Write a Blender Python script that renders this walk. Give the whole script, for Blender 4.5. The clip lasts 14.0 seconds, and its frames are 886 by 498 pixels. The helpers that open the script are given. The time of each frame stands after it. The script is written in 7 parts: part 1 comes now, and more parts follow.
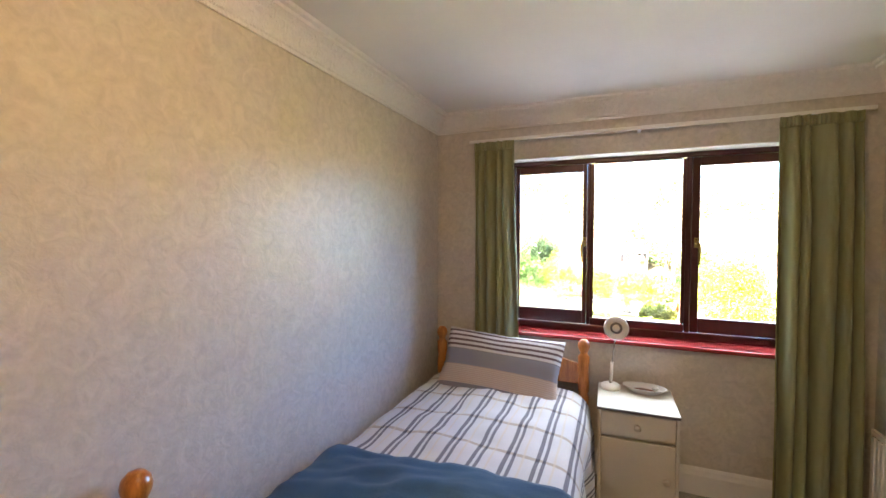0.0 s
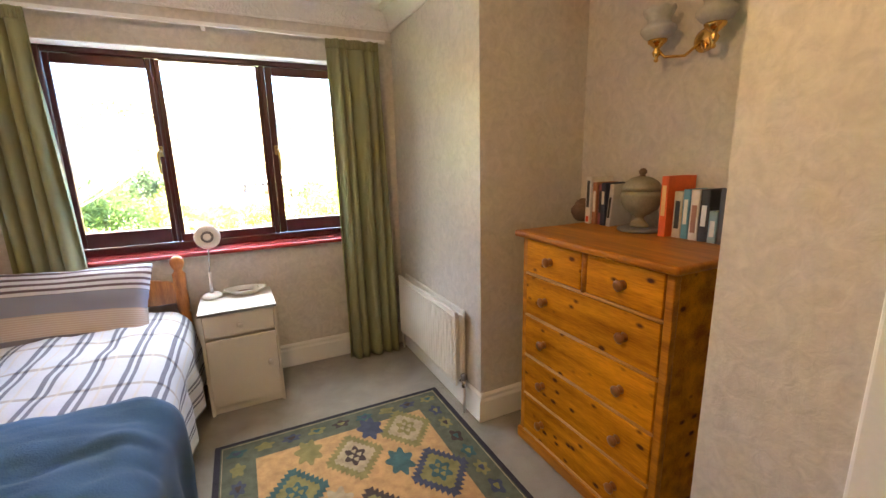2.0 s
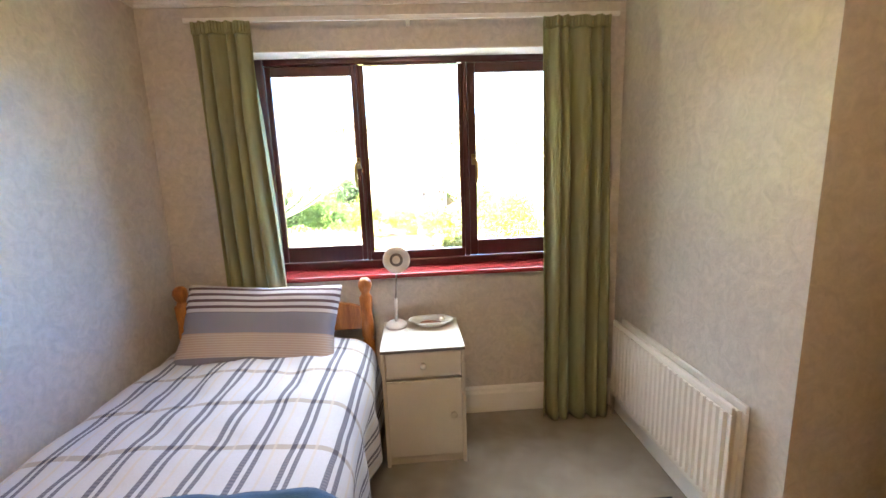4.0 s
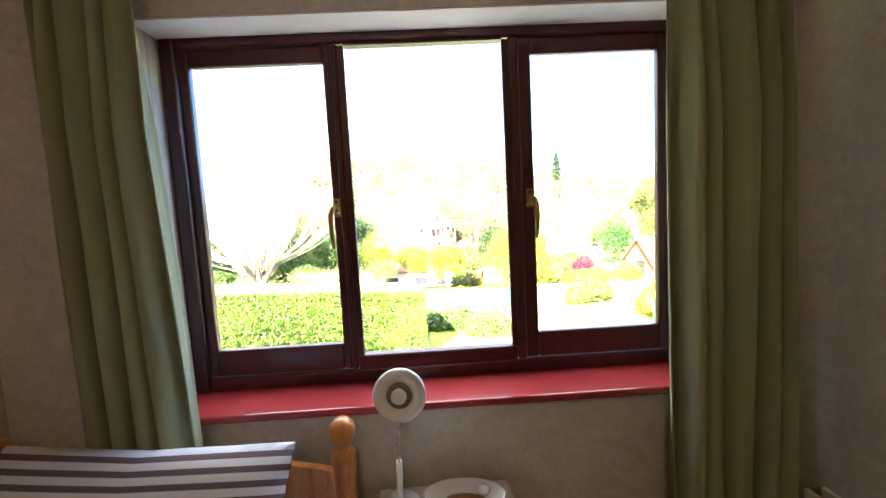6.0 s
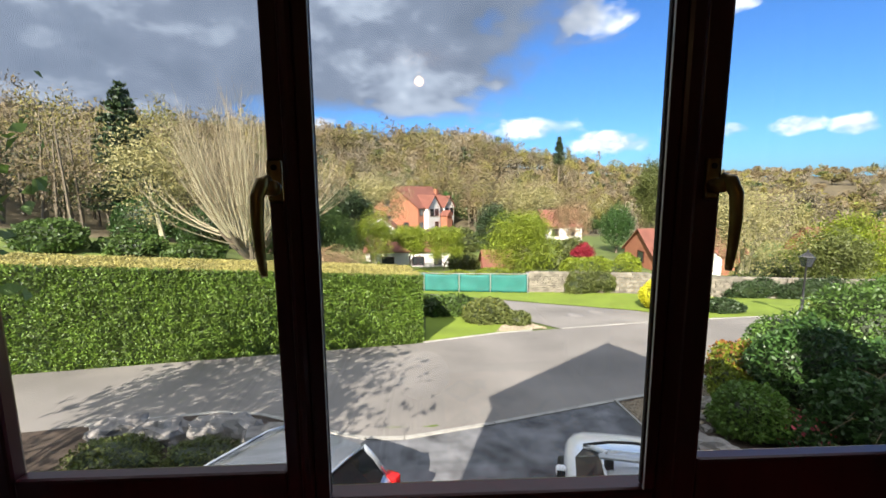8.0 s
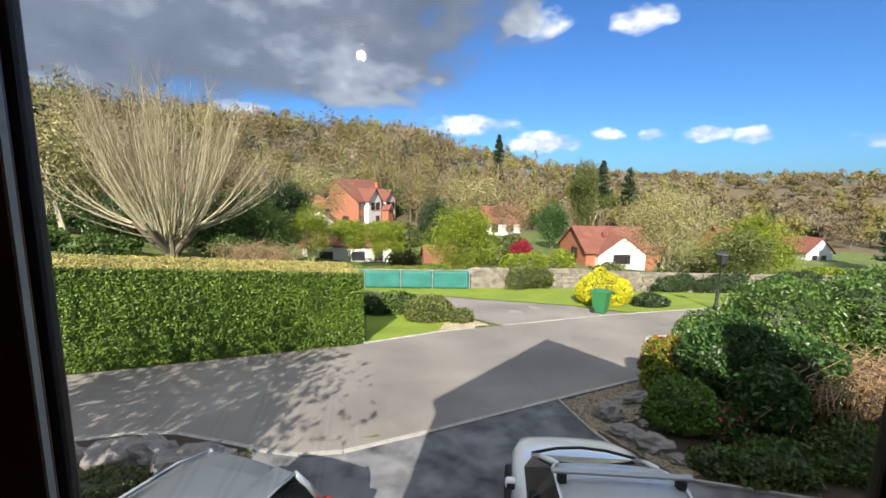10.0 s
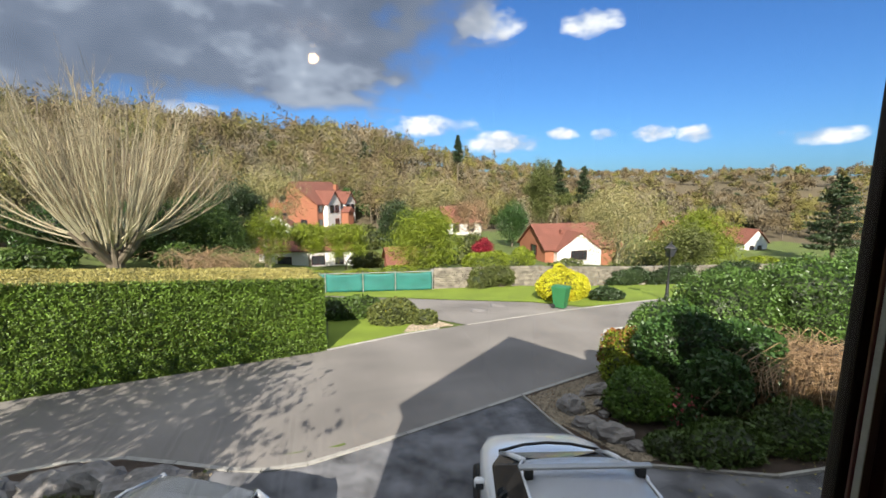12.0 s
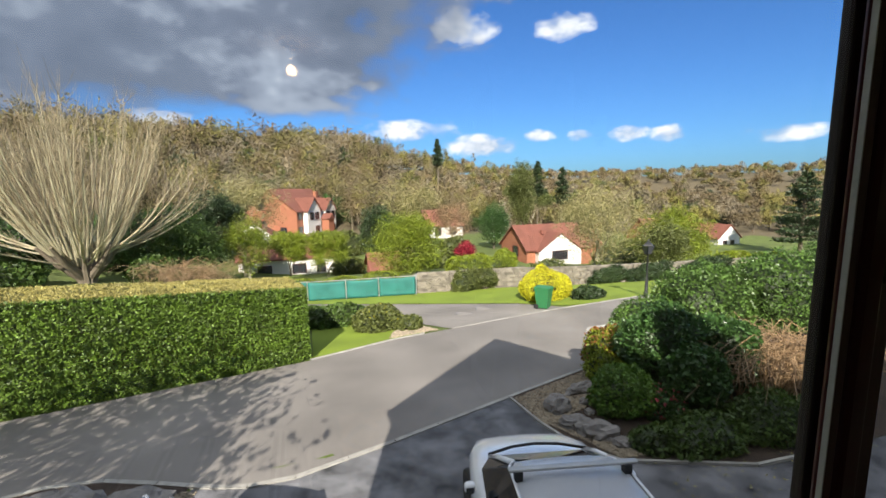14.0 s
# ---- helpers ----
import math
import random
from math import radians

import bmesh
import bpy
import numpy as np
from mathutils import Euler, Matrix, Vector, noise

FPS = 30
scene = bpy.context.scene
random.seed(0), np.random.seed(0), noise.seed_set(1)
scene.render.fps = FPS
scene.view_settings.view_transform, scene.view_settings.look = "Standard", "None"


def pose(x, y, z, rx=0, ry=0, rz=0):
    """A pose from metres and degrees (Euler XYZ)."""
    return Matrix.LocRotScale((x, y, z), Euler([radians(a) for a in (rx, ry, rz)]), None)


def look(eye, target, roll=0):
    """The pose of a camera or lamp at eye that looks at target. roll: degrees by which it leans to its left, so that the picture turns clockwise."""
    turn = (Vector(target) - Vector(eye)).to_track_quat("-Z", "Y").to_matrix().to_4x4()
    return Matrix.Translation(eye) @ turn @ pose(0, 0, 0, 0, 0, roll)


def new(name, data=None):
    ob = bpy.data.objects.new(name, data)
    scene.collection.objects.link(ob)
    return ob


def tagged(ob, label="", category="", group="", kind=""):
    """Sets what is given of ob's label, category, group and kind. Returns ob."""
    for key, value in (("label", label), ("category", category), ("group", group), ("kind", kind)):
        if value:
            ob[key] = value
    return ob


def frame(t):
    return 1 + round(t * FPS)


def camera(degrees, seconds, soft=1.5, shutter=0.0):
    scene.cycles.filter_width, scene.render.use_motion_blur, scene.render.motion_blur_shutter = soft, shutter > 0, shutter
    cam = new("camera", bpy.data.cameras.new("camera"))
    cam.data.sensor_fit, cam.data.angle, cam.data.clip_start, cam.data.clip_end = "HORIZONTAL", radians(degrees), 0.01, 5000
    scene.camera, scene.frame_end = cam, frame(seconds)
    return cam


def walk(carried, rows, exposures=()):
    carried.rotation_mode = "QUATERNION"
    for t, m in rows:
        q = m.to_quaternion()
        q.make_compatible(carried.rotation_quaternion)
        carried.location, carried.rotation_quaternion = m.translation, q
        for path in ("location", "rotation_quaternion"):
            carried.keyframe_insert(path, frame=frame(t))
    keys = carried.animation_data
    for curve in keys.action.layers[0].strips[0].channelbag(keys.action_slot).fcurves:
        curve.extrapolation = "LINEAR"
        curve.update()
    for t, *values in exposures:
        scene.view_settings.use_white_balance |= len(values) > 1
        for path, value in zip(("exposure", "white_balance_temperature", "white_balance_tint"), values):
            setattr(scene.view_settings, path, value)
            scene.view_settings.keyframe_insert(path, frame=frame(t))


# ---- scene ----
cam = camera(93.8, 14.0)
PATH = [
    (0, (1.226, -2.810, 1.567), (0.459, -0.965, 1.494), 0.08),
    (0.5, (1.244, -2.867, 1.523), (1.119, -0.872, 1.440), -0.37),
    (1, (1.303, -2.896, 1.505), (1.722, -0.945, 1.359), -1.00),
    (1.5, (1.389, -2.919, 1.476), (2.159, -1.091, 1.218), -1.44),
    (2, (1.436, -2.920, 1.421), (2.286, -1.158, 1.002), -1.36),
    (2.5, (1.424, -2.852, 1.369), (2.109, -1.053, 0.826), -1.47),
    (3, (1.415, -2.707, 1.368), (1.819, -0.831, 0.805), -1.74),
    (3.5, (1.423, -2.526, 1.411), (1.567, -0.590, 0.932), -1.57),
    (4, (1.369, -2.265, 1.439), (1.471, -0.300, 1.081), -2.10),
    (4.2, (1.353, -2.163, 1.460), (1.468, -0.193, 1.135), -2.59),
    (6.5, (1.336, -1.016, 1.486), (1.368, 0.976, 1.307), -2.72),
    (7, (1.334, -0.809, 1.493), (1.314, 1.180, 1.288), -1.70),
    (7.2, (1.308, -0.719, 1.505), (1.301, 1.266, 1.263), -1.26),
    (9.5, (1.231, -0.119, 1.481), (1.509, 1.839, 1.181), -0.18),
    (10, (1.236, -0.024, 1.511), (1.596, 1.919, 1.207), 1.21),
    (10.5, (1.241, 0.007, 1.526), (1.667, 1.939, 1.236), 1.69),
    (11, (1.246, 0.021, 1.534), (1.720, 1.944, 1.255), 1.38),
    (11.5, (1.245, 0.014, 1.525), (1.754, 1.927, 1.242), 0.77),
    (12, (1.249, -0.001, 1.535), (1.786, 1.902, 1.236), 0.22),
    (12.5, (1.243, 0.013, 1.535), (1.807, 1.906, 1.226), -0.02),
    (13, (1.268, 0.007, 1.529), (1.851, 1.896, 1.226), -0.49),
    (13.5, (1.245, -0.013, 1.544), (1.849, 1.871, 1.252), -0.97),
    (14, (1.233, -0.015, 1.567), (1.852, 1.866, 1.284), -1.17),
]
EXPOSURES = [(0, 5.55), (0.5, 5.65), (1.5, 5.95), (4.2, 5.85), (5.4, 5.25), (6.3, 3.95), (6.6, 3.05), (6.9, 2.1), (7.2, 1.65), (9.3, 1.25), (10, 1.12), (11, 1.0), (14, 0.98)]
walk(cam, [(t, look(e, g, r)) for t, e, g, r in PATH], EXPOSURES)

# ---- world and sun ----
SUN_EL, SUN_AZ = radians(35.0), math.atan2(-0.354, -0.935)
world = bpy.data.worlds.new("world")
scene.world = world
world.use_nodes = True
TO_SUN = Vector((-0.354 * math.cos(SUN_EL), -0.935 * math.cos(SUN_EL), math.sin(SUN_EL)))


def sky_nodes():
    nt = world.node_tree
    nt.nodes.clear()
    n, l = nt.nodes.new, nt.links.new
    out, bg = n("ShaderNodeOutputWorld"), n("ShaderNodeBackground")
    sky = n("ShaderNodeTexSky")
    sky.sky_type = "NISHITA"
    sky.sun_disc = False
    sky.sun_elevation = SUN_EL
    sky.sun_rotation = math.atan2(TO_SUN.x, TO_SUN.y)
    # clouds: a dark bank to the west and small white puffs over the hills
    co, sep = n("ShaderNodeTexCoord"), n("ShaderNodeSeparateXYZ")
    l(co.outputs["Generated"], sep.inputs[0])

    def math_node(op, a, b):
        m = n("ShaderNodeMath")
        m.operation = op
        for i, v in enumerate((a, b)):
            if isinstance(v, (int, float)):
                m.inputs[i].default_value = v
            else:
                l(v, m.inputs[i])
        if op == "MULTIPLY_ADD":
            m.inputs[2].default_value = 0.5 if b == 0.5 else 4.0
        return m.outputs[0]

    def ramp(v, *stops):
        r = n("ShaderNodeValToRGB")
        r.color_ramp.elements[0].position, r.color_ramp.elements[0].color = stops[0][0], (*stops[0][1], 1)
        r.color_ramp.elements[1].position, r.color_ramp.elements[1].color = stops[-1][0], (*stops[-1][1], 1)
        for p, c in stops[1:-1]:
            r.color_ramp.elements.new(p).color = (*c, 1)
        l(v, r.inputs[0])
        return r.outputs[0]

    def mix(f, a, b):
        m = n("ShaderNodeMix")
        m.data_type = "RGBA"
        l(f, m.inputs["Factor"])
        for i, v in ((6, a), (7, b)):
            if isinstance(v, tuple):
                m.inputs[i].default_value = (*v, 1)
            else:
                l(v, m.inputs[i])
        return m.outputs[2]

    def noise_at(scale, detail, stretch, rough_=0.55):
        m, t = n("ShaderNodeMapping"), n("ShaderNodeTexNoise")
        m.inputs["Scale"].default_value = (1, 1, stretch)
        l(co.outputs["Generated"], m.inputs["Vector"])
        t.inputs["Scale"].default_value, t.inputs["Detail"].default_value = scale, detail
        t.inputs["Roughness"].default_value = rough_
        l(m.outputs[0], t.inputs["Vector"])
        return math_node("SUBTRACT", t.outputs["Fac"], 0.5)

    # azimuth from north and elevation, in degrees
    az = math_node("MULTIPLY", math_node("ARCTAN2", sep.outputs["X"], sep.outputs["Y"]), 57.3)
    el = math_node("MULTIPLY", math_node("ARCSINE", sep.outputs["Z"], 0), 57.3)
    broad, fluff = noise_at(3.2, 8, 2.2), noise_at(13.0, 8, 1.6, 0.6)
    # the bank: higher than its ragged base and west of its ragged eastern edge
    base = math_node("DIVIDE", math_node("SUBTRACT", el, math_node("MAXIMUM", math_node("MINIMUM", math_node("MULTIPLY", math_node("ADD", az, 60.0), 0.16), 11.0), 6.0)), 6.0)
    east = math_node("DIVIDE", math_node("SUBTRACT", math_node("MULTIPLY_ADD", el, 1.0), az), 16.0)
    edge = math_node("MINIMUM", base, east)
    amount = math_node("ADD", edge, math_node("ADD", math_node("MULTIPLY", broad, 3.2), math_node("MULTIPLY", fluff, 1.1)))
    dark = ramp(math_node("MULTIPLY_ADD", amount, 0.5), (0.50, (0, 0, 0)), (0.78, (1, 1, 1)))
    depth = math_node("ADD", math_node("MULTIPLY", broad, 1.3), math_node("MULTIPLY", fluff, 0.8))
    tone = ramp(math_node("ADD", depth, 0.5), (0.20, (1.25, 1.6, 2.25)), (0.52, (1.75, 2.15, 2.9)), (0.76, (3.6, 4.2, 5.1)), (1.0, (8.0, 8.5, 9.0)))
    # heaps of fair-weather cloud: azimuth, elevation, half width, half height
    heaps = None
    for a_, e_, w_, h_ in ((22, 20, 5.5, 2.2), (34, 19.2, 4.2, 1.6), (14, 7.8, 6.2, 1.6), (-15, 7.6, 5, 2.0), (24.5, 5.7, 5.6, 1.6), (31.2, 6.7, 2.2, 0.9), (36.4, 6.5, 1.9, 0.9), (41.8, 6.4, 2.5, 1.1), (46.5, 6.0, 2.2, 1.1), (57.5, 5.2, 4.2, 1.1), (7, 6.6, 4, 1.0)):
        dx = math_node("DIVIDE", math_node("SUBTRACT", az, a_), w_)
        dz = math_node("DIVIDE", math_node("SUBTRACT", el, e_), h_)
        q = math_node("SUBTRACT", 1.0, math_node("ADD", math_node("MULTIPLY", dx, dx), math_node("MULTIPLY", dz, dz)))
        heaps = q if heaps is None else math_node("MAXIMUM", heaps, q)
    heaps = math_node("ADD", heaps, math_node("ADD", math_node("MULTIPLY", fluff, 3.4), math_node("MULTIPLY", broad, 1.2)))
    small = ramp(heaps, (0.15, (0, 0, 0)), (0.95, (1, 1, 1)))
    white = ramp(math_node("ADD", math_node("MULTIPLY", fluff, 1.6), 0.5), (0.32, (4.6, 5.4, 6.6)), (0.68, (9.0, 9.3, 9.7)))
    blue = n("ShaderNodeMix")
    blue.data_type, blue.blend_type = "RGBA", "MULTIPLY"
    blue.inputs["Factor"].default_value = 1
    l(sky.outputs[0], blue.inputs[6])
    blue.inputs[7].default_value = (0.36, 0.70, 1.18, 1)
    c1 = mix(small, blue.outputs[2], white)
    c2 = mix(dark, c1, tone)
    # overhead, above the view, bright haze is added to lift the shade
    c3 = mix(ramp(sep.outputs["Z"], (0.45, (0, 0, 0)), (0.75, (1, 1, 1))), c2, (6.0, 6.4, 7.0))
    l(c3, bg.inputs["Color"])
    bg.inputs["Strength"].default_value = 0.068
    l(bg.outputs[0], out.inputs[0])


sky_nodes()
sun = new("sun", bpy.data.lights.new("sun", "SUN"))
sun.data.energy, sun.data.angle, sun.data.color = 5.0, radians(0.53), (1.0, 0.93, 0.83)
sun.matrix_world = look(TO_SUN * 50, (0, 0, 0))
# the warm bulb of the ceiling light behind the walker
bulb = new("room_bulb", bpy.data.lights.new("room_bulb", "POINT"))
bulb.data.energy, bulb.data.color, bulb.data.shadow_soft_size = 0.56, (1.0, 0.62, 0.30), 0.030
bulb.location = (1.21, -2.29, 2.27)


# ---- materials ----
def mat(name, base, rough=0.6, metal=0.0, var=0.12, scale=6.0, bump=0.05, fine=90.0, tint=None, stretch=(1, 1, 1), spec=0.5, island=0.0, objvar=0.0, coords="Object", sheen=0.0, trans=0.0, coat=0.0, swirl=0.0):
    """A surface of one base colour with stains at one scale, grain at another, and fine relief."""
    m = bpy.data.materials.new(name)
    m.use_nodes = True
    nt = m.node_tree
    n, l = nt.nodes.new, nt.links.new
    b = nt.nodes["Principled BSDF"]
    b.inputs["Roughness"].default_value, b.inputs["Metallic"].default_value = rough, metal
    b.inputs["Specular IOR Level"].default_value = spec
    b.inputs["Sheen Weight"].default_value = sheen
    b.inputs["Coat Weight"].default_value = coat
    co, mp = n("ShaderNodeTexCoord"), n("ShaderNodeMapping")
    mp.inputs["Scale"].default_value = stretch
    l(co.outputs[coords], mp.inputs["Vector"])
    n1, n2 = n("ShaderNodeTexNoise"), n("ShaderNodeTexNoise")
    n1.inputs["Scale"].default_value, n1.inputs["Detail"].default_value = scale, 5
    n1.inputs["Distortion"].default_value = n2.inputs["Distortion"].default_value = swirl
    n2.inputs["Scale"].default_value, n2.inputs["Detail"].default_value = fine, 3
    l(mp.outputs[0], n1.inputs["Vector"])
    l(mp.outputs[0], n2.inputs["Vector"])
    add = n("ShaderNodeMath")
    add.operation = "MULTIPLY_ADD"
    l(n2.outputs["Fac"], add.inputs[0])
    add.inputs[1].default_value = 0.45
    l(n1.outputs["Fac"], add.inputs[2])
    r = n("ShaderNodeValToRGB")
    lo = tuple(c * (1 - var) for c in base)
    hi = tuple(min(1, c * (1 + var)) for c in (tint or base))
    r.color_ramp.elements[0].position, r.color_ramp.elements[0].color = 0.5, (*lo, 1)
    r.color_ramp.elements[1].position, r.color_ramp.elements[1].color = 0.95, (*hi, 1)
    l(add.outputs[0], r.inputs[0])
    col = r.outputs[0]
    if island or objvar:
        src = n("ShaderNodeNewGeometry").outputs["Random Per Island"] if island else n("ShaderNodeObjectInfo").outputs["Random"]
        k = island or objvar
        mr = n("ShaderNodeMapRange")
        mr.inputs["To Min"].default_value, mr.inputs["To Max"].default_value = 1 - k, 1 + k
        l(src, mr.inputs["Value"])
        hsv = n("ShaderNodeHueSaturation")
        l(col, hsv.inputs["Color"])
        l(mr.outputs[0], hsv.inputs["Value"])
        col = hsv.outputs[0]
    l(col, b.inputs["Base Color"])
    if bump:
        bp = n("ShaderNodeBump")
        bp.inputs["Strength"].default_value, bp.inputs["Distance"].default_value = min(1, bump * 4), 0.01
        l(add.outputs[0], bp.inputs["Height"])
        l(bp.outputs[0], b.inputs["Normal"])
    if trans:
        tr = n("ShaderNodeBsdfTranslucent")
        l(col, tr.inputs["Color"])
        mx = n("ShaderNodeMixShader")
        mx.inputs[0].default_value = trans
        l(b.outputs[0], mx.inputs[1])
        l(tr.outputs[0], mx.inputs[2])
        l(mx.outputs[0], nt.nodes["Material Output"].inputs[0])
    return m


def glass_mat(name, gloss=0.06, tint=(1, 1, 1)):
    m = bpy.data.materials.new(name)
    m.use_nodes = True
    nt = m.node_tree
    nt.nodes.remove(nt.nodes["Principled BSDF"])
    n, l = nt.nodes.new, nt.links.new
    t, g, mx = n("ShaderNodeBsdfTransparent"), n("ShaderNodeBsdfGlossy"), n("ShaderNodeMixShader")
    t.inputs[0].default_value = (*tint, 1)
    g.inputs["Roughness"].default_value = 0.02
    mx.inputs[0].default_value = gloss
    l(t.outputs[0], mx.inputs[1])
    l(g.outputs[0], mx.inputs[2])
    l(mx.outputs[0], nt.nodes["Material Output"].inputs[0])
    return m


# ---- mesh helpers ----
def part(name, bm, material, parent=None, label="", smooth=False, loc=None):
    me = bpy.data.meshes.new(name)
    bmesh.ops.recalc_face_normals(bm, faces=bm.faces)
    bm.to_mesh(me)
    bm.free()
    for m in (material if isinstance(material, (list, tuple)) else [material]):
        me.materials.append(m)
    if smooth:
        for p in me.polygons:
            p.use_smooth = True
    ob = new(name, me)
    if parent is not None:
        ob.parent = parent
    if loc is not None:
        ob.location = loc
    if label:
        ob["label"] = label
    return ob


def thing(name, label, category, at=(0, 0, 0), rz=0.0, group="", kind=""):
    ob = new(name)
    ob.matrix_world = pose(*at, 0, 0, rz)
    return tagged(ob, label, category, group, kind)


def box(bm, x0, x1, y0, y1, z0, z1, bevel=0.0, seg=2, mi=0):
    r = bmesh.ops.create_cube(bm, size=1, matrix=Matrix.Translation(((x0 + x1) / 2, (y0 + y1) / 2, (z0 + z1) / 2)) @ Matrix.Diagonal((abs(x1 - x0), abs(y1 - y0), abs(z1 - z0), 1)))
    vs = set(r["verts"])
    for f in bm.faces:
        if all(v in vs for v in f.verts):
            f.material_index = mi
    if bevel:
        es = [e for e in bm.edges if e.verts[0] in vs and e.verts[1] in vs]
        bmesh.ops.bevel(bm, geom=es, offset=bevel, segments=seg, profile=0.5, affect="EDGES")
    return bm


def boxes(*rows, bevel=0.0, seg=2):
    bm = bmesh.new()
    for r in rows:
        box(bm, *r, bevel=bevel, seg=seg)
    return bm


def lathe(profile, seg=24, bm=None, at=(0, 0, 0), m=None):
    """A turned shape from (radius, height) pairs."""
    bm = bm or bmesh.new()
    m = (m or Matrix()) if m is not None else Matrix.Translation(at)
    rings = []
    for r, z in profile:
        rings.append([bm.verts.new(m @ Vector((max(r, 1e-4) * math.cos(2 * math.pi * i / seg), max(r, 1e-4) * math.sin(2 * math.pi * i / seg), z))) for i in range(seg)])
    for a, b in zip(rings, rings[1:]):
        for i in range(seg):
            bm.faces.new((a[i], a[(i + 1) % seg], b[(i + 1) % seg], b[i]))
    bm.faces.new(rings[0][::-1])
    bm.faces.new(rings[-1])
    return bm


def tube(bm, pts, radii, seg=8, cap=True):
    """A tapering tube along points."""
    rings = []
    for i, p in enumerate(pts):
        p = Vector(p)
        d = (Vector(pts[min(i + 1, len(pts) - 1)]) - Vector(pts[max(i - 1, 0)])).normalized()
        u = d.orthogonal().normalized() if i == 0 else (u - d * u.dot(d)).normalized()
        v = d.cross(u)
        r = radii[i] if isinstance(radii, (list, tuple)) else radii
        rings.append([bm.verts.new(p + (u * math.cos(2 * math.pi * k / seg) + v * math.sin(2 * math.pi * k / seg)) * r) for k in range(seg)])
    for a, b in zip(rings, rings[1:]):
        for k in range(seg):
            bm.faces.new((a[k], a[(k + 1) % seg], b[(k + 1) % seg], b[k]))
    if cap:
        bm.faces.new(rings[0][::-1])
        bm.faces.new(rings[-1])
    return bm


def prism(bm, outline, axis, lo, hi):
    """A flat outline pushed along an axis: outline points are the other two coordinates in xyz order."""
    def put(p, v):
        q = list(p)
        q.insert(axis, v)
        return bm.verts.new(q)
    a, b = [put(p, lo) for p in outline], [put(p, hi) for p in outline]
    bm.faces.new(a[::-1])
    bm.faces.new(b)
    for i in range(len(a)):
        j = (i + 1) % len(a)
        bm.faces.new((a[i], a[j], b[j], b[i]))
    return bm


M = {
    "paper": mat("wallpaper", (0.57, 0.525, 0.46), 0.40, var=0.11, scale=17, bump=0.05, fine=45, swirl=1.6),
    "ceil": mat("ceiling_paint", (0.78, 0.77, 0.74), 0.9, var=0.03, scale=3, bump=0.02, fine=120),
    "coving": mat("plaster_relief", (0.78, 0.77, 0.74), 0.9, var=0.04, scale=38, bump=0.35, fine=70, swirl=1.0),
    "white": mat("white_gloss_paint", (0.78, 0.77, 0.73), 0.35, var=0.04, scale=5, bump=0.01),
    "carpet": mat("carpet", (0.24, 0.215, 0.175), 0.95, var=0.22, scale=7, bump=0.25, fine=260, sheen=0.3),
    "frame": mat("dark_red_window_stain", (0.06, 0.010, 0.012), 0.32, var=0.25, scale=5, bump=0.02, stretch=(1, 1, 0.15), fine=60, coat=0.2),
    "sill": mat("red_sill_paint", (0.30, 0.032, 0.036), 0.2, var=0.15, scale=4, bump=0.015, fine=50, coat=0.3),
    "pine": mat("varnished_pine", (0.31, 0.095, 0.003), 0.36, var=0.28, scale=3, bump=0.02, fine=28, tint=(0.43, 0.16, 0.010), stretch=(9, 0.7, 9), coat=0.08, spec=0.3),
    "render": mat("cream_render", (0.6, 0.56, 0.48), 0.9, var=0.1),
    "tile": mat("roof_tile", (0.16, 0.07, 0.05), 0.8, var=0.25),
}
# ---- the room ----
CEIL = 2.42
WALL_Y = 0.045                                   # inner face of the window wall
WX0, WX1, WZ0, WZ1 = 0.50, 2.23, 0.896, 2.085   # window opening
GX = 2.6                                         # ridge of the gable


def structure(name, bm, material, label, category, smooth=False):
    return tagged(part(name, bm, material, smooth=smooth), label, category, kind="structure")


structure("floor", boxes((-0.02, 3.4, -4.6, 0.1, -0.2, 0.0)), M["carpet"], "worn beige-grey fitted carpet", "floor")
structure("ceiling", boxes((-0.02, 3.4, -4.6, 0.1, CEIL, CEIL + 0.15)), M["ceil"], "plain white painted ceiling", "ceiling")
structure("wall_west", boxes((-0.12, 0.0, -4.6, 0.12, -2.7, 2.6)), M["paper"], "mottled cream damask wallpaper on the long wall", "wall")
bm = boxes((0.0, WX0, WALL_Y, 0.12, 0.0, CEIL), (WX1, 3.4, WALL_Y, 0.12, 0.0, CEIL), (WX0, WX1, WALL_Y, 0.12, 0.0, WZ0 - 0.022), (WX0, WX1, WALL_Y, 0.12, WZ1, CEIL))
structure("wall_north", bm, M["paper"], "window wall papered in mottled cream", "wall")
structure("pier", boxes((2.5, 3.4, -1.15, WALL_Y, 0.0, CEIL)), M["paper"], "papered chimney pier beside the window", "wall")
structure("wall_east", boxes((3.16, 3.4, -2.31, -1.15, 0.0, CEIL)), M["paper"], "papered back wall of the recess", "wall")
structure("wall_near", boxes((2.5, 3.4, -2.62, -2.31, 0.0, CEIL)), M["paper"], "papered pier beside the doorway", "wall")
structure("wall_back", boxes((-0.02, 3.4, -4.75, -4.6, 0.0, CEIL)), M["paper"], "plain papered back wall", "wall")
structure("wall_door_side", boxes((2.62, 3.4, -4.6, -2.62, 0.0, CEIL)), M["white"], "white painted wall with a closed door", "wall")
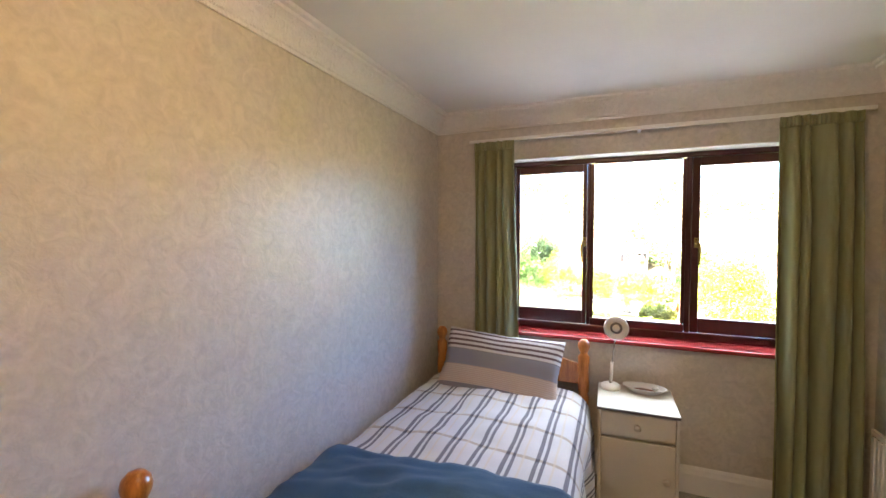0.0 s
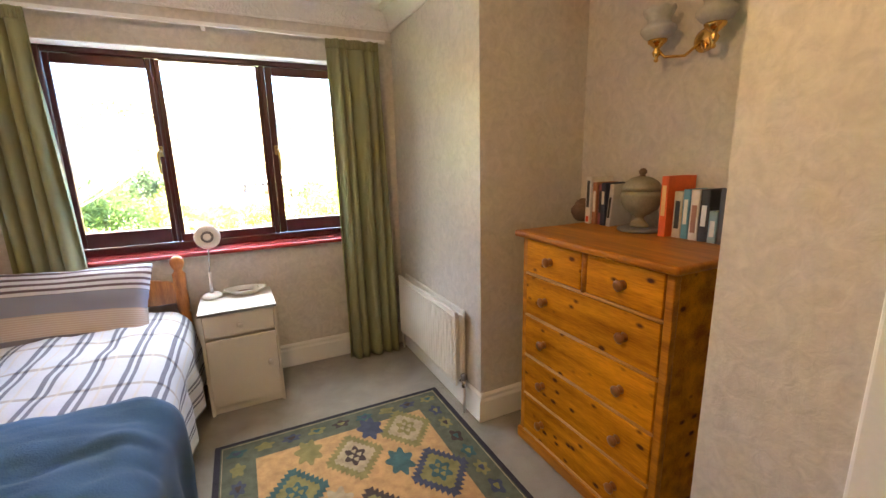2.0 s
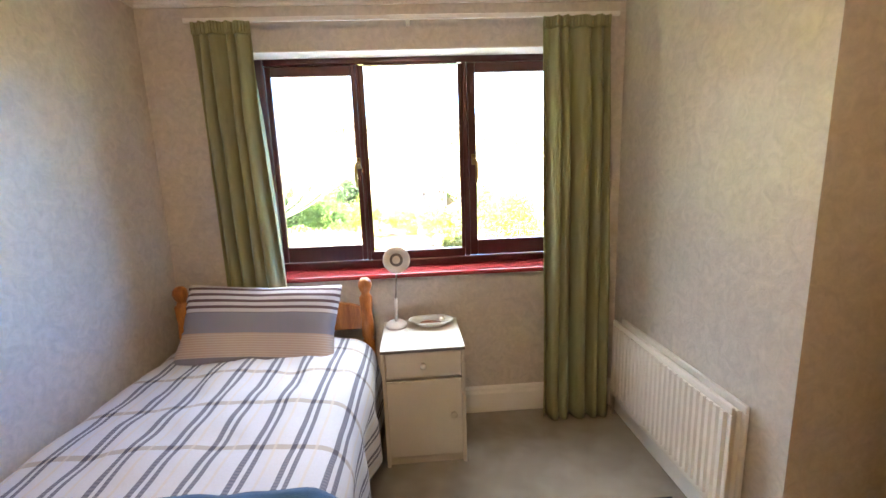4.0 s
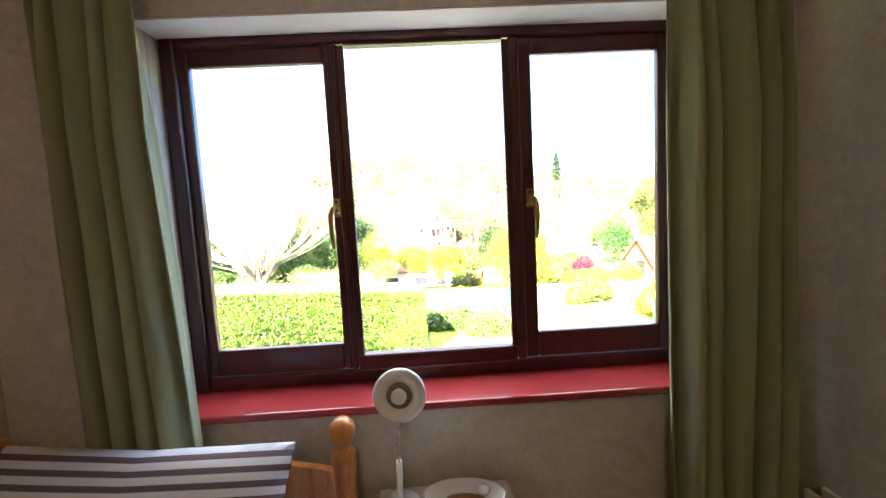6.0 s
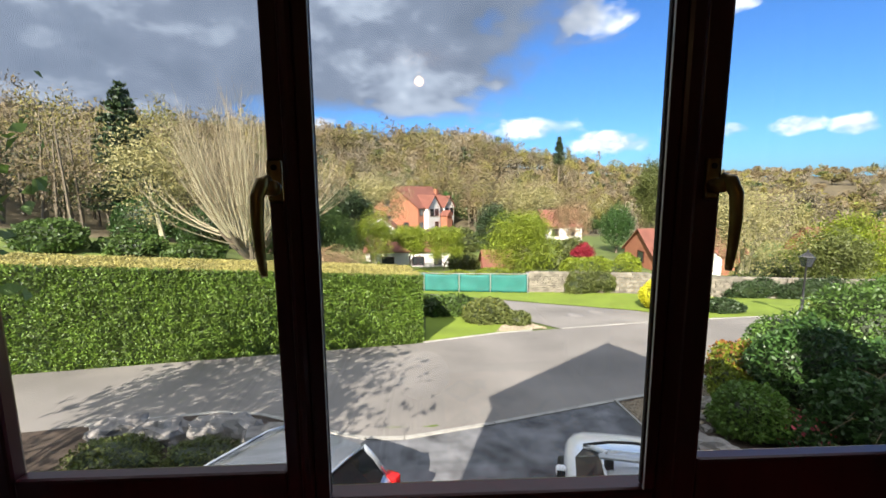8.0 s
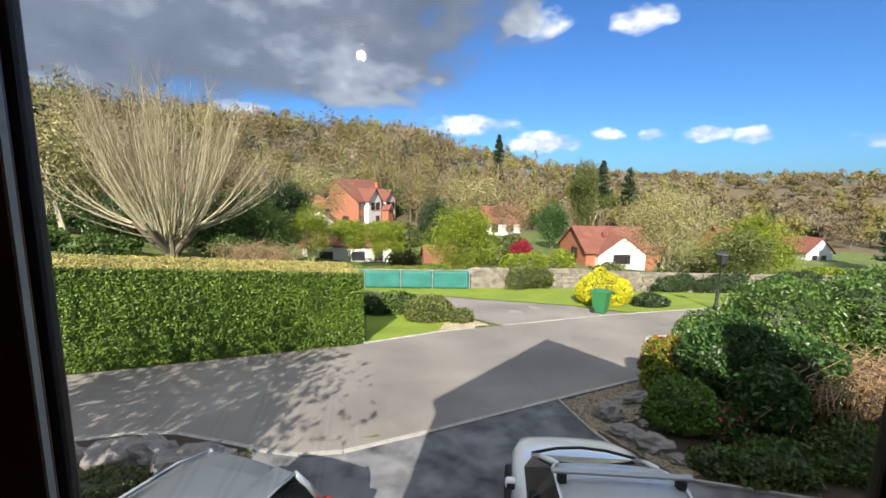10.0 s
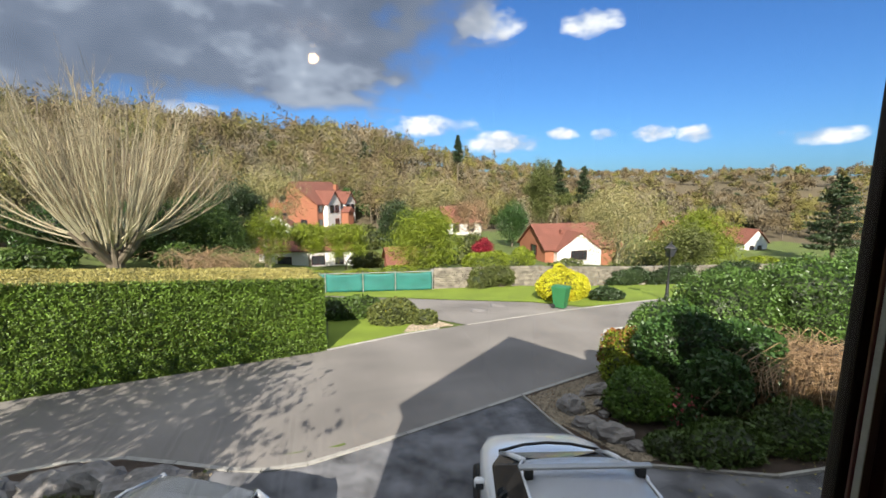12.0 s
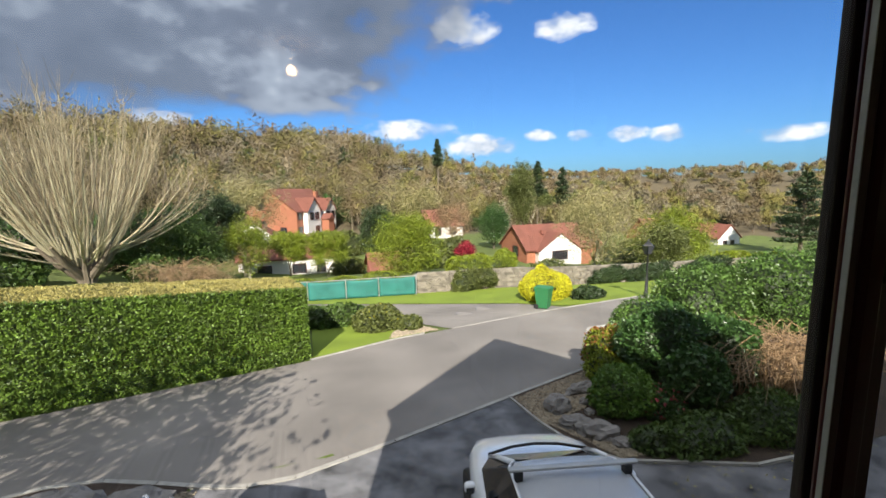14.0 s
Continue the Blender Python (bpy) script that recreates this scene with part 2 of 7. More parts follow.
# outer shell with the gable that throws its shadow on the road
bm = bmesh.new()
for r in ((-0.12, WX0, 0.124, 0.245, -2.9, 2.4), (WX1, 5.5, 0.124, 0.245, -2.9, 2.4), (WX0, WX1, 0.124, 0.245, -2.9, WZ0 - 0.022), (WX0, WX1, 0.124, 0.245, WZ1, 2.4)):
    box(bm, *r)
prism(bm, [(-0.12, 2.4), (5.5, 2.4), (GX, 4.88)], 1, 0.124, 0.245)
structure("outer_wall", bm, M["render"], "cream rendered gable wall of the house", "wall")
bm = bmesh.new()
prism(bm, [(-0.10, 2.46), (GX, 4.90), (GX, 5.06), (-0.18, 2.52)], 1, -9, 0.6)
prism(bm, [(5.5, 2.20), (GX, 4.90), (GX, 5.06), (5.62, 2.20)], 1, -9, 0.6)
structure("roof", bm, M["tile"], "brown tiled gable roof", "roof")

# baseboards
def skirting(name, x0, y0, x1, y1, nx, ny):
    bm = bmesh.new()
    prof = [(0, 0), (0.018, 0), (0.018, 0.12), (0.012, 0.135), (0.012, 0.15), (0.004, 0.165), (0, 0.165)]
    a = [bm.verts.new((x0 + nx * d, y0 + ny * d, z)) for d, z in prof]
    b = [bm.verts.new((x1 + nx * d, y1 + ny * d, z)) for d, z in prof]
    for i in range(len(prof)):
        j = (i + 1) % len(prof)
        bm.faces.new((a[i], a[j], b[j], b[i]))
    bm.faces.new(a)
    bm.faces.new(b[::-1])
    return structure(name, bm, M["white"], "moulded cream-white baseboard", "baseboard")


skirting("baseboard", 0.0, WALL_Y, 2.5, WALL_Y, 0, -1)
skirting("baseboard", 0.0, -4.6, 0.0, WALL_Y - 0.018, 1, 0)
skirting("baseboard", 2.5, -1.168, 2.5, WALL_Y - 0.018, -1, 0)
skirting("baseboard", 2.5, -1.15, 3.16, -1.15, 0, -1)
skirting("baseboard", 2.5, -2.62, 2.5, -2.31, -1, 0)


# coving
def coving(x0, y0, x1, y1, nx, ny, e0=0, e1=0):
    """Moulded coving along a wall; e0, e1: mitres (+1 inner, -1 outer corner)."""
    bm = bmesh.new()
    prof = [(0, -0.125), (0.010, -0.125), (0.012, -0.112), (0.020, -0.106), (0.030, -0.085), (0.045, -0.062), (0.062, -0.045), (0.085, -0.030), (0.092, -0.030), (0.094, -0.016), (0.11, -0.012), (0.115, 0.0), (0, 0)]
    L = Vector((x1 - x0, y1 - y0, 0)).normalized()
    a = [bm.verts.new(Vector((x0 + nx * d, y0 + ny * d, CEIL + z)) + L * d * e0) for d, z in prof]
    b = [bm.verts.new(Vector((x1 + nx * d, y1 + ny * d, CEIL + z)) - L * d * e1) for d, z in prof]
    for i in range(len(prof)):
        j = (i + 1) % len(prof)
        bm.faces.new((a[i], a[j], b[j], b[i]))
    bm.faces.new(a)
    bm.faces.new(b[::-1])
    return structure("coving", bm, M["coving"], "white plaster coving with leaf relief", "coving")


coving(0, WALL_Y, 2.5, WALL_Y, 0, -1, 1, 1)
coving(0, -4.6, 0, WALL_Y, 1, 0, 0, 1)
coving(2.5, WALL_Y, 2.5, -1.15, -1, 0, 1, -1)
coving(2.5, -1.15, 3.16, -1.15, 0, -1, -1, 1)
coving(3.16, -1.15, 3.16, -2.31, -1, 0, 1, 1)
coving(3.16, -2.31, 2.5, -2.31, 0, 1, 1, -1)
coving(2.5, -2.31, 2.5, -2.62, -1, 0, -1, 0)

structure("architrave", boxes((2.475, 2.62, -2.70, -2.62, 0.0, 2.08), bevel=0.008), M["white"], "white gloss door architrave", "trim")
# unseen blocks added right of the gable, sized to shade the planting bed
structure("house_wing", boxes((5.5, 6.5, -9.0, 0.2, -2.9, 3.7), (6.5, 17.0, -9.0, 0.198, -2.9, 1.4)), M["render"], "plain cream block added beside the house to shade the bed", "wall")
# ---- the window ----
FY0, FY1 = 0.178, 0.240     # inner and outer face of the frame
M["glass"] = glass_mat("window_glass", 0.05)
M["brass"] = mat("aged_brass", (0.36, 0.25, 0.10), 0.34, metal=1.0, var=0.2, scale=20)
win = tagged(new("window_1"), "three-light window in dark red stained wood", "window", kind="structure")


def bar(name, x0, x1, z0, z1, y0=FY0, y1=FY1, b=0.008, parent=win):
    return part(name, boxes((x0, x1, y0, y1, z0, z1), bevel=b), M["frame"], parent)


bar("window_frame", WX0, 0.55, WZ0, WZ1)
bar("window_frame", 2.18, WX1, WZ0, WZ1)
bar("window_frame", 0.55, 2.18, 2.047, WZ1)
bar("window_frame", 0.55, 2.18, WZ0, 0.945, 0.186)
bar("mullion", 1.045, 1.068, 0.945, 2.047, FY0, 0.203)
bar("mullion", 1.632, 1.665, 0.945, 2.047, FY0, 0.203)
# beads of the fixed middle light
# outer beads are near black, far darker than the red frame
M["outer_black"] = mat("near_black_bead", (0.016, 0.008, 0.008), 0.6, var=0.3, scale=8, bump=0.05, fine=80)
for xa, xb in ((1.068, 1.09), (1.612, 1.632)):
    bar("glazing_bead", xa, xb, 0.997, 2.040, 0.181, 0.1855, 0.002)
    part("outer_bead", boxes((xa, xb, 0.1905, 0.200, 0.998, 2.039), bevel=0.003), M["outer_black"], win, "near-black outer bead")
bar("glazing_bead", 1.068, 1.632, 0.9452, 0.997, 0.1815, 0.222, 0.006)
bar("glazing_bead", 1.09, 1.612, 2.040, 2.0468, 0.1815, 0.222, 0.003)
part("pane", boxes((1.075, 1.627, 0.186, 0.190, 0.96, 2.046)), M["glass"], win).visible_shadow = False


def casement(x0, x1, g0, g1, z0, z1):
    sash = bar("casement", x0, g0, z0, z1, 0.192, 0.222, 0.006)
    for r in ((g1, x1, z0, z1), (g0, g1, 1.992, z1), (g0, g1, z0, 1.04)):
        bar("casement", *r, y0=0.1922, y1=0.2218, b=0.006)
    part("pane", boxes((g0 - 0.01, g1 + 0.01, 0.212, 0.216, 1.03, 2.0)), M["glass"], win).visible_shadow = False
    return sash


casement(0.552, 1.044, 0.583, 1.017, 0.947, 2.046)
casement(1.666, 2.178, 1.711, 2.146, 0.947, 2.046)


def window_handle(x, k):
    """A cast casement fastener: backplate with a screw hole, boss, and a curved lever that hangs down."""
    bm = boxes((x - 0.011, x + 0.011, 0.186, 0.1918, 1.482, 1.545), bevel=0.005, seg=3)
    h = part("window_handle", bm, M["brass"], win, "aged brass casement handle")
    part("screw", tube(bmesh.new(), [(x, 0.1865, 1.533), (x, 0.1845, 1.533)], 0.0045, 12), M["knobdark"], h, "dark screw")
    part("boss", lathe([(0.011, 0), (0.012, 0.012), (0.010, 0.026), (0.001, 0.028)], 16, m=Matrix.Translation((x, 0.1855, 1.503)) @ Matrix.Rotation(radians(90), 4, "X")), M["brass"], h, "", True)
    bm = tube(bmesh.new(), [(x + 0.002 * k, 0.170, 1.516), (x + 0.008 * k, 0.160, 1.510), (x + 0.014 * k, 0.153, 1.490), (x + 0.015 * k, 0.151, 1.455), (x + 0.014 * k, 0.151, 1.415), (x + 0.012 * k, 0.152, 1.388), (x + 0.009 * k, 0.149, 1.378)], [0.007, 0.0105, 0.0095, 0.0085, 0.007, 0.006, 0.0045], 12)
    part("lever", bm, M["brass"], h, "", True)


M["knobdark"] = mat("blackened_screw", (0.03, 0.025, 0.02), 0.5, metal=0.8, var=0.2, scale=40, bump=0)
window_handle(1.030, -1)
window_handle(1.692, 1)
structure("window_reveal", boxes((WX0 + 0.001, WX1 - 0.001, WALL_Y + 0.002, 0.177, WZ1 - 0.006, WZ1 - 0.001)), M["ceil"], "white painted soffit of the window reveal", "reveal")
structure("window_sill", boxes((WX0 + 0.001, WX1 - 0.001, -0.012, 0.2, 0.875, 0.900), bevel=0.007, seg=3), M["sill"], "glossy red painted wooden window sill", "sill")

M["spacer"] = mat("grey_glazing_spacer", (0.42, 0.42, 0.40), 0.5, var=0.08, scale=60, bump=0.05, fine=200)
for xa, xb in ((1.0902, 1.0915), (1.6105, 1.6118)):
    part("spacer_bar", boxes((xa, xb, 0.1765, 0.1805, 0.999, 2.039)), M["spacer"], win, "pale grey glazing spacer")
# ---- bedroom things ----
M["bedpine"] = mat("orange_pine", (0.40, 0.13, 0.025), 0.28, var=0.25, scale=5, bump=0.01, fine=30, tint=(0.52, 0.20, 0.04), stretch=(6, 6, 0.8), coat=0.4)
M["knob"] = mat("dark_pine_knob", (0.24, 0.085, 0.02), 0.3, var=0.2, scale=30, bump=0.01, coat=0.4)
M["laminate"] = mat("white_laminate", (0.60, 0.575, 0.51), 0.45, var=0.05, scale=4, bump=0.01)
M["plastic"] = mat("white_plastic", (0.75, 0.75, 0.73), 0.35, var=0.03, scale=8, bump=0)
M["greyplastic"] = mat("grey_plastic", (0.16, 0.16, 0.17), 0.4, var=0.1, scale=8, bump=0)
M["chrome"] = mat("chrome", (0.65, 0.65, 0.66), 0.18, metal=1.0, var=0.05, bump=0)
M["gold"] = mat("polished_brass", (0.75, 0.46, 0.13), 0.18, metal=1.0, var=0.1, scale=20, bump=0)
M["radiator"] = mat("radiator_enamel", (0.72, 0.70, 0.64), 0.35, var=0.03, scale=5, bump=0)
M["blue"] = mat("blue_throw", (0.024, 0.078, 0.165), 0.85, var=0.18, scale=5, bump=0.10, fine=220, sheen=0.08)
M["curtain"] = mat("sage_curtain", (0.33, 0.335, 0.18), 0.85, var=0.15, scale=3, bump=0.08, fine=140, stretch=(8, 8, 0.4), trans=0.22, sheen=0.2)


def shader(name, build, rough=0.85, bump=0.1):
    """A material whose colour is worked out from a mesh's UV map by build(nodes, links, u, v)."""
    m = bpy.data.materials.new(name)
    m.use_nodes = True
    nt = m.node_tree
    b = nt.nodes["Principled BSDF"]
    b.inputs["Roughness"].default_value = rough
    uv, sep = nt.nodes.new("ShaderNodeUVMap"), nt.nodes.new("ShaderNodeSeparateXYZ")
    nt.links.new(uv.outputs[0], sep.inputs[0])

    def op(kind, a, b_=0.0, c=0.0):
        n = nt.nodes.new("ShaderNodeMath")
        n.operation = kind
        for i, v in enumerate((a, b_, c)):
            if isinstance(v, (int, float)):
                n.inputs[i].default_value = v
            else:
                nt.links.new(v, n.inputs[i])
        return n.outputs[0]

    def mix(f, a, c):
        n = nt.nodes.new("ShaderNodeMix")
        n.data_type = "RGBA"
        for i, v in ((0, f), (6, a), (7, c)):
            if isinstance(v, tuple):
                n.inputs[i].default_value = (*v, 1)
            elif isinstance(v, (int, float)):
                n.inputs[i].default_value = v
            else:
                nt.links.new(v, n.inputs[i])
        return n.outputs[2]

    col = build(op, mix, sep.outputs[0], sep.outputs[1])
    noi = nt.nodes.new("ShaderNodeTexNoise")
    noi.inputs["Scale"].default_value = 160
    co = nt.nodes.new("ShaderNodeTexCoord")
    nt.links.new(co.outputs["Object"], noi.inputs["Vector"])
    col = mix(op("MULTIPLY", noi.outputs["Fac"], 0.25), col, (0.25, 0.24, 0.23))
    nt.links.new(col, b.inputs["Base Color"])
    bp = nt.nodes.new("ShaderNodeBump")
    bp.inputs["Strength"].default_value, bp.inputs["Distance"].default_value = bump, 0.004
    nt.links.new(noi.outputs["Fac"], bp.inputs["Height"])
    nt.links.new(bp.outputs[0], b.inputs["Normal"])
    return m


def surface(name, f, nu, nv, material, parent, label="", thick=0.012):
    """A cloth over a grid: f(u, v) gives the place for u, v in 0..1; the UV map keeps u, v. Closed with an inner face."""
    bm = bmesh.new()
    uvl = bm.loops.layers.uv.new("UVMap")
    g = [[bm.verts.new(f(i / nu, j / nv)) for i in range(nu + 1)] for j in range(nv + 1)]
    for j in range(nv):
        for i in range(nu):
            fc = bm.faces.new((g[j][i], g[j][i + 1], g[j + 1][i + 1], g[j + 1][i]))
            for lp, (a, b) in zip(fc.loops, ((i, j), (i + 1, j), (i + 1, j + 1), (i, j + 1))):
                lp[uvl].uv = (a / nu, b / nv)
            fc.smooth = True
    bm.normal_update()
    back = [[bm.verts.new(v.co - v.normal * thick) for v in row] for row in g]
    for j in range(nv):
        for i in range(nu):
            fc = bm.faces.new((back[j][i], back[j + 1][i], back[j + 1][i + 1], back[j][i + 1]))
            for lp, (a, b) in zip(fc.loops, ((i, j), (i, j + 1), (i + 1, j + 1), (i + 1, j))):
                lp[uvl].uv = (a / nu, b / nv)
    rim = [(0, i) for i in range(nu + 1)] + [(j, nu) for j in range(1, nv + 1)] + [(nv, i) for i in range(nu - 1, -1, -1)] + [(j, 0) for j in range(nv - 1, 0, -1)]
    for (a, b), (c, d) in zip(rim, rim[1:] + rim[:1]):
        fc = bm.faces.new((g[c][d], g[a][b], back[a][b], back[c][d]))
        for lp, (q, p) in zip(fc.loops, ((c, d), (a, b), (a, b), (c, d))):
            lp[uvl].uv = (p / nu, q / nv)
    me = bpy.data.meshes.new(name)
    bm.to_mesh(me)
    bm.free()
    me.materials.append(material)
    for p in me.polygons:
        p.use_smooth = True
    ob = new(name, me)
    ob.parent = parent
    if label:
        ob["label"] = label
    return ob


def bed_post(bm, x, y, top):
    lathe([(0.030, 0.0), (0.034, 0.03), (0.034, top - 0.36), (0.026, top - 0.345), (0.034, top - 0.33), (0.036, top - 0.27), (0.030, top - 0.20), (0.034, top - 0.17), (0.036, top - 0.11), (0.024, top - 0.095), (0.022, top - 0.085), (0.034, top - 0.06), (0.038, top - 0.04), (0.034, top - 0.02), (0.020, top - 0.004), (0.004, top)], 20, bm, (x, y, 0))
    return bm


def fold(x, y, a=1.0):
    return a * (0.014 * noise.noise((x * 4.1, y * 3.3, 1.7)) + 0.008 * noise.noise((x * 11, y * 7, 4.2)))


def duvet_plaid(op, mix, u, v):
    s = op("FRACT", op("MULTIPLY", u, 12.2))
    line = lambda c, w: op("LESS_THAN", op("ABSOLUTE", op("SUBTRACT", s, c)), w)
    t = op("FRACT", op("MULTIPLY", v, 7.5))
    cross = lambda c, w: op("LESS_THAN", op("ABSOLUTE", op("SUBTRACT", t, c)), w)
    fine = op("LESS_THAN", op("FRACT", op("MULTIPLY", v, 150.0)), 0.5)
    col = mix(cross(0.5, 0.045), (0.60, 0.61, 0.66), (0.42, 0.38, 0.35))
    col = mix(op("MULTIPLY", line(0.72, 0.035), 0.6), col, (0.62, 0.55, 0.46))
    dk = op("ADD", line(0.18, 0.068), line(0.40, 0.055))
    col = mix(op("MULTIPLY", dk, op("MULTIPLY_ADD", fine, 0.15, 0.75)), col, (0.060, 0.062, 0.11))
    return mix(op("MULTIPLY", op("MULTIPLY", dk, cross(0.5, 0.05)), 0.8), col, (0.03, 0.03, 0.06))


def pillow_bands(op, mix, u, v):
    f1 = op("LESS_THAN", op("FRACT", op("MULTIPLY", v, 14.0)), 0.45)
    f2 = op("LESS_THAN", op("FRACT", op("MULTIPLY", v, 40.0)), 0.35)
    col = mix(op("MULTIPLY", f2, 0.5), (0.50, 0.40, 0.34), (0.66, 0.60, 0.55))
    col = mix(op("LESS_THAN", v, 0.20), col, (0.20, 0.20, 0.25))
    col = mix(op("GREATER_THAN", v, 0.45), col, (0.24, 0.25, 0.32))
    top = mix(f1, (0.66, 0.64, 0.66), (0.10, 0.055, 0.065))
    return mix(op("GREATER_THAN", v, 0.67), col, top)


M["plaid"] = shader("plaid_cotton", duvet_plaid)
M["bands"] = shader("banded_cotton", pillow_bands)


def build_bed():
    bed = thing("bed", "single pine bed with turned posts against the wall", "bed")
    for x, y, top, nm in ((0.085, -0.075, 0.905, "post"), (1.053, -0.075, 0.905, "post"), (0.065, -2.13, 0.94, "post"), (1.03, -2.13, 0.885, "post")):
        part(nm, bed_post(bmesh.new(), x, y, top), M["bedpine"], bed, smooth=True)
    for y in (-0.075, -2.13):
        bm = bmesh.new()
        n = 24
        top = [(0.085 + 0.968 * i / n, 0.735 + 0.075 * math.sin(math.pi * i / n) ** 0.8) for i in range(n + 1)]
        prism(bm, [(0.085, 0.62), (1.053, 0.62)] + top[::-1], 1, y - 0.013, y + 0.013)
        part("headboard" if y > -1 else "footboard", bm, M["bedpine"], bed)
        part("rail", boxes((0.085, 1.053, y - 0.015, y + 0.015, 0.30, 0.42), bevel=0.006), M["bedpine"], bed)
    for x in (0.075, 1.035):
        part("side_rail", boxes((x - 0.012, x + 0.012, -2.13, -0.075, 0.24, 0.36), bevel=0.005), M["bedpine"], bed)
    tagged(part("mattress", boxes((0.06, 1.04, -2.09, -0.10, 0.33, 0.50), bevel=0.05, seg=4), M["plastic"], smooth=True), "white mattress on a pine bed", "mattress")

    def drape(u, v, y0, y1, lift, drop):
        y = y0 + (y1 - y0) * v
        s = u * 1.55
        r = 0.11
        right = 1.10 + 0.012 * math.sin(y * 9) + lift
        topz = 0.575 + lift + 0.035 * math.sin(math.pi * min(1, max(0, s / 1.1))) + fold(s, y)
        flat = right - r - 0.02
        if s <= flat:
            x, z = 0.02 + s, topz - 0.10 * max(0, 1 - s / 0.10) ** 2
        elif s <= flat + r * 1.57:
            a = (s - flat) / r
            x, z = 0.02 + flat + r * math.sin(a), topz - r + r * math.cos(a)
        else:
            h = s - flat - r * 1.57
            x, z = 0.02 + flat + r + 0.02 * h + 0.022 * math.sin(y * 19 + 3 * noise.noise((y * 3, 0, 0))) * min(1, h * 6), topz - r - h * drop
        z += fold(s * 1.3 + 5, y * 1.2, 0.9)
        return (x, y, z)

    duv = surface("duvet", lambda u, v: drape(u, v, -0.16, -2.06, 0.0, 0.75), 70, 90, M["plaid"], None)
    tagged(duv, "white cotton duvet with dark blue and grey plaid lines", "duvet")

    def throw(u, v):
        x, y, z = drape(u, v, -1.31 - 0.02 * math.sin(u * 7), -2.085, 0.046, 0.95)
        return (x, y, z + 0.012 * noise.noise((x * 3, y * 9, 8)) + 0.014 * noise.noise((x * 2.5 + y * 3, y * 13 - x * 5, 2)) * (0.5 + u) + 0.007 * noise.noise((x * 9 + y * 5, y * 26 - x * 8, 5)))
    th = surface("throw_blanket", throw, 70, 50, M["blue"], None, thick=0.008)
    tagged(th, "plain blue throw blanket folded over the bed foot", "blanket")

    def pillow(u, v, side):
        a, b = 2 * u - 1, 2 * v - 1
        puff = max(0.0, (1 - abs(a) ** 3.2) * (1 - abs(b) ** 3.2)) ** 0.55
        w, h = 0.385 * (1 - 0.05 * (1 - abs(b))), 0.235 * (1 - 0.07 * (1 - abs(a)))
        return Vector((a * w, b * h, side * (0.075 * puff + 0.004) + 0.006 * noise.noise((a * 3, b * 3, side * 2))))
    bm = bmesh.new()
    uvl = bm.loops.layers.uv.new("UVMap")
    m = Matrix.Translation((0.555, -0.285, 0.712)) @ Matrix.Rotation(radians(58), 4, "X") @ Matrix.Rotation(radians(-3), 4, "Z")
    n = 28
    for side in (1, -1):
        g = [[bm.verts.new(m @ pillow(i / n, j / n, side)) for i in range(n + 1)] for j in range(n + 1)]
        for j in range(n):
            for i in range(n):
                fc = bm.faces.new((g[j][i], g[j][i + 1], g[j + 1][i + 1], g[j + 1][i]) if side > 0 else (g[j][i], g[j + 1][i], g[j + 1][i + 1], g[j][i + 1]))
                order = ((i, j), (i + 1, j), (i + 1, j + 1), (i, j + 1)) if side > 0 else ((i, j), (i, j + 1), (i + 1, j + 1), (i + 1, j))
                for lp, (p, q) in zip(fc.loops, order):
                    lp[uvl].uv = (p / n, q / n)
    bmesh.ops.remove_doubles(bm, verts=bm.verts[:], dist=0.0085)
    tagged(part("pillow", bm, M["bands"], smooth=True), "pillow in grey, beige and brown stripes against the headboard", "pillow")


build_bed()


def knob(bm, r=0.014, l=0.028, seg=14):
    return lathe([(r * 0.9, 0), (r * 0.6, l * 0.3), (r * 0.55, l * 0.45), (r, l * 0.65), (r * 1.05, l * 0.8), (r * 0.7, l * 0.97), (0.001, l)], seg, bm)


def bedside_cabinet():
    c = thing("bedside_cabinet", "white laminate bedside cabinet with drawer and door", "cabinet", (1.347, -0.20, 0), 1.0)
    w, d, h = 0.20, 0.20, 0.623
    for nm, b_ in (("side_panel", (-w, -w + 0.016, -d, d, 0, h - 0.016)), ("side_panel", (w - 0.016, w, -d, d, 0, h - 0.016)), ("back_panel", (-w + 0.016, w - 0.016, d - 0.01, d, 0.03, h - 0.016)), ("plinth", (-w + 0.016, w - 0.016, -d + 0.02, -d + 0.034, 0, 0.045)), ("base_panel", (-w + 0.016, w - 0.016, -d + 0.02, d - 0.01, 0.046, 0.06)), ("shelf", (-w + 0.016, w - 0.016, -d + 0.022, d - 0.01, 0.456, 0.47))):
        part(nm, boxes(b_), M["laminate"], c)
    part("top", boxes((-w - 0.003, w + 0.003, -d - 0.008, d, h - 0.016, h), bevel=0.002), M["laminate"], c, "white cabinet top with a dark edge strip")
    part("edge_strip", boxes((-w - 0.0025, w + 0.0025, -d - 0.011, -d - 0.0085, h - 0.015, h - 0.002)), M["greyplastic"], c, "dark edge strip")
    dr = part("drawer", boxes((-w + 0.018, w - 0.018, -d + 0.002, -d + 0.018, 0.475, h - 0.022), bevel=0.002), M["laminate"], c)
    do = part("door", boxes((-w + 0.018, w - 0.018, -d + 0.002, -d + 0.018, 0.05, 0.455), bevel=0.002), M["laminate"], c)
    for p, x, z in ((dr, 0.0, 0.535), (do, w - 0.06, 0.27)):
        k = part("knob", knob(bmesh.new(), 0.016, 0.024), M["laminate"], p, smooth=True)
        k.matrix_basis = pose(x, -d + 0.003, z, 90)


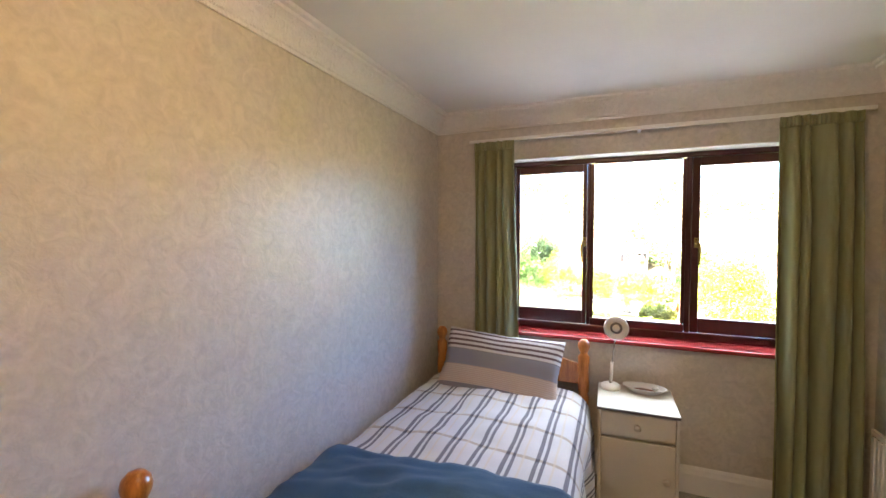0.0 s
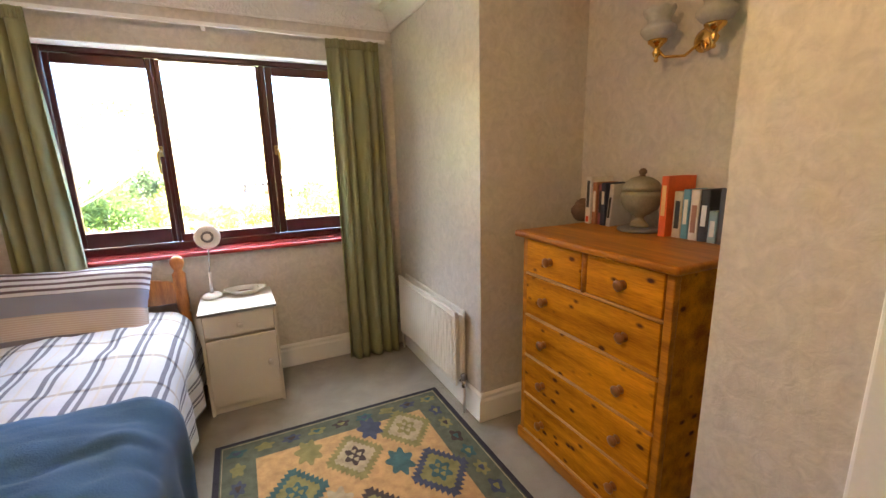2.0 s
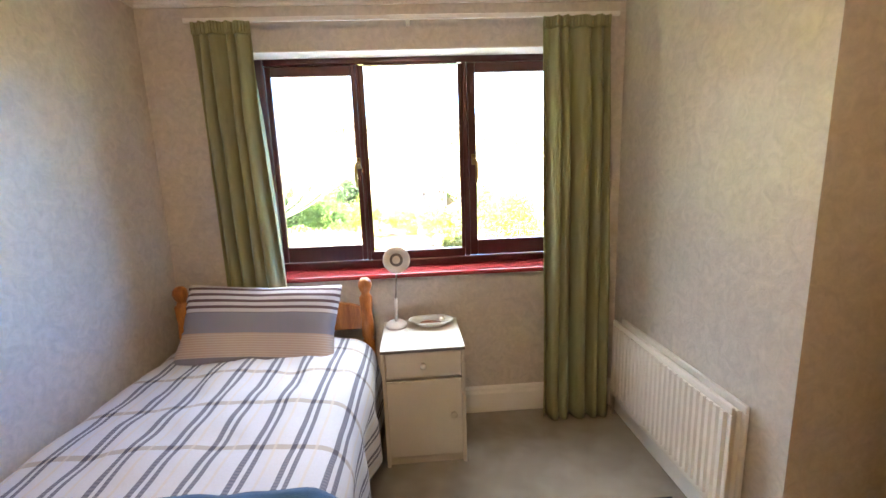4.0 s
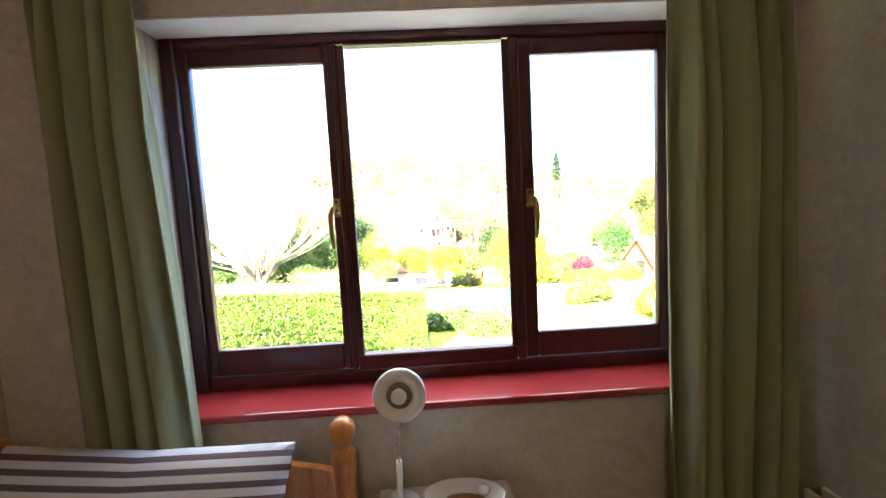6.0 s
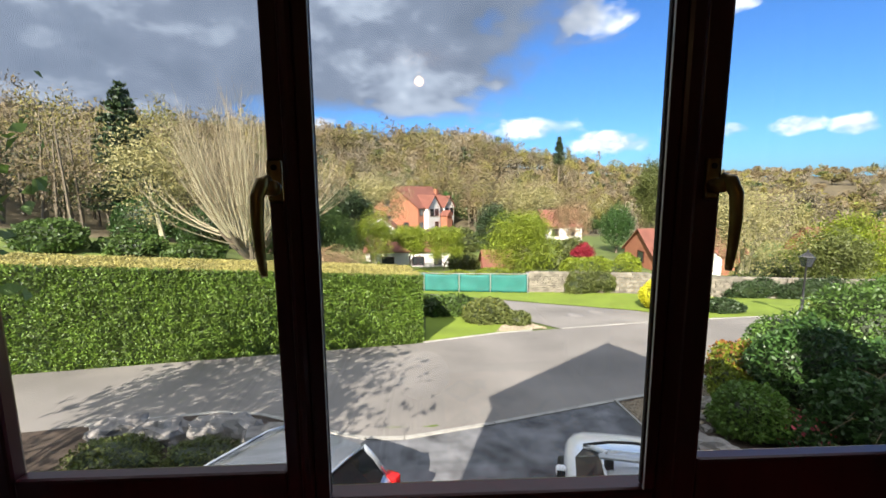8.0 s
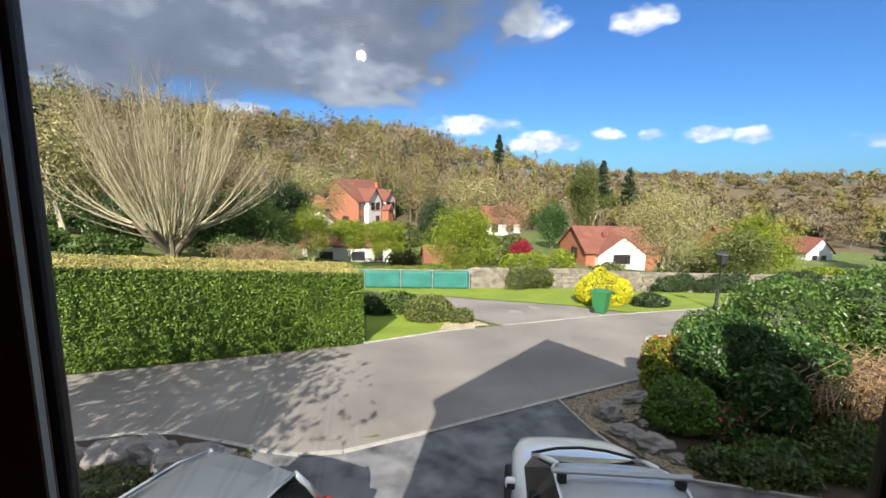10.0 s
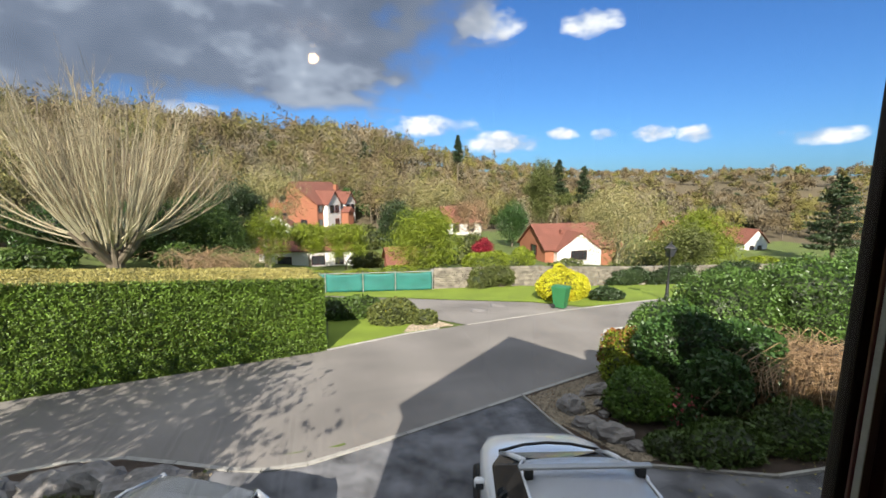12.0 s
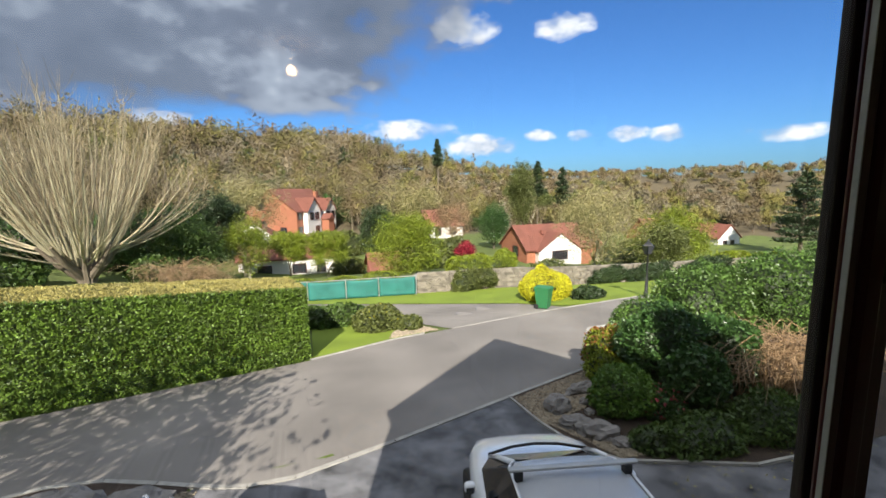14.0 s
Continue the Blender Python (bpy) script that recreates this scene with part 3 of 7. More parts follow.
bedside_cabinet()


def desk_lamp():
    la = thing("desk_lamp", "white ring-head desk lamp standing on the bedside cabinet", "lamp", (1.213, -0.095, 0.6245))
    part("base", lathe([(0.056, 0), (0.058, 0.008), (0.056, 0.018), (0.045, 0.028), (0.012, 0.032)], 28), M["plastic"], la, smooth=True)
    bm = tube(bmesh.new(), [(0, 0, 0.03), (0.006, -0.04, 0.17)], 0.009, 12)
    part("stem", bm, M["plastic"], la, smooth=True)
    part("rod", tube(bmesh.new(), [(0.006, -0.04, 0.17), (0.024, -0.10, 0.36)], 0.0045, 10), M["chrome"], la, "thin chrome rod", True)
    head = part("head", lathe([(0.030, -0.008), (0.060, -0.012), (0.068, -0.004), (0.069, 0.006), (0.064, 0.014), (0.040, 0.016), (0.036, 0.008), (0.030, 0.006)], 36), M["plastic"], la, "white ring head", True)
    head.matrix_basis = pose(0.026, -0.112, 0.395, 82, 0, -4)
    disc = part("fan_disc", lathe([(0.034, -0.002), (0.034, 0.007), (0.026, 0.009), (0.014, 0.016), (0.004, 0.017)], 28), M["greyplastic"], head, "dark grey centre", True)
    part("hub", lathe([(0.020, 0.010), (0.020, 0.019), (0.016, 0.021), (0.002, 0.021)], 24), M["plastic"], head, "white hub", True)


desk_lamp()


def oval_dish():
    d = thing("oval_dish", "white oval china dish with a brown keepsake", "dish", (1.40, -0.10, 0.6235), -6)
    bm = lathe([(0.05, 0), (0.062, 0.004), (0.085, 0.018), (0.098, 0.024), (0.100, 0.027), (0.094, 0.026), (0.080, 0.020), (0.060, 0.008), (0.001, 0.007)], 36)
    bmesh.ops.scale(bm, vec=(1.22, 0.72, 1.4), verts=bm.verts[:])
    part("plate", bm, M["plastic"], d, smooth=True)
    bm = lathe([(0.018, 0.004), (0.022, 0.014), (0.012, 0.026), (0.001, 0.028)], 16, at=(0.055, 0.035, 0.012))
    part("figurine", bm, M["plastic"], d, smooth=True)
    bm = lathe([(0.06, 0.010), (0.058, 0.017), (0.03, 0.021), (0.001, 0.021)], 24)
    bmesh.ops.scale(bm, vec=(1, 0.5, 1), verts=bm.verts[:])
    part("mat", bm, M["knob"], d, "brown inlay", True)


oval_dish()


def radiator():
    r = thing("radiator", "cream enamelled double panel radiator on the pier", "radiator", (0, 0, 0))
    y0, y1, z0, z1 = -1.005, -0.105, 0.155, 0.600
    for k, (xa, xb) in enumerate(((2.425, 2.435), (2.478, 2.488))):
        bm = bmesh.new()
        n = 24
        out = []
        for i in range(n * 4 + 1):
            f = i / (n * 4)
            ph = i % 4
            out.append((xa - (0.012 if ph else 0.0), y0 + 0.02 + (y1 - y0 - 0.04) * f))
        prism(bm, out + [(xb, y1 - 0.02), (xb, y0 + 0.02)], 2, z0 + 0.03, z1 - 0.03)
        for r_ in ((xa - 0.005, xb, y0, y1, z1 - 0.03, z1), (xa - 0.005, xb, y0, y1, z0, z0 + 0.03), (xa - 0.004, xb, y0, y0 + 0.02, z0 + 0.03, z1 - 0.03), (xa - 0.004, xb, y1 - 0.02, y1, z0 + 0.03, z1 - 0.03)):
            box(bm, *r_, bevel=0.004)
        part("panel", bm, M["radiator"], r)
    part("fins", boxes(*[(2.4365, 2.477, y0 + 0.03 + 0.026 * i, y0 + 0.033 + 0.026 * i, z0 + 0.03, z1 - 0.03) for i in range(32)]), M["radiator"], r)
    for y in (y0 + 0.15, y1 - 0.15):
        part("bracket", boxes((2.489, 2.50, y - 0.02, y + 0.02, 0.2, 0.55)), M["radiator"], r)
    bm = tube(bmesh.new(), [(2.455, -1.04, 0.0), (2.455, -1.04, 0.17)], 0.0075, 10)
    part("pipe", bm, M["radiator"], r, smooth=True)
    part("pipe", tube(bmesh.new(), [(2.455, -0.075, 0.0), (2.455, -0.075, 0.17), (2.455, -0.105, 0.175)], 0.0075, 10), M["radiator"], r, smooth=True)
    v = part("valve", tube(bmesh.new(), [(2.455, -1.04, 0.16), (2.455, -1.04, 0.205)], 0.014, 14), M["chrome"], r, "chrome radiator valve", True)
    part("valve_body", tube(bmesh.new(), [(2.455, -1.04, 0.185), (2.455, -1.004, 0.185)], 0.011, 12), M["chrome"], r, "", True)
    part("valve_cap", lathe([(0.016, 0.205), (0.019, 0.21), (0.019, 0.235), (0.013, 0.24), (0.001, 0.241)], 14, at=(2.455, -1.04, 0)), M["greyplastic"], v, "dark valve cap", True)


radiator()


def knotty(name):
    """Varnished pine with long grain and dark knots."""
    m = mat(name, (0.36, 0.110, 0.002), 0.45, var=0.32, scale=2.2, bump=0.015, fine=26, tint=(0.52, 0.205, 0.008), stretch=(8, 0.8, 8), coat=0.0, objvar=0.10, spec=0.12)
    nt = m.node_tree
    n, l = nt.nodes.new, nt.links.new
    b = nt.nodes["Principled BSDF"]
    old = b.inputs["Base Color"].links[0].from_socket
    co, mp, vo = n("ShaderNodeTexCoord"), n("ShaderNodeMapping"), n("ShaderNodeTexVoronoi")
    mp.inputs["Scale"].default_value = (11, 9.5, 17.0)
    info = n("ShaderNodeObjectInfo")
    l(co.outputs["Object"], mp.inputs["Vector"])
    cmb = n("ShaderNodeCombineXYZ")
    mul = n("ShaderNodeMath")
    mul.operation = "MULTIPLY"
    mul.inputs[1].default_value = 40
    l(info.outputs["Random"], mul.inputs[0])
    for i in range(3):
        l(mul.outputs[0], cmb.inputs[i])
    l(cmb.outputs[0], mp.inputs["Location"])
    l(mp.outputs[0], vo.inputs["Vector"])
    vo.inputs["Scale"].default_value = 1.0
    r = n("ShaderNodeValToRGB")
    r.color_ramp.elements[0].position, r.color_ramp.elements[0].color = 0.10, (1, 1, 1, 1)
    r.color_ramp.elements[1].position, r.color_ramp.elements[1].color = 0.21, (0, 0, 0, 1)
    l(vo.outputs["Distance"], r.inputs[0])
    mx = n("ShaderNodeMix")
    mx.data_type = "RGBA"
    l(r.outputs[0], mx.inputs[0])
    l(old, mx.inputs[6])
    mx.inputs[7].default_value = (0.07, 0.018, 0.006, 1)
    l(mx.outputs[2], b.inputs["Base Color"])
    return m


M["knotty"] = knotty("knotty_pine")
M["bead"] = mat("pale_pine_bead", (0.55, 0.27, 0.07), 0.3, var=0.15, scale=10, bump=0.01, coat=0.3)


def chest():
    c = thing("chest_of_drawers", "varnished knotty pine chest of six drawers in the recess", "chest of drawers")
    x0, x1, y0, y1 = 2.615, 3.10, -2.125, -1.355
    for nm, b_ in (("side_panel", (x0 + 0.012, x1, y0 + 0.002, y0 + 0.03, 0.06, 1.06)), ("side_panel", (x0 + 0.012, x1, y1 - 0.03, y1 - 0.002, 0.06, 1.06)), ("back_panel", (x1 - 0.02, x1 - 0.001, y0 + 0.03, y1 - 0.03, 0.06, 1.06)), ("inner_frame", (x0 + 0.034, x1 - 0.021, y0 + 0.031, y1 - 0.031, 0.06, 1.06))):
        part(nm, boxes(b_), M["knotty" if nm == "side_panel" else "knob"], c)
    for y in (y0, y1 - 0.03):
        part("stile", boxes((x0, x0 + 0.03, y, y + 0.03, 0.06, 1.06), bevel=0.004), M["pine"], c)
    bm = boxes((x0 - 0.035, x1 + 0.01, y0 - 0.03, y1 + 0.03, 1.062, 1.092), bevel=0.012, seg=4)
    part("top", bm, M["pine"], c)
    bm = boxes((x0 - 0.012, x1, y0 - 0.012, y1 + 0.012, 0.0, 0.06), bevel=0.008)
    part("plinth", bm, M["pine"], c)
    rows_ = [(0.900, 1.055)] + [(0.900 - 0.207 * (i + 1), 0.900 - 0.207 * i - 0.016) for i in range(4)]
    ym = -1.745

    def drawer(ya, yb, za, zb, ks):
        d = part("drawer", boxes((x0 - 0.004, x0 + 0.03, ya, yb, za, zb), bevel=0.005, seg=3), M["knotty"], c)
        for y in ks:
            k = part("knob", knob(bmesh.new(), 0.020, 0.036, 16), M["knob"], d, "turned wooden knob", True)
            k.matrix_basis = pose(x0 - 0.003, y, (za + zb) / 2, 0, -90, 0)

    for i, (za, zb) in enumerate(rows_):
        if i == 0:
            drawer(ym + 0.016, y1 - 0.033, za, zb, [(ym + y1) / 2])
            drawer(y0 + 0.033, ym - 0.016, za, zb, [(ym + y0) / 2])
            part("divider", tube(bmesh.new(), [(x0 + 0.004, ym, za - 0.004), (x0 + 0.004, ym, zb + 0.006)], 0.012, 12), M["pine"], c, smooth=True)
        else:
            drawer(y0 + 0.033, y1 - 0.033, za, zb, [y0 + 0.17, y1 - 0.17])
        part("bead", tube(bmesh.new(), [(x0 + 0.001, y0 + 0.03, za - 0.008), (x0 + 0.001, y1 - 0.03, za - 0.008)], 0.0062, 8), M["bead"], c, "pale rounded bead", True)


chest()

# books and pots on the chest
CT = 1.0925


def book(label, y, w, h, d, colour, lean=0.0, bands=(), x=3.145):
    b = thing("book", label, "book", (x, y, CT), 0, "books on the chest")
    mt = mat("book_cover", colour, 0.5, var=0.12, scale=14, bump=0.01)
    cover = part("cover", boxes((-d, 0, -w / 2, -w / 2 + 0.003, 0, h), (-d, 0, w / 2 - 0.003, w / 2, 0, h), (-d - 0.003, -d, -w / 2, w / 2, 0, h), bevel=0.001, seg=1), mt, b)
    part("pages", boxes((-d + 0.002, -0.004, -w / 2 + 0.0032, w / 2 - 0.0032, 0.003, h - 0.004)), M["paperblock"], b, "cream page block")
    for za, zb, col in bands:
        part("title_bar", boxes((-d - 0.0045, -d - 0.0032, -w * 0.28, w * 0.28, h * za, h * zb)), mat("book_title", col, 0.5, var=0.05), cover)
    b.matrix_world = pose(x, y, CT, lean, 0, 0)
    return b


M["paperblock"] = mat("book_pages", (0.62, 0.56, 0.44), 0.9, var=0.1, scale=80)
WHT, BLK, RED = (0.7, 0.68, 0.63), (0.03, 0.03, 0.035), (0.55, 0.06, 0.02)
for args in (("tall white paperback with a red foot", -1.372, 0.030, 0.232, 0.15, WHT, 0, ((0.35, 0.92, BLK), (0.04, 0.16, RED))),
             ("worn brown paperback book", -1.404, 0.026, 0.205, 0.14, (0.36, 0.16, 0.08), 0, ((0.3, 0.8, WHT),)),
             ("worn dark pink paperback book", -1.431, 0.022, 0.195, 0.13, (0.28, 0.08, 0.09), 0, ((0.3, 0.85, BLK),)),
             ("plain navy hardback book", -1.458, 0.026, 0.205, 0.14, (0.03, 0.04, 0.08), 0, ((0.5, 0.8, WHT),)),
             ("leaning black book with a white spine", -1.492, 0.022, 0.20, 0.14, (0.55, 0.55, 0.53), 5, ((0.2, 0.7, BLK),)),
             ("tall orange-red hardback book", -1.800, 0.030, 0.245, 0.17, (0.75, 0.12, 0.02), 0, ((0.35, 0.85, (0.8, 0.5, 0.2)),)),
             ("worn cream paperback book", -1.842, 0.034, 0.185, 0.14, (0.52, 0.45, 0.34), 0, ((0.2, 0.8, BLK),)),
             ("light blue paperback book with title", -1.876, 0.026, 0.195, 0.14, (0.12, 0.30, 0.40), 0, ((0.3, 0.8, WHT),)),
             ("white paperback with brown lettering", -1.911, 0.034, 0.195, 0.14, (0.60, 0.55, 0.48), 0, ((0.15, 0.7, (0.3, 0.15, 0.1)),)),
             ("black paperback with white title", -1.949, 0.034, 0.198, 0.14, BLK, 0, ((0.3, 0.7, WHT),)),
             ("short pale blue book", -1.985, 0.030, 0.12, 0.14, (0.25, 0.38, 0.42), 0, ((0.2, 0.7, WHT),)),
             ("dark grey hardback book", -2.020, 0.032, 0.205, 0.14, (0.08, 0.08, 0.09), 0, ())):
    book(*args)
M["clay"] = mat("weathered_clay", (0.16, 0.10, 0.065), 0.8, var=0.3, scale=20, bump=0.15)
M["stone"] = mat("grey_green_stoneware", (0.27, 0.25, 0.17), 0.55, var=0.2, scale=16, bump=0.06)


def pot():
    p = thing("clay_pot", "small broken brown clay pot beside the books", "pot", (3.04, -1.285, CT))
    bm = lathe([(0.026, 0), (0.040, 0.014), (0.055, 0.045), (0.055, 0.065), (0.040, 0.085), (0.034, 0.092), (0.038, 0.112), (0.034, 0.112), (0.030, 0.092), (0.045, 0.065), (0.03, 0.02), (0.001, 0.014)], 26)
    for v in bm.verts:
        if v.co.z > 0.08:
            a = math.atan2(v.co.y, v.co.x)
            v.co.z = 0.08 + (v.co.z - 0.08) * (0.45 + 0.65 * max(0, math.sin(a * 1.5 + 0.6)))
    part("bowl", bm, M["clay"], p, smooth=True)


pot()


def urn():
    u = thing("lidded_urn", "round grey-green stoneware urn with lid on a black stand", "urn", (3.02, -1.655, CT))
    u.scale = (0.82, 0.82, 0.87)
    part("stand", lathe([(0.105, 0), (0.112, 0.006), (0.108, 0.016), (0.09, 0.022), (0.001, 0.022)], 32), M["greyplastic"], u, "black stand", True)
    part("body", lathe([(0.046, 0.0225), (0.050, 0.03), (0.040, 0.042), (0.022, 0.060), (0.022, 0.072), (0.05, 0.088), (0.082, 0.112), (0.100, 0.145), (0.105, 0.18), (0.100, 0.205), (0.001, 0.206)], 36), M["stone"], u, smooth=True)
    lid = part("lid", lathe([(0.101, 0.2065), (0.097, 0.225), (0.080, 0.25), (0.052, 0.268), (0.022, 0.276), (0.001, 0.277)], 36), M["stone"], u, smooth=True)
    part("finial", lathe([(0.018, 0.274), (0.012, 0.284), (0.020, 0.292), (0.020, 0.304), (0.010, 0.314), (0.001, 0.316)], 18), M["clay"], lid, "brown finial", True)


urn()


def wall_light():
    w = thing("wall_light", "brass two-arm wall light with frosted glass shades", "wall light", (3.158, -1.785, 1.86))
    pl = part("backplate", lathe([(0.045, 0), (0.045, 0.006), (0.032, 0.014), (0.012, 0.022)], 24), M["gold"], w, smooth=True)
    pl.matrix_basis = pose(0, 0, 0, 0, -90, 0)
    for y in (0.135, -0.10):
        bm = tube(bmesh.new(), [(-0.015, 0, 0), (-0.05, y * 0.35, -0.05), (-0.09, y * 0.8, -0.045), (-0.105, y, -0.01)], 0.006, 8)
        part("arm", bm, M["gold"], w, smooth=True)
        cup = part("cup", lathe([(0.004, -0.062), (0.010, -0.055), (0.006, -0.045), (0.014, -0.035), (0.018, -0.022), (0.010, -0.010), (0.024, 0.004), (0.036, 0.014), (0.038, 0.024), (0.030, 0.024), (0.001, 0.02)], 20, at=(-0.105, y, 0)), M["gold"], w, smooth=True)
        bm = lathe([(0.030, 0.022), (0.052, 0.036), (0.068, 0.056), (0.066, 0.070), (0.046, 0.086), (0.042, 0.100), (0.054, 0.122), (0.062, 0.140), (0.058, 0.141), (0.050, 0.122), (0.038, 0.100), (0.042, 0.084), (0.060, 0.068), (0.060, 0.058), (0.046, 0.040), (0.028, 0.026)], 32, at=(-0.105, y, 0))
        for v in bm.verts:
            if v.co.z > 0.115:
                v.co.z += 0.006 * math.sin(8 * math.atan2(v.co.y - y, v.co.x + 0.105))
        part("shade", bm, M["frosted"], w, "frosted white tulip glass shade", True)


M["frosted"] = mat("frosted_glass", (0.62, 0.60, 0.55), 0.25, var=0.12, scale=18, bump=0.02, trans=0.35)
wall_light()


def ceiling_light():
    c = thing("ceiling_light", "small ceiling light with a warm lit bulb", "ceiling light", (1.21, -2.29, CEIL))
    part("rose", lathe([(0.05, -0.02), (0.05, 0.0)], 24), M["plastic"], c)
    part("flex", tube(bmesh.new(), [(0, 0, -0.02), (0, 0, -0.06)], 0.006, 8), M["plastic"], c)
    part("holder", lathe([(0.018, -0.085), (0.02, -0.06), (0.008, -0.055)], 16), M["plastic"], c)


ceiling_light()


def curtain(name, x0, x1, z0, label, flare=0.0, side=1):
    c = thing(name, label, "curtain")

    def f(u, v):
        z = 2.165 + (z0 - 2.165) * v
        w0, w1 = x0 - flare * v * (side < 0), x1 + flare * v * (side > 0)
        wob = u + 0.015 * noise.noise((u * 6, v * 1.6, x0))
        x = w0 + (w1 - w0) * wob
        amp = 0.012 + 0.030 * min(1, v * 5) + 0.010 * v
        ph = 2 * math.pi * 4.6 * u + 2.8 * noise.noise((u * 3.5, v * 0.9, 7 + x0))
        y = -0.075 + amp * math.sin(ph) + 0.012 * noise.noise((u * 5, v * 3, 3))
        x += 0.012 * math.cos(ph * 1.0) * min(1, v * 5)
        return (x, y, z)
    surface("cloth", f, 110, 40, M["curtain"], c, thick=0.004)

    def head(u, v):
        x, y, z = f(u, 0)
        return (x, y - 0.008 + 0.006 * math.sin(u * 140), 2.185 - 0.055 * v)
    surface("heading", head, 150, 5, M["curtain"], c, thick=0.004)
    return c


curtain("curtain", 0.325, 0.60, 0.02, "sage green pleated curtain drawn aside, behind the bed", 0.08, 1)
curtain("curtain", 2.02, 2.36, 0.015, "full-length sage green pleated curtain drawn aside", 0.03, 1)
tr = thing("curtain_track", "slim white curtain track above the window", "curtain rail")
part("rail", boxes((0.28, 2.42, -0.062, -0.045, 2.19, 2.212), bevel=0.004), M["white"], tr)
for x in (0.45, 1.35, 2.25):
    part("bracket", boxes((x - 0.01, x + 0.01, -0.045, WALL_Y, 2.19, 2.215)), M["white"], tr)


# ---- rug ----
def serrated(cx, cy, a, b, teeth, depth):
    """A diamond with stepped teeth along its four sides."""
    pts = []
    corners = [(cx + a, cy), (cx, cy + b), (cx - a, cy), (cx, cy - b)]
    for (xa, ya), (xb, yb) in zip(corners, corners[1:] + corners[:1]):
        nx, ny = (xa + xb) / 2 - cx, (ya + yb) / 2 - cy
        l = math.hypot(nx, ny)
        for i in range(teeth):
            for f, o in ((i / teeth, 0), ((i + 0.5) / teeth, depth)):
                pts.append((xa + (xb - xa) * f + nx / l * o, ya + (yb - ya) * f + ny / l * o))
    return pts


def leafy(cx, cy, a, b, lobes):
    """A lobed leaf outline."""
    n = 48
    return [(cx + a * (1 + 0.22 * math.sin(lobes * 2 * math.pi * i / n)) * math.cos(2 * math.pi * i / n), cy + b * (1 + 0.22 * math.sin(lobes * 2 * math.pi * i / n)) * math.sin(2 * math.pi * i / n)) for i in range(n)]


def wool(name, c):
    return mat("wool_" + name, c, 0.95, var=0.25, scale=22, bump=0.15, fine=300)


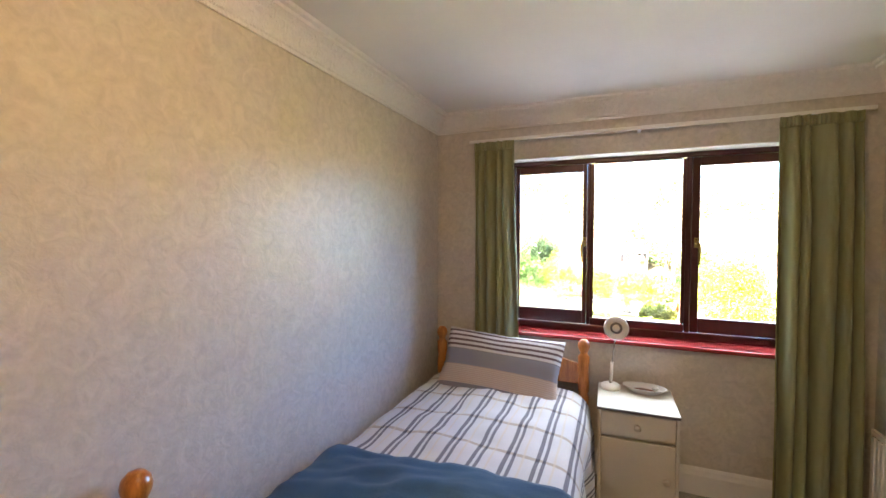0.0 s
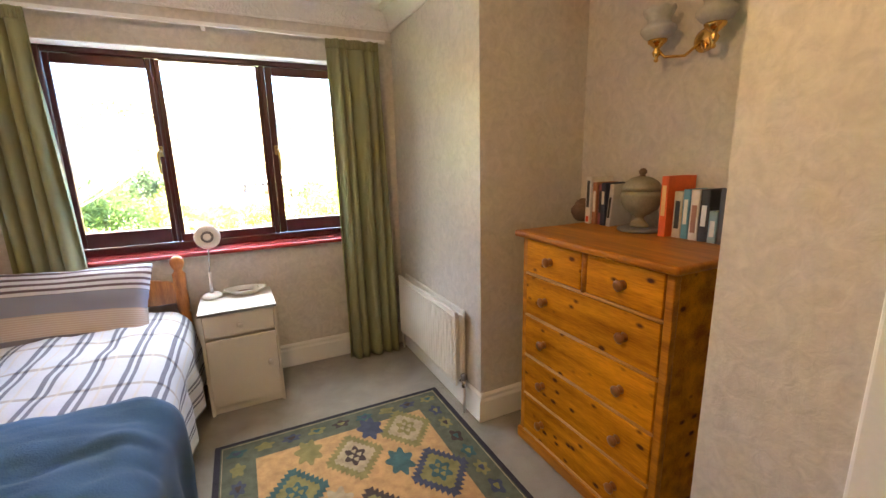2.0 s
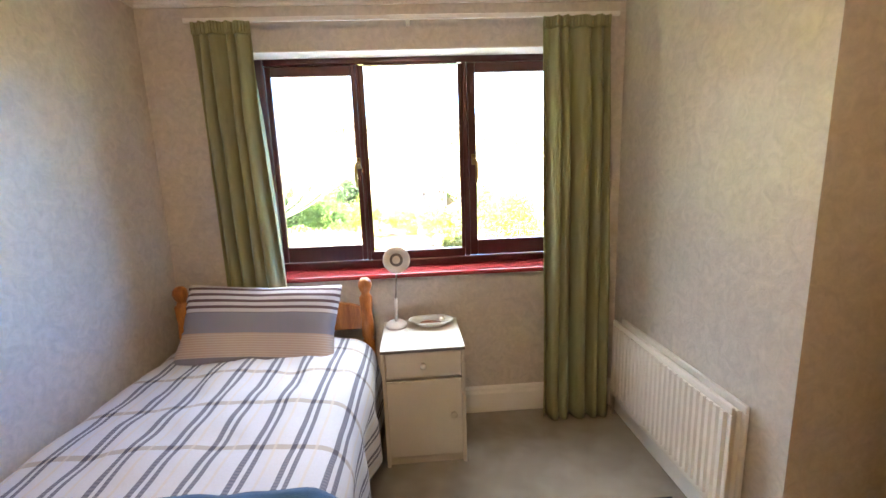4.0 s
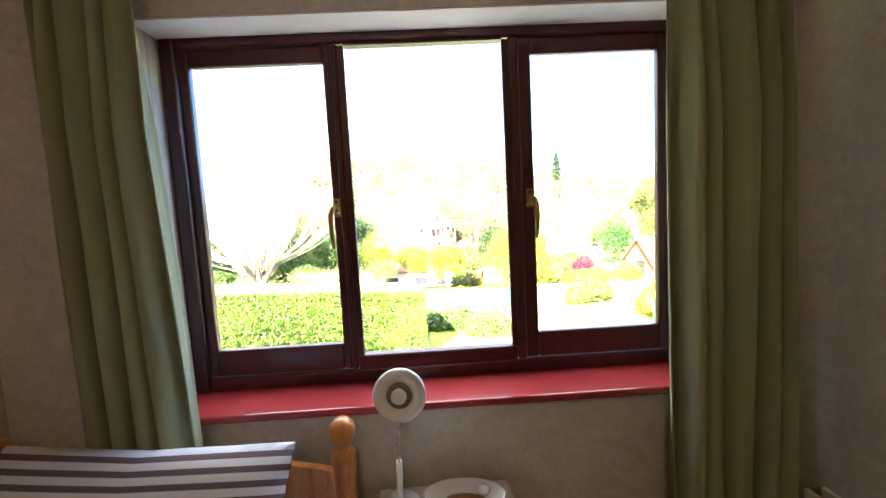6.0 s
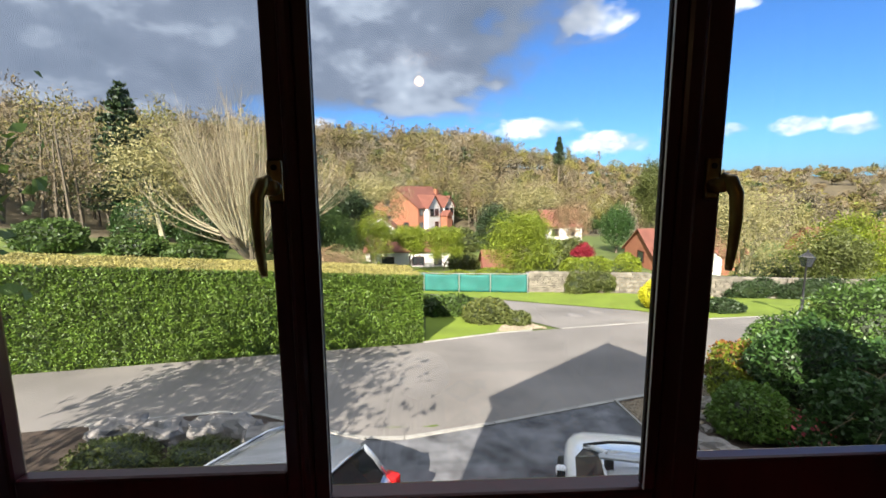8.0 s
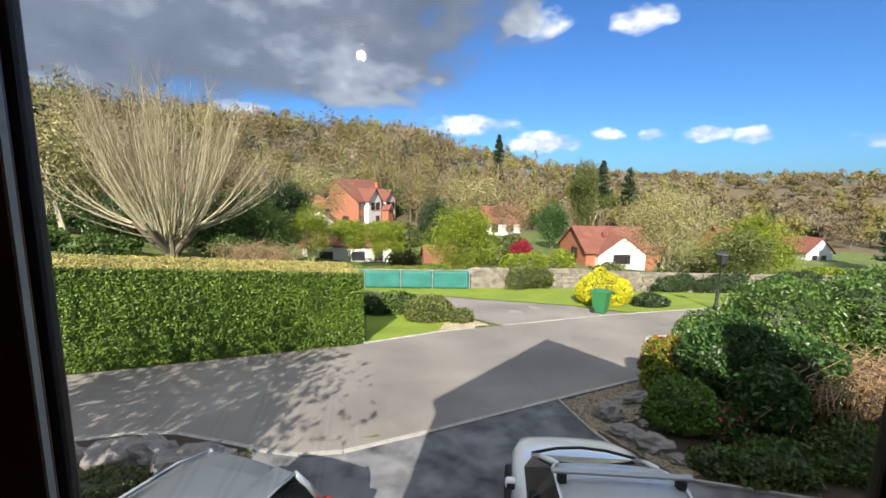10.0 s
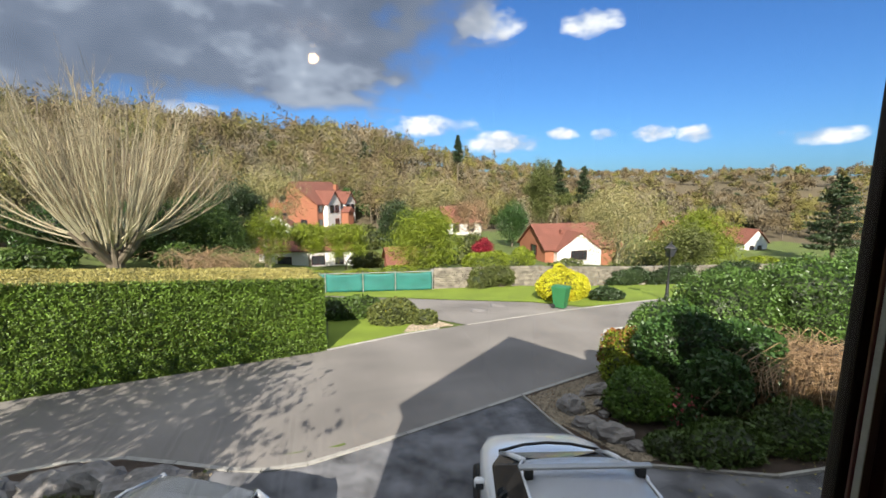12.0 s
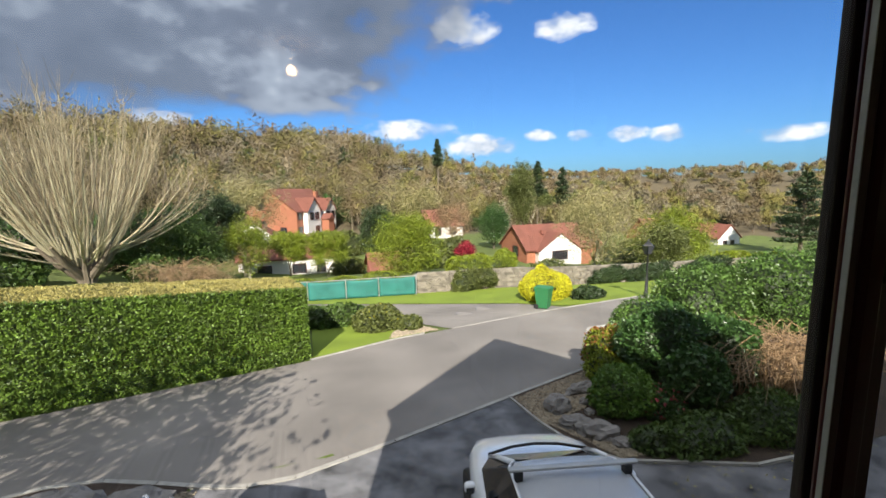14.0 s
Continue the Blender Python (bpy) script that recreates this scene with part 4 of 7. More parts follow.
def rug():
    r = thing("rug", "woven wool rug with green border and serrated diamond motifs", "rug", (0, 0, 0.001))
    X0, X1, Y0, Y1 = 1.175, 2.415, -2.60, -0.725
    tan, green, navy, teal, cream, olive, brown, slate = [wool(n, c) for n, c in (("tan", (0.40, 0.235, 0.095)), ("green", (0.085, 0.095, 0.060)), ("navy", (0.016, 0.014, 0.026)), ("teal", (0.035, 0.085, 0.085)), ("cream", (0.33, 0.26, 0.16)), ("olive", (0.19, 0.16, 0.055)), ("brown", (0.045, 0.028, 0.024)), ("slate", (0.045, 0.05, 0.085)))]
    part("edge", boxes((X0, X1, Y0, Y1, 0, 0.008), bevel=0.003), navy, r, "navy edge binding")
    part("border", boxes((X0 + 0.028, X1 - 0.028, Y0 + 0.028, Y1 - 0.028, 0.0082, 0.0095)), green, r, "grey-green border")
    part("field", boxes((X0 + 0.185, X1 - 0.185, Y0 + 0.185, Y1 - 0.185, 0.0097, 0.0108)), tan, r, "tan field")

    def motif(outline, m, z, label=""):
        bm = bmesh.new()
        prism(bm, outline, 2, z, z + 0.0011)
        part("motif", bm, m, r, label)

    for x in (X0 + 0.034, X1 - 0.038):
        part("border_line", boxes((x, x + 0.004, Y0 + 0.034, Y1 - 0.034, 0.0096, 0.0104)), cream, r)
    part("border_line", boxes((X0 + 0.04, X1 - 0.04, Y1 - 0.04, Y1 - 0.036, 0.0096, 0.0104)), cream, r)
    rnd = random.Random(4)
    cols = [teal, olive, slate, olive, brown]
    for i in range(9):
        x = X0 + 0.10 + (X1 - X0 - 0.2) * i / 8
        motif(leafy(x, Y1 - 0.105, 0.042, 0.028, 4 + i % 3), cols[i % 5], 0.0097)
        motif(leafy(x, Y1 - 0.105, 0.018, 0.012, 3), cols[(i + 2) % 5], 0.011)
    for i in range(1, 14):
        y = Y1 - 0.105 - 0.128 * i
        for x in (X0 + 0.105, X1 - 0.105):
            motif(leafy(x, y, 0.030, 0.044, 4 + i % 3), cols[(i + (x > 1.8)) % 5], 0.0097)
            motif(leafy(x, y, 0.012, 0.018, 3), cols[(i + 2) % 5], 0.011)
    # big diamonds, three across, and leaves between
    for k, (cx, cy, m1, m2, m3) in enumerate(((1.51, -1.24, teal, olive, teal), (1.80, -1.12, cream, brown, cream), (2.10, -1.03, olive, cream, olive), (1.80, -1.52, brown, olive, slate), (2.13, -1.40, slate, olive, teal), (1.50, -1.66, olive, cream, brown), (2.12, -1.80, teal, cream, olive), (1.78, -1.95, cream, brown, teal), (1.50, -2.1, slate, olive, cream), (2.1, -2.2, olive, teal, cream))):
        motif(serrated(cx, cy, 0.135, 0.165, 8, 0.020), m1 if k != 1 else olive, 0.011)
        motif(serrated(cx, cy, 0.098, 0.12, 6, 0.012), m2 if k != 1 else cream, 0.0123)
        motif(leafy(cx, cy, 0.045, 0.06, 6), m3 if k != 1 else brown, 0.0136)
        for dx, dy in ((0.02, 0), (-0.02, 0), (0, 0.03), (0, -0.03)):
            motif(leafy(cx + dx, cy + dy, 0.011, 0.013, 3), m2 if k != 1 else cream, 0.0149)
    for cx, cy, m in ((1.60, -0.985, olive), (1.925, -0.945, slate), (1.665, -1.375, cream), (1.985, -1.255, teal), (1.66, -1.78, teal), (1.97, -1.66, olive), (1.65, -2.2, slate), (1.95, -2.08, olive)):
        motif(leafy(cx, cy, 0.058, 0.085, 7), m, 0.011)


rug()
# ---- outdoors: ground, roads, beds ----
def smooth01(v, a, b):
    t = max(0.0, min(1.0, (v - a) / (b - a)))
    return t * t * (3 - 2 * t)


def ground_z(x, y):
    """The road falls away from the house, the valley lies beyond, wooded hills close the view."""
    z = -2.7 - 0.1 * max(0.0, min(y, 45.0) - 6.5)
    z -= 0.08 * max(0.0, min(x, 60.0) - 12) * smooth01(y, 14, 28)
    z += 0.13 * max(0.0, min(-x, 60.0)) * smooth01(y, 17, 30)
    z -= 1.3 * smooth01(y, 36, 46) * (1 - smooth01(y, 62, 80)) * smooth01(x, -14, -6) * (1 - smooth01(x, 14, 22))
    r, az = math.hypot(x, y), math.degrees(math.atan2(x, y))
    k = smooth01(az, 0, 40)
    far, top = 160 + 200 * k, 14.0 - 5.0 * k
    if y > 20:
        s = smooth01(r, 88 + 40 * k - 40 * smooth01(-az, 8, 20), far)
        z = z * (1 - s) + (top + 1.5 * noise.noise((x * 0.01, y * 0.01, 0))) * s
    return z


def graded(*spans):
    out = []
    for a, b, n in spans:
        out += [a + (b - a) * i / n for i in range(n)]
    return out + [spans[-1][1]]


def sheet(name, xs, ys, material, label, category):
    vs = [(x, y, ground_z(x, y)) for y in ys for x in xs]
    w = len(xs)
    fs = [(j * w + i, j * w + i + 1, (j + 1) * w + i + 1, (j + 1) * w + i) for j in range(len(ys) - 1) for i in range(w - 1)]
    me = bpy.data.meshes.new(name)
    me.from_pydata(vs, [], fs)
    me.materials.append(material)
    me.materials.append(M["litter"])
    for p in me.polygons:
        x, y = p.center.x, p.center.y
        r, az = math.hypot(x, y), math.degrees(math.atan2(x, y))
        if y > 0 and r > 80 + 40 * smooth01(az, 8, 42) - 36 * smooth01(-az, 8, 20):
            p.material_index = 1
    return tagged(new(name, me), label, category, kind="structure")


def strip(name, near, far, nv, up, material, label, category, side=0.0):
    """A band of ground between two lines of plan points, laid a little above the ground sheet."""
    def dense(line, n):
        ls = [0]
        for a, b in zip(line, line[1:]):
            ls.append(ls[-1] + math.hypot(b[0] - a[0], b[1] - a[1]))
        out = []
        for i in range(n + 1):
            d = ls[-1] * i / n
            k = max(j for j in range(len(ls) - 1) if ls[j] <= d + 1e-9)
            f = (d - ls[k]) / (ls[k + 1] - ls[k])
            out.append((line[k][0] + (line[k + 1][0] - line[k][0]) * f, line[k][1] + (line[k + 1][1] - line[k][1]) * f))
        return out
    n = 60
    a, b = dense(near, n), dense(far, n)
    bm = bmesh.new()
    g = []
    for j in range(nv + 1):
        row = []
        for p, q in zip(a, b):
            x, y = p[0] + (q[0] - p[0]) * j / nv, p[1] + (q[1] - p[1]) * j / nv
            row.append(bm.verts.new((x, y, ground_z(x, y) + up)))
        g.append(row)
    for j in range(nv):
        for i in range(n):
            bm.faces.new((g[j][i], g[j][i + 1], g[j + 1][i + 1], g[j + 1][i]))
    return structure(name, bm, material, label, category)


M["drive"] = mat("stained_drive_asphalt", (0.125, 0.125, 0.13), 0.75, var=0.75, scale=2.4, bump=0.2, fine=55)
M["road"] = mat("road_asphalt", (0.215, 0.196, 0.176), 0.9, var=0.30, scale=0.35, bump=0.12, fine=60)
M["meadow"] = mat("meadow_grass", (0.10, 0.135, 0.025), 0.95, var=0.5, scale=0.6, bump=0.3, fine=18)
M["litter"] = mat("leaf_litter", (0.12, 0.095, 0.05), 0.95, var=0.4, scale=0.3, bump=0.2, fine=4)
M["lawn"] = mat("mown_grass", (0.17, 0.235, 0.018), 0.95, var=0.2, scale=0.8, bump=0.2, fine=60)
M["soil"] = mat("brown_soil", (0.055, 0.038, 0.026), 0.95, var=0.4, scale=6, bump=0.4, fine=40)
M["gravel"] = mat("gravel_stone", (0.34, 0.28, 0.20), 0.85, var=0.25, scale=9, bump=0.1, island=0.45)
M["kerb"] = mat("pale_kerb_stone", (0.35, 0.335, 0.30), 0.85, var=0.2, scale=6, bump=0.15, fine=50, objvar=0.12)
M["rock"] = mat("limestone_rock", (0.24, 0.22, 0.20), 0.85, var=0.4, scale=4, bump=0.3, fine=22)

sheet("ground", graded((-500, -60, 10), (-60, -16, 11), (-16, 40, 80), (40, 130, 18), (130, 600, 14)), graded((-60, 0, 6), (0, 6.5, 8), (6.5, 30, 36), (30, 160, 34), (160, 900, 14)), M["meadow"], "rough grassy ground falling into a wooded valley", "ground")
NEAR = [(-16, 4.6), (-5, 6.85), (-3.78, 7.12), (-2.77, 7.28), (-1.95, 7.14), (-0.29, 6.32), (0.18, 6.17), (0.84, 6.14), (2.44, 6.52), (5.02, 7.34), (7.97, 8.23), (9.6, 9.6), (10.2, 10.6), (13, 11.3), (30, 12.6)]
FAR = [(-16, 8.4), (-5.15, 10.68), (1.11, 12.02), (3.6, 13.02), (5.96, 13.56), (10.2, 14.37), (15.9, 15.0), (30, 16.2)]
strip("road", NEAR, FAR, 8, 0.018, M["road"], "grey asphalt lane, sunlit and crossed by shadows", "road")
strip("side_road", [(-5, 21.9), (1.2, 19.6), (3.9, 17.4), (5.2, 14.8), (6.0, 13.5)], [(-5, 25.2), (1.2, 22.3), (7.1, 18.4), (10.2, 16.5), (11.6, 14.55)], 6, 0.022, M["road"], "pale asphalt turning branching from the lane", "road")
strip("drive", [(-1.6, 0.36), (5.6, 0.36)], [(-0.6, 6.36), (0.18, 6.12), (0.84, 6.09), (2.44, 6.47), (5.02, 7.29)], 12, 0.024, M["drive"], "dark stained asphalt parking drive", "drive")
strip("side_drive", [(5.6, 0.36), (16, 0.36)], [(5.25, 5.25), (5.7, 4.72), (7.5, 4.0), (16, 3.4)], 6, 0.014, M["drive"], "dark asphalt drive beside the planting bed", "drive")
strip("planting_bed", [(5.04, 6.1), (5.25, 5.3), (5.7, 4.76), (7.5, 4.0), (16, 3.4)], [(5.06, 7.31), (7.97, 8.18), (9.6, 9.5), (10.2, 10.5), (16, 11.3)], 10, 0.026, M["soil"], "brown soil planting bed under the shrubs", "planting bed")
strip("rockery_bed", [(-9, 3.5), (-0.62, 3.5)], [(-9, 6.0), (-3.78, 7.06), (-2.77, 7.22), (-1.95, 7.08), (-0.65, 6.42)], 6, 0.03, M["soil"], "soil rockery bed beside the drive", "planting bed")
strip("lawn", [(1.18, 12.12), (3.5, 13.06), (4.9, 13.42)], [(1.18, 19.5), (3.2, 17.6), (4.85, 15.0)], 8, 0.03, M["lawn"], "bright mown grass island beside the hedge", "lawn")
strip("verge", [(-5, 25.3), (1.2, 22.4), (7.1, 18.5), (10.2, 16.6), (11.9, 14.75), (15.9, 15.1), (30, 16.3)], [(-5, 26.5), (1.2, 23.6), (7.2, 22.3), (13.1, 21.2), (16.6, 20.6), (20.3, 20.3), (30, 19.6)], 8, 0.03, M["lawn"], "sunlit mown lawn below the stone wall", "lawn")


# kerb stones along the lane
def kerb(line, wid, up, parent):
    n = 0
    for (xa, ya), (xb, yb) in zip(line, line[1:]):
        l = math.hypot(xb - xa, yb - ya)
        k = max(1, round(l / 0.9))
        for i in range(k):
            fa, fb = (i + 0.008) / k, (i + 0.992) / k
            p, q = (xa + (xb - xa) * fa, ya + (yb - ya) * fa), (xa + (xb - xa) * fb, ya + (yb - ya) * fb)
            nx, ny = -(yb - ya) / l * wid / 2, (xb - xa) / l * wid / 2
            bm = bmesh.new()
            vs = []
            for zo in (-0.08, up):
                for x, y, s in ((*p, 1), (*q, 1), (*q, -1), (*p, -1)):
                    vs.append(bm.verts.new((x + nx * s, y + ny * s, ground_z(x, y) + zo)))
            for f in ((3, 2, 1, 0), (4, 5, 6, 7), (0, 1, 5, 4), (1, 2, 6, 5), (2, 3, 7, 6), (3, 0, 4, 7)):
                bm.faces.new([vs[j] for j in f])
            part("kerb_stone", bm, M["kerb"], parent)


edging = thing("kerb", "pale concrete kerb along the lane and drive", "kerb", kind="structure")
kerb([(-5, 6.82), (-3.78, 7.09), (-2.77, 7.25), (-1.95, 7.11), (-0.29, 6.29), (0.18, 6.14), (0.84, 6.11), (2.44, 6.49), (5.02, 7.31), (7.97, 8.20), (9.6, 9.55)], 0.08, 0.045, edging)
kerb([(5.03, 7.25), (5.05, 6.12), (5.24, 5.33), (5.66, 4.76), (7.5, 3.98), (9, 3.85)], 0.05, 0.06, edging)
kerb([(1.11, 12.06), (3.6, 13.05), (4.9, 13.38)], 0.07, 0.05, edging)
kerb([(6.0, 13.55), (10.2, 14.38), (11.8, 14.62), (15.9, 15.04), (24, 15.7)], 0.06, 0.04, edging)
kerb([(9.75, 10.9), (10.0, 11.15), (11.2, 11.2)], 0.12, 0.07, edging)


# ---- loose stones, leaves and twigs ----
def soup(name, verts, faces, material, parent=None, label=""):
    me = bpy.data.meshes.new(name)
    me.vertices.add(len(verts))
    me.vertices.foreach_set("co", np.asarray(verts, np.float32).ravel())
    k = faces.shape[1]
    me.loops.add(faces.size)
    me.loops.foreach_set("vertex_index", faces.astype(np.int32).ravel())
    me.polygons.add(len(faces))
    me.polygons.foreach_set("loop_start", np.arange(0, faces.size, k, dtype=np.int32))
    me.update(calc_edges=True)
    me.materials.append(material)
    ob = new(name, me)
    if parent is not None:
        ob.parent = parent
    if label:
        ob["label"] = label
    return ob


def leaf_quads(pts, size, rng, aspect=1.8, up=0.0, bend=0.25):
    """Pointed leaf shapes (four corners) with random turns at the points. up: how far their long axes lean upwards."""
    n = len(pts)
    d = rng.normal(size=(n, 3))
    d[:, 2] += up
    d /= np.linalg.norm(d, axis=1)[:, None]
    e = np.cross(d, rng.normal(size=(n, 3)))
    e /= np.linalg.norm(e, axis=1)[:, None]
    s = size * rng.uniform(0.6, 1.4, n)[:, None]
    lift = np.cross(d, e) * s * bend
    v = np.stack([pts - d * s, pts - e * s / aspect + lift, pts + d * s, pts + e * s / aspect + lift], 1).reshape(-1, 3)
    return v, np.arange(4 * n).reshape(-1, 4)


def lump_points(n, centre, radii, rng, inner=0.72, rough=0.22, freq=1.6, floor=-1.0):
    """Points in the outer shell of an uneven ellipsoid."""
    d = rng.normal(size=(n, 3))
    d /= np.linalg.norm(d, axis=1)[:, None]
    d[:, 2] = np.where(d[:, 2] < floor, -d[:, 2], d[:, 2])
    k = np.array([1 + rough * noise.noise(Vector(q) * freq + Vector(centre)) + rough * 0.6 * noise.noise(Vector(q) * freq * 2.7) for q in d])
    r = k * rng.uniform(inner, 1.0, n) ** 0.7
    return np.array(centre) + d * r[:, None] * np.array(radii)


def core(centre, radii, k=0.8, rough=0.2, freq=1.6):
    bm = bmesh.new()
    bmesh.ops.create_icosphere(bm, subdivisions=3, radius=1)
    for v in bm.verts:
        q = v.co.normalized()
        f = k * (1 + rough * noise.noise(q * freq + Vector(centre)))
        v.co = Vector((q.x * radii[0] * f, q.y * radii[1] * f, q.z * radii[2] * f)) + Vector(centre)
    return bm


def leaf(name, c, tint=None, var=0.3, rough=0.55, trans=0.25, island=0.35, scale=1.2):
    return mat(name, c, rough, var=var, scale=scale, bump=0, tint=tint, island=island, trans=trans, fine=9)


# near-black core colour, paints the shade seen between the leaves
M["leaf_shade"] = leaf("inner_leaf_shade", (0.018, 0.028, 0.007), trans=0)
M["bark"] = mat("bark", (0.16, 0.13, 0.09), 0.9, var=0.35, scale=6, bump=0.3, fine=30, stretch=(1, 1, 0.3))
M["pale_bark"] = mat("pale_bark", (0.42, 0.375, 0.245), 0.9, var=0.3, scale=3, bump=0.2, fine=24)
LEAF = {
    "hedge": leaf("hedge_leaf", (0.105, 0.175, 0.018), trans=0.12, island=0.5),
    "laurel": leaf("laurel_leaf", (0.05, 0.11, 0.024), rough=0.4),
    "laurel2": leaf("bright_laurel_leaf", (0.10, 0.18, 0.035), rough=0.4),
    "ball": leaf("fresh_ball_leaf", (0.12, 0.22, 0.03)),
    "gold": leaf("golden_leaf", (0.52, 0.46, 0.015), tint=(0.62, 0.60, 0.03)),
    "lime": leaf("lime_leaf", (0.20, 0.25, 0.018), trans=0.3, island=0.45),
    "olive": leaf("olive_leaf", (0.12, 0.14, 0.035)),
    "mixed": leaf("green_leaf", (0.07, 0.12, 0.02)),
    "brown": leaf("dry_brown_stem", (0.27, 0.175, 0.09), trans=0),
    "red": leaf("red_leaf", (0.30, 0.015, 0.035)),
    "pink": leaf("pink_flower", (0.42, 0.07, 0.09)),
    "conifer": leaf("conifer_needle", (0.030, 0.055, 0.016), trans=0.1),
    "rust": leaf("rusty_leaf", (0.24, 0.10, 0.03)),
    "bud": leaf("budding_leaf", (0.30, 0.27, 0.11), trans=0.2, island=0.2),
    "dry": leaf("clipped_top_leaf", (0.40, 0.35, 0.11)),
}
RNG = np.random.default_rng(7)


def bush(name, label, blobs, n, size, lf, dens_core=0.78, seed=1, aspect=1.8, extra=(), rough=0.22):
    """A shrub of several leafy lumps: blobs are (x, y, height of centre above the ground, rx, ry, rz)."""
    b = thing(name, label, "shrub")
    rng = np.random.default_rng(seed)
    tot = sum(rx * rz + ry * rz for *_, rx, ry, rz in blobs)
    for x, y, h, rx, ry, rz in blobs:
        c = (x, y, ground_z(x, y) + h)
        k = int(n * (rx * rz + ry * rz) / tot)
        pts = lump_points(k, c, (rx, ry, rz), rng, rough=rough)
        pts = pts[pts[:, 2] > ground_z(x, y) + 0.02]
        v, f = leaf_quads(pts, size, rng, aspect)
        tagged(soup("foliage", v, f, LEAF[lf], b), kind="stuff")
        # solid core whose dark colour stands for shade deep in the shrub
        part("inner_foliage", core(c, (rx, ry, rz), dens_core), M["leaf_shade"], b, smooth=True)
        bm = bmesh.new()
        for i in range(4):
            a = i * 1.7 + x
            tube(bm, [(x + 0.08 * math.cos(a), y + 0.08 * math.sin(a), ground_z(x, y) - 0.05), (x + rx * 0.4 * math.cos(a), y + ry * 0.4 * math.sin(a), c[2])], [0.025, 0.012], 5)
        part("stem", bm, M["bark"], b)
    for lf2, n2, s2, k in extra:
        x, y, h, rx, ry, rz = blobs[k]
        pts = lump_points(n2, (x, y, ground_z(x, y) + h), (rx * 1.02, ry * 1.02, rz * 1.02), rng, inner=0.93, rough=rough)
        pts = pts[pts[:, 2] > ground_z(x, y) + h * 0.7]
        v, f = leaf_quads(pts, s2, rng, 1.4)
        tagged(soup("blossom" if lf2 == "pink" else "young_leaves", v, f, LEAF[lf2], b), kind="stuff")
    return b


# ---- the clipped hedge ----
def clipped_hedge():
    h = thing("clipped_hedge", "long clipped evergreen hedge with dry brown top", "hedge")
    rng = np.random.default_rng(3)
    ax, ay, bx, by, wid, hgt = -22.0, 7.1, 1.13, 12.12, 2.3, 2.02
    L = math.hypot(bx - ax, by - ay)
    ux, uy = (bx - ax) / L, (by - ay) / L
    nx, ny = -uy, ux

    def place(s, t, z):
        x, y = ax + ux * s + nx * t, ay + uy * s + ny * t
        return (x, y, ground_z(x, y) * 0.35 + (-3.02) * 0.65 + z * (1 + 0.038 * min(L - s, 12) * (z > 0)))

    def shell(n, which, s0, s1):
        out = []
        for i in range(n):
            s = rng.uniform(s0, s1)
            if which == "front":
                t, z = -0.05 + 0.13 * rng.random(), rng.uniform(-0.15, hgt)
                t += 0.07 * noise.noise((s * 1.3, z * 1.7, 0)) + 0.09 * noise.noise((s * 4.5, z * 6.5, 1))
            elif which == "top":
                t, z = rng.uniform(0, wid), hgt + 0.03 * noise.noise((s * 1.5, 2, 5)) - 0.05 * rng.random()
            elif which == "end":
                t, z, s = rng.uniform(0, wid), rng.uniform(-0.1, hgt), L - 0.06 * rng.random() + 0.05 * noise.noise((s, 3, 3))
            out.append(place(s, t, z))
        return np.array(out)
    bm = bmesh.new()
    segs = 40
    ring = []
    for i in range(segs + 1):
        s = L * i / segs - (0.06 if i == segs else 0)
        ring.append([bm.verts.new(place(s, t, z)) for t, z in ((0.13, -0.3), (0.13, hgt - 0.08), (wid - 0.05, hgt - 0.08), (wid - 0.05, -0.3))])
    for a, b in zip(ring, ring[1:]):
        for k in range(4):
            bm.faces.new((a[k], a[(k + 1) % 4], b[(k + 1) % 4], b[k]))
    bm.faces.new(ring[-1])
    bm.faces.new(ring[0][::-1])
    # core of the hedge: shade in the leaf gaps, put into its colour
    part("inner_foliage", bm, M["leaf_shade"], h)
    v, f = leaf_quads(np.vstack([shell(74000, "front", L - 11.5, L), shell(9000, "front", 0, L - 11.5), shell(8000, "end", L - 1, L)]), 0.030, rng, 1.7)
    tagged(soup("leaves", v, f, LEAF["hedge"], h), kind="stuff")
    v, f = leaf_quads(np.vstack([shell(26000, "top", L - 12, L), shell(5000, "top", 0, L - 12)]), 0.03, rng, 2.2)
    tagged(soup("clipped_top", v, f, LEAF["dry"], h, "dry clipped brown top"), kind="stuff")


clipped_hedge()


# ---- stones ----
def rock(x, y, sx, sy, sz, seed, rz=0, label="weathered grey limestone rockery boulder"):
    rng = random.Random(seed)
    bm = bmesh.new()
    bmesh.ops.create_icosphere(bm, subdivisions=3, radius=1)
    o = Vector((rng.random() * 9, rng.random() * 9, rng.random() * 9))
    for v in bm.verts:
        q = v.co.normalized()
        m_ = max(abs(q.x), abs(q.y), abs(q.z))
        q = q * (0.55 + 0.45 / m_ ** 0.8) * (1 + 0.38 * noise.noise(q * 1.7 + o) + 0.20 * noise.noise(q * 4.5 + o) + 0.08 * noise.noise(q * 11 + o))
        v.co = Vector((q.x * sx, q.y * sy, q.z * sz))
    t = tagged(part("rock", bm, M["rock"]), label, "rock", "rockery stones")
    t.matrix_world = pose(x, y, ground_z(x, y) + sz * 0.45, 0, 0, rz)
    return t


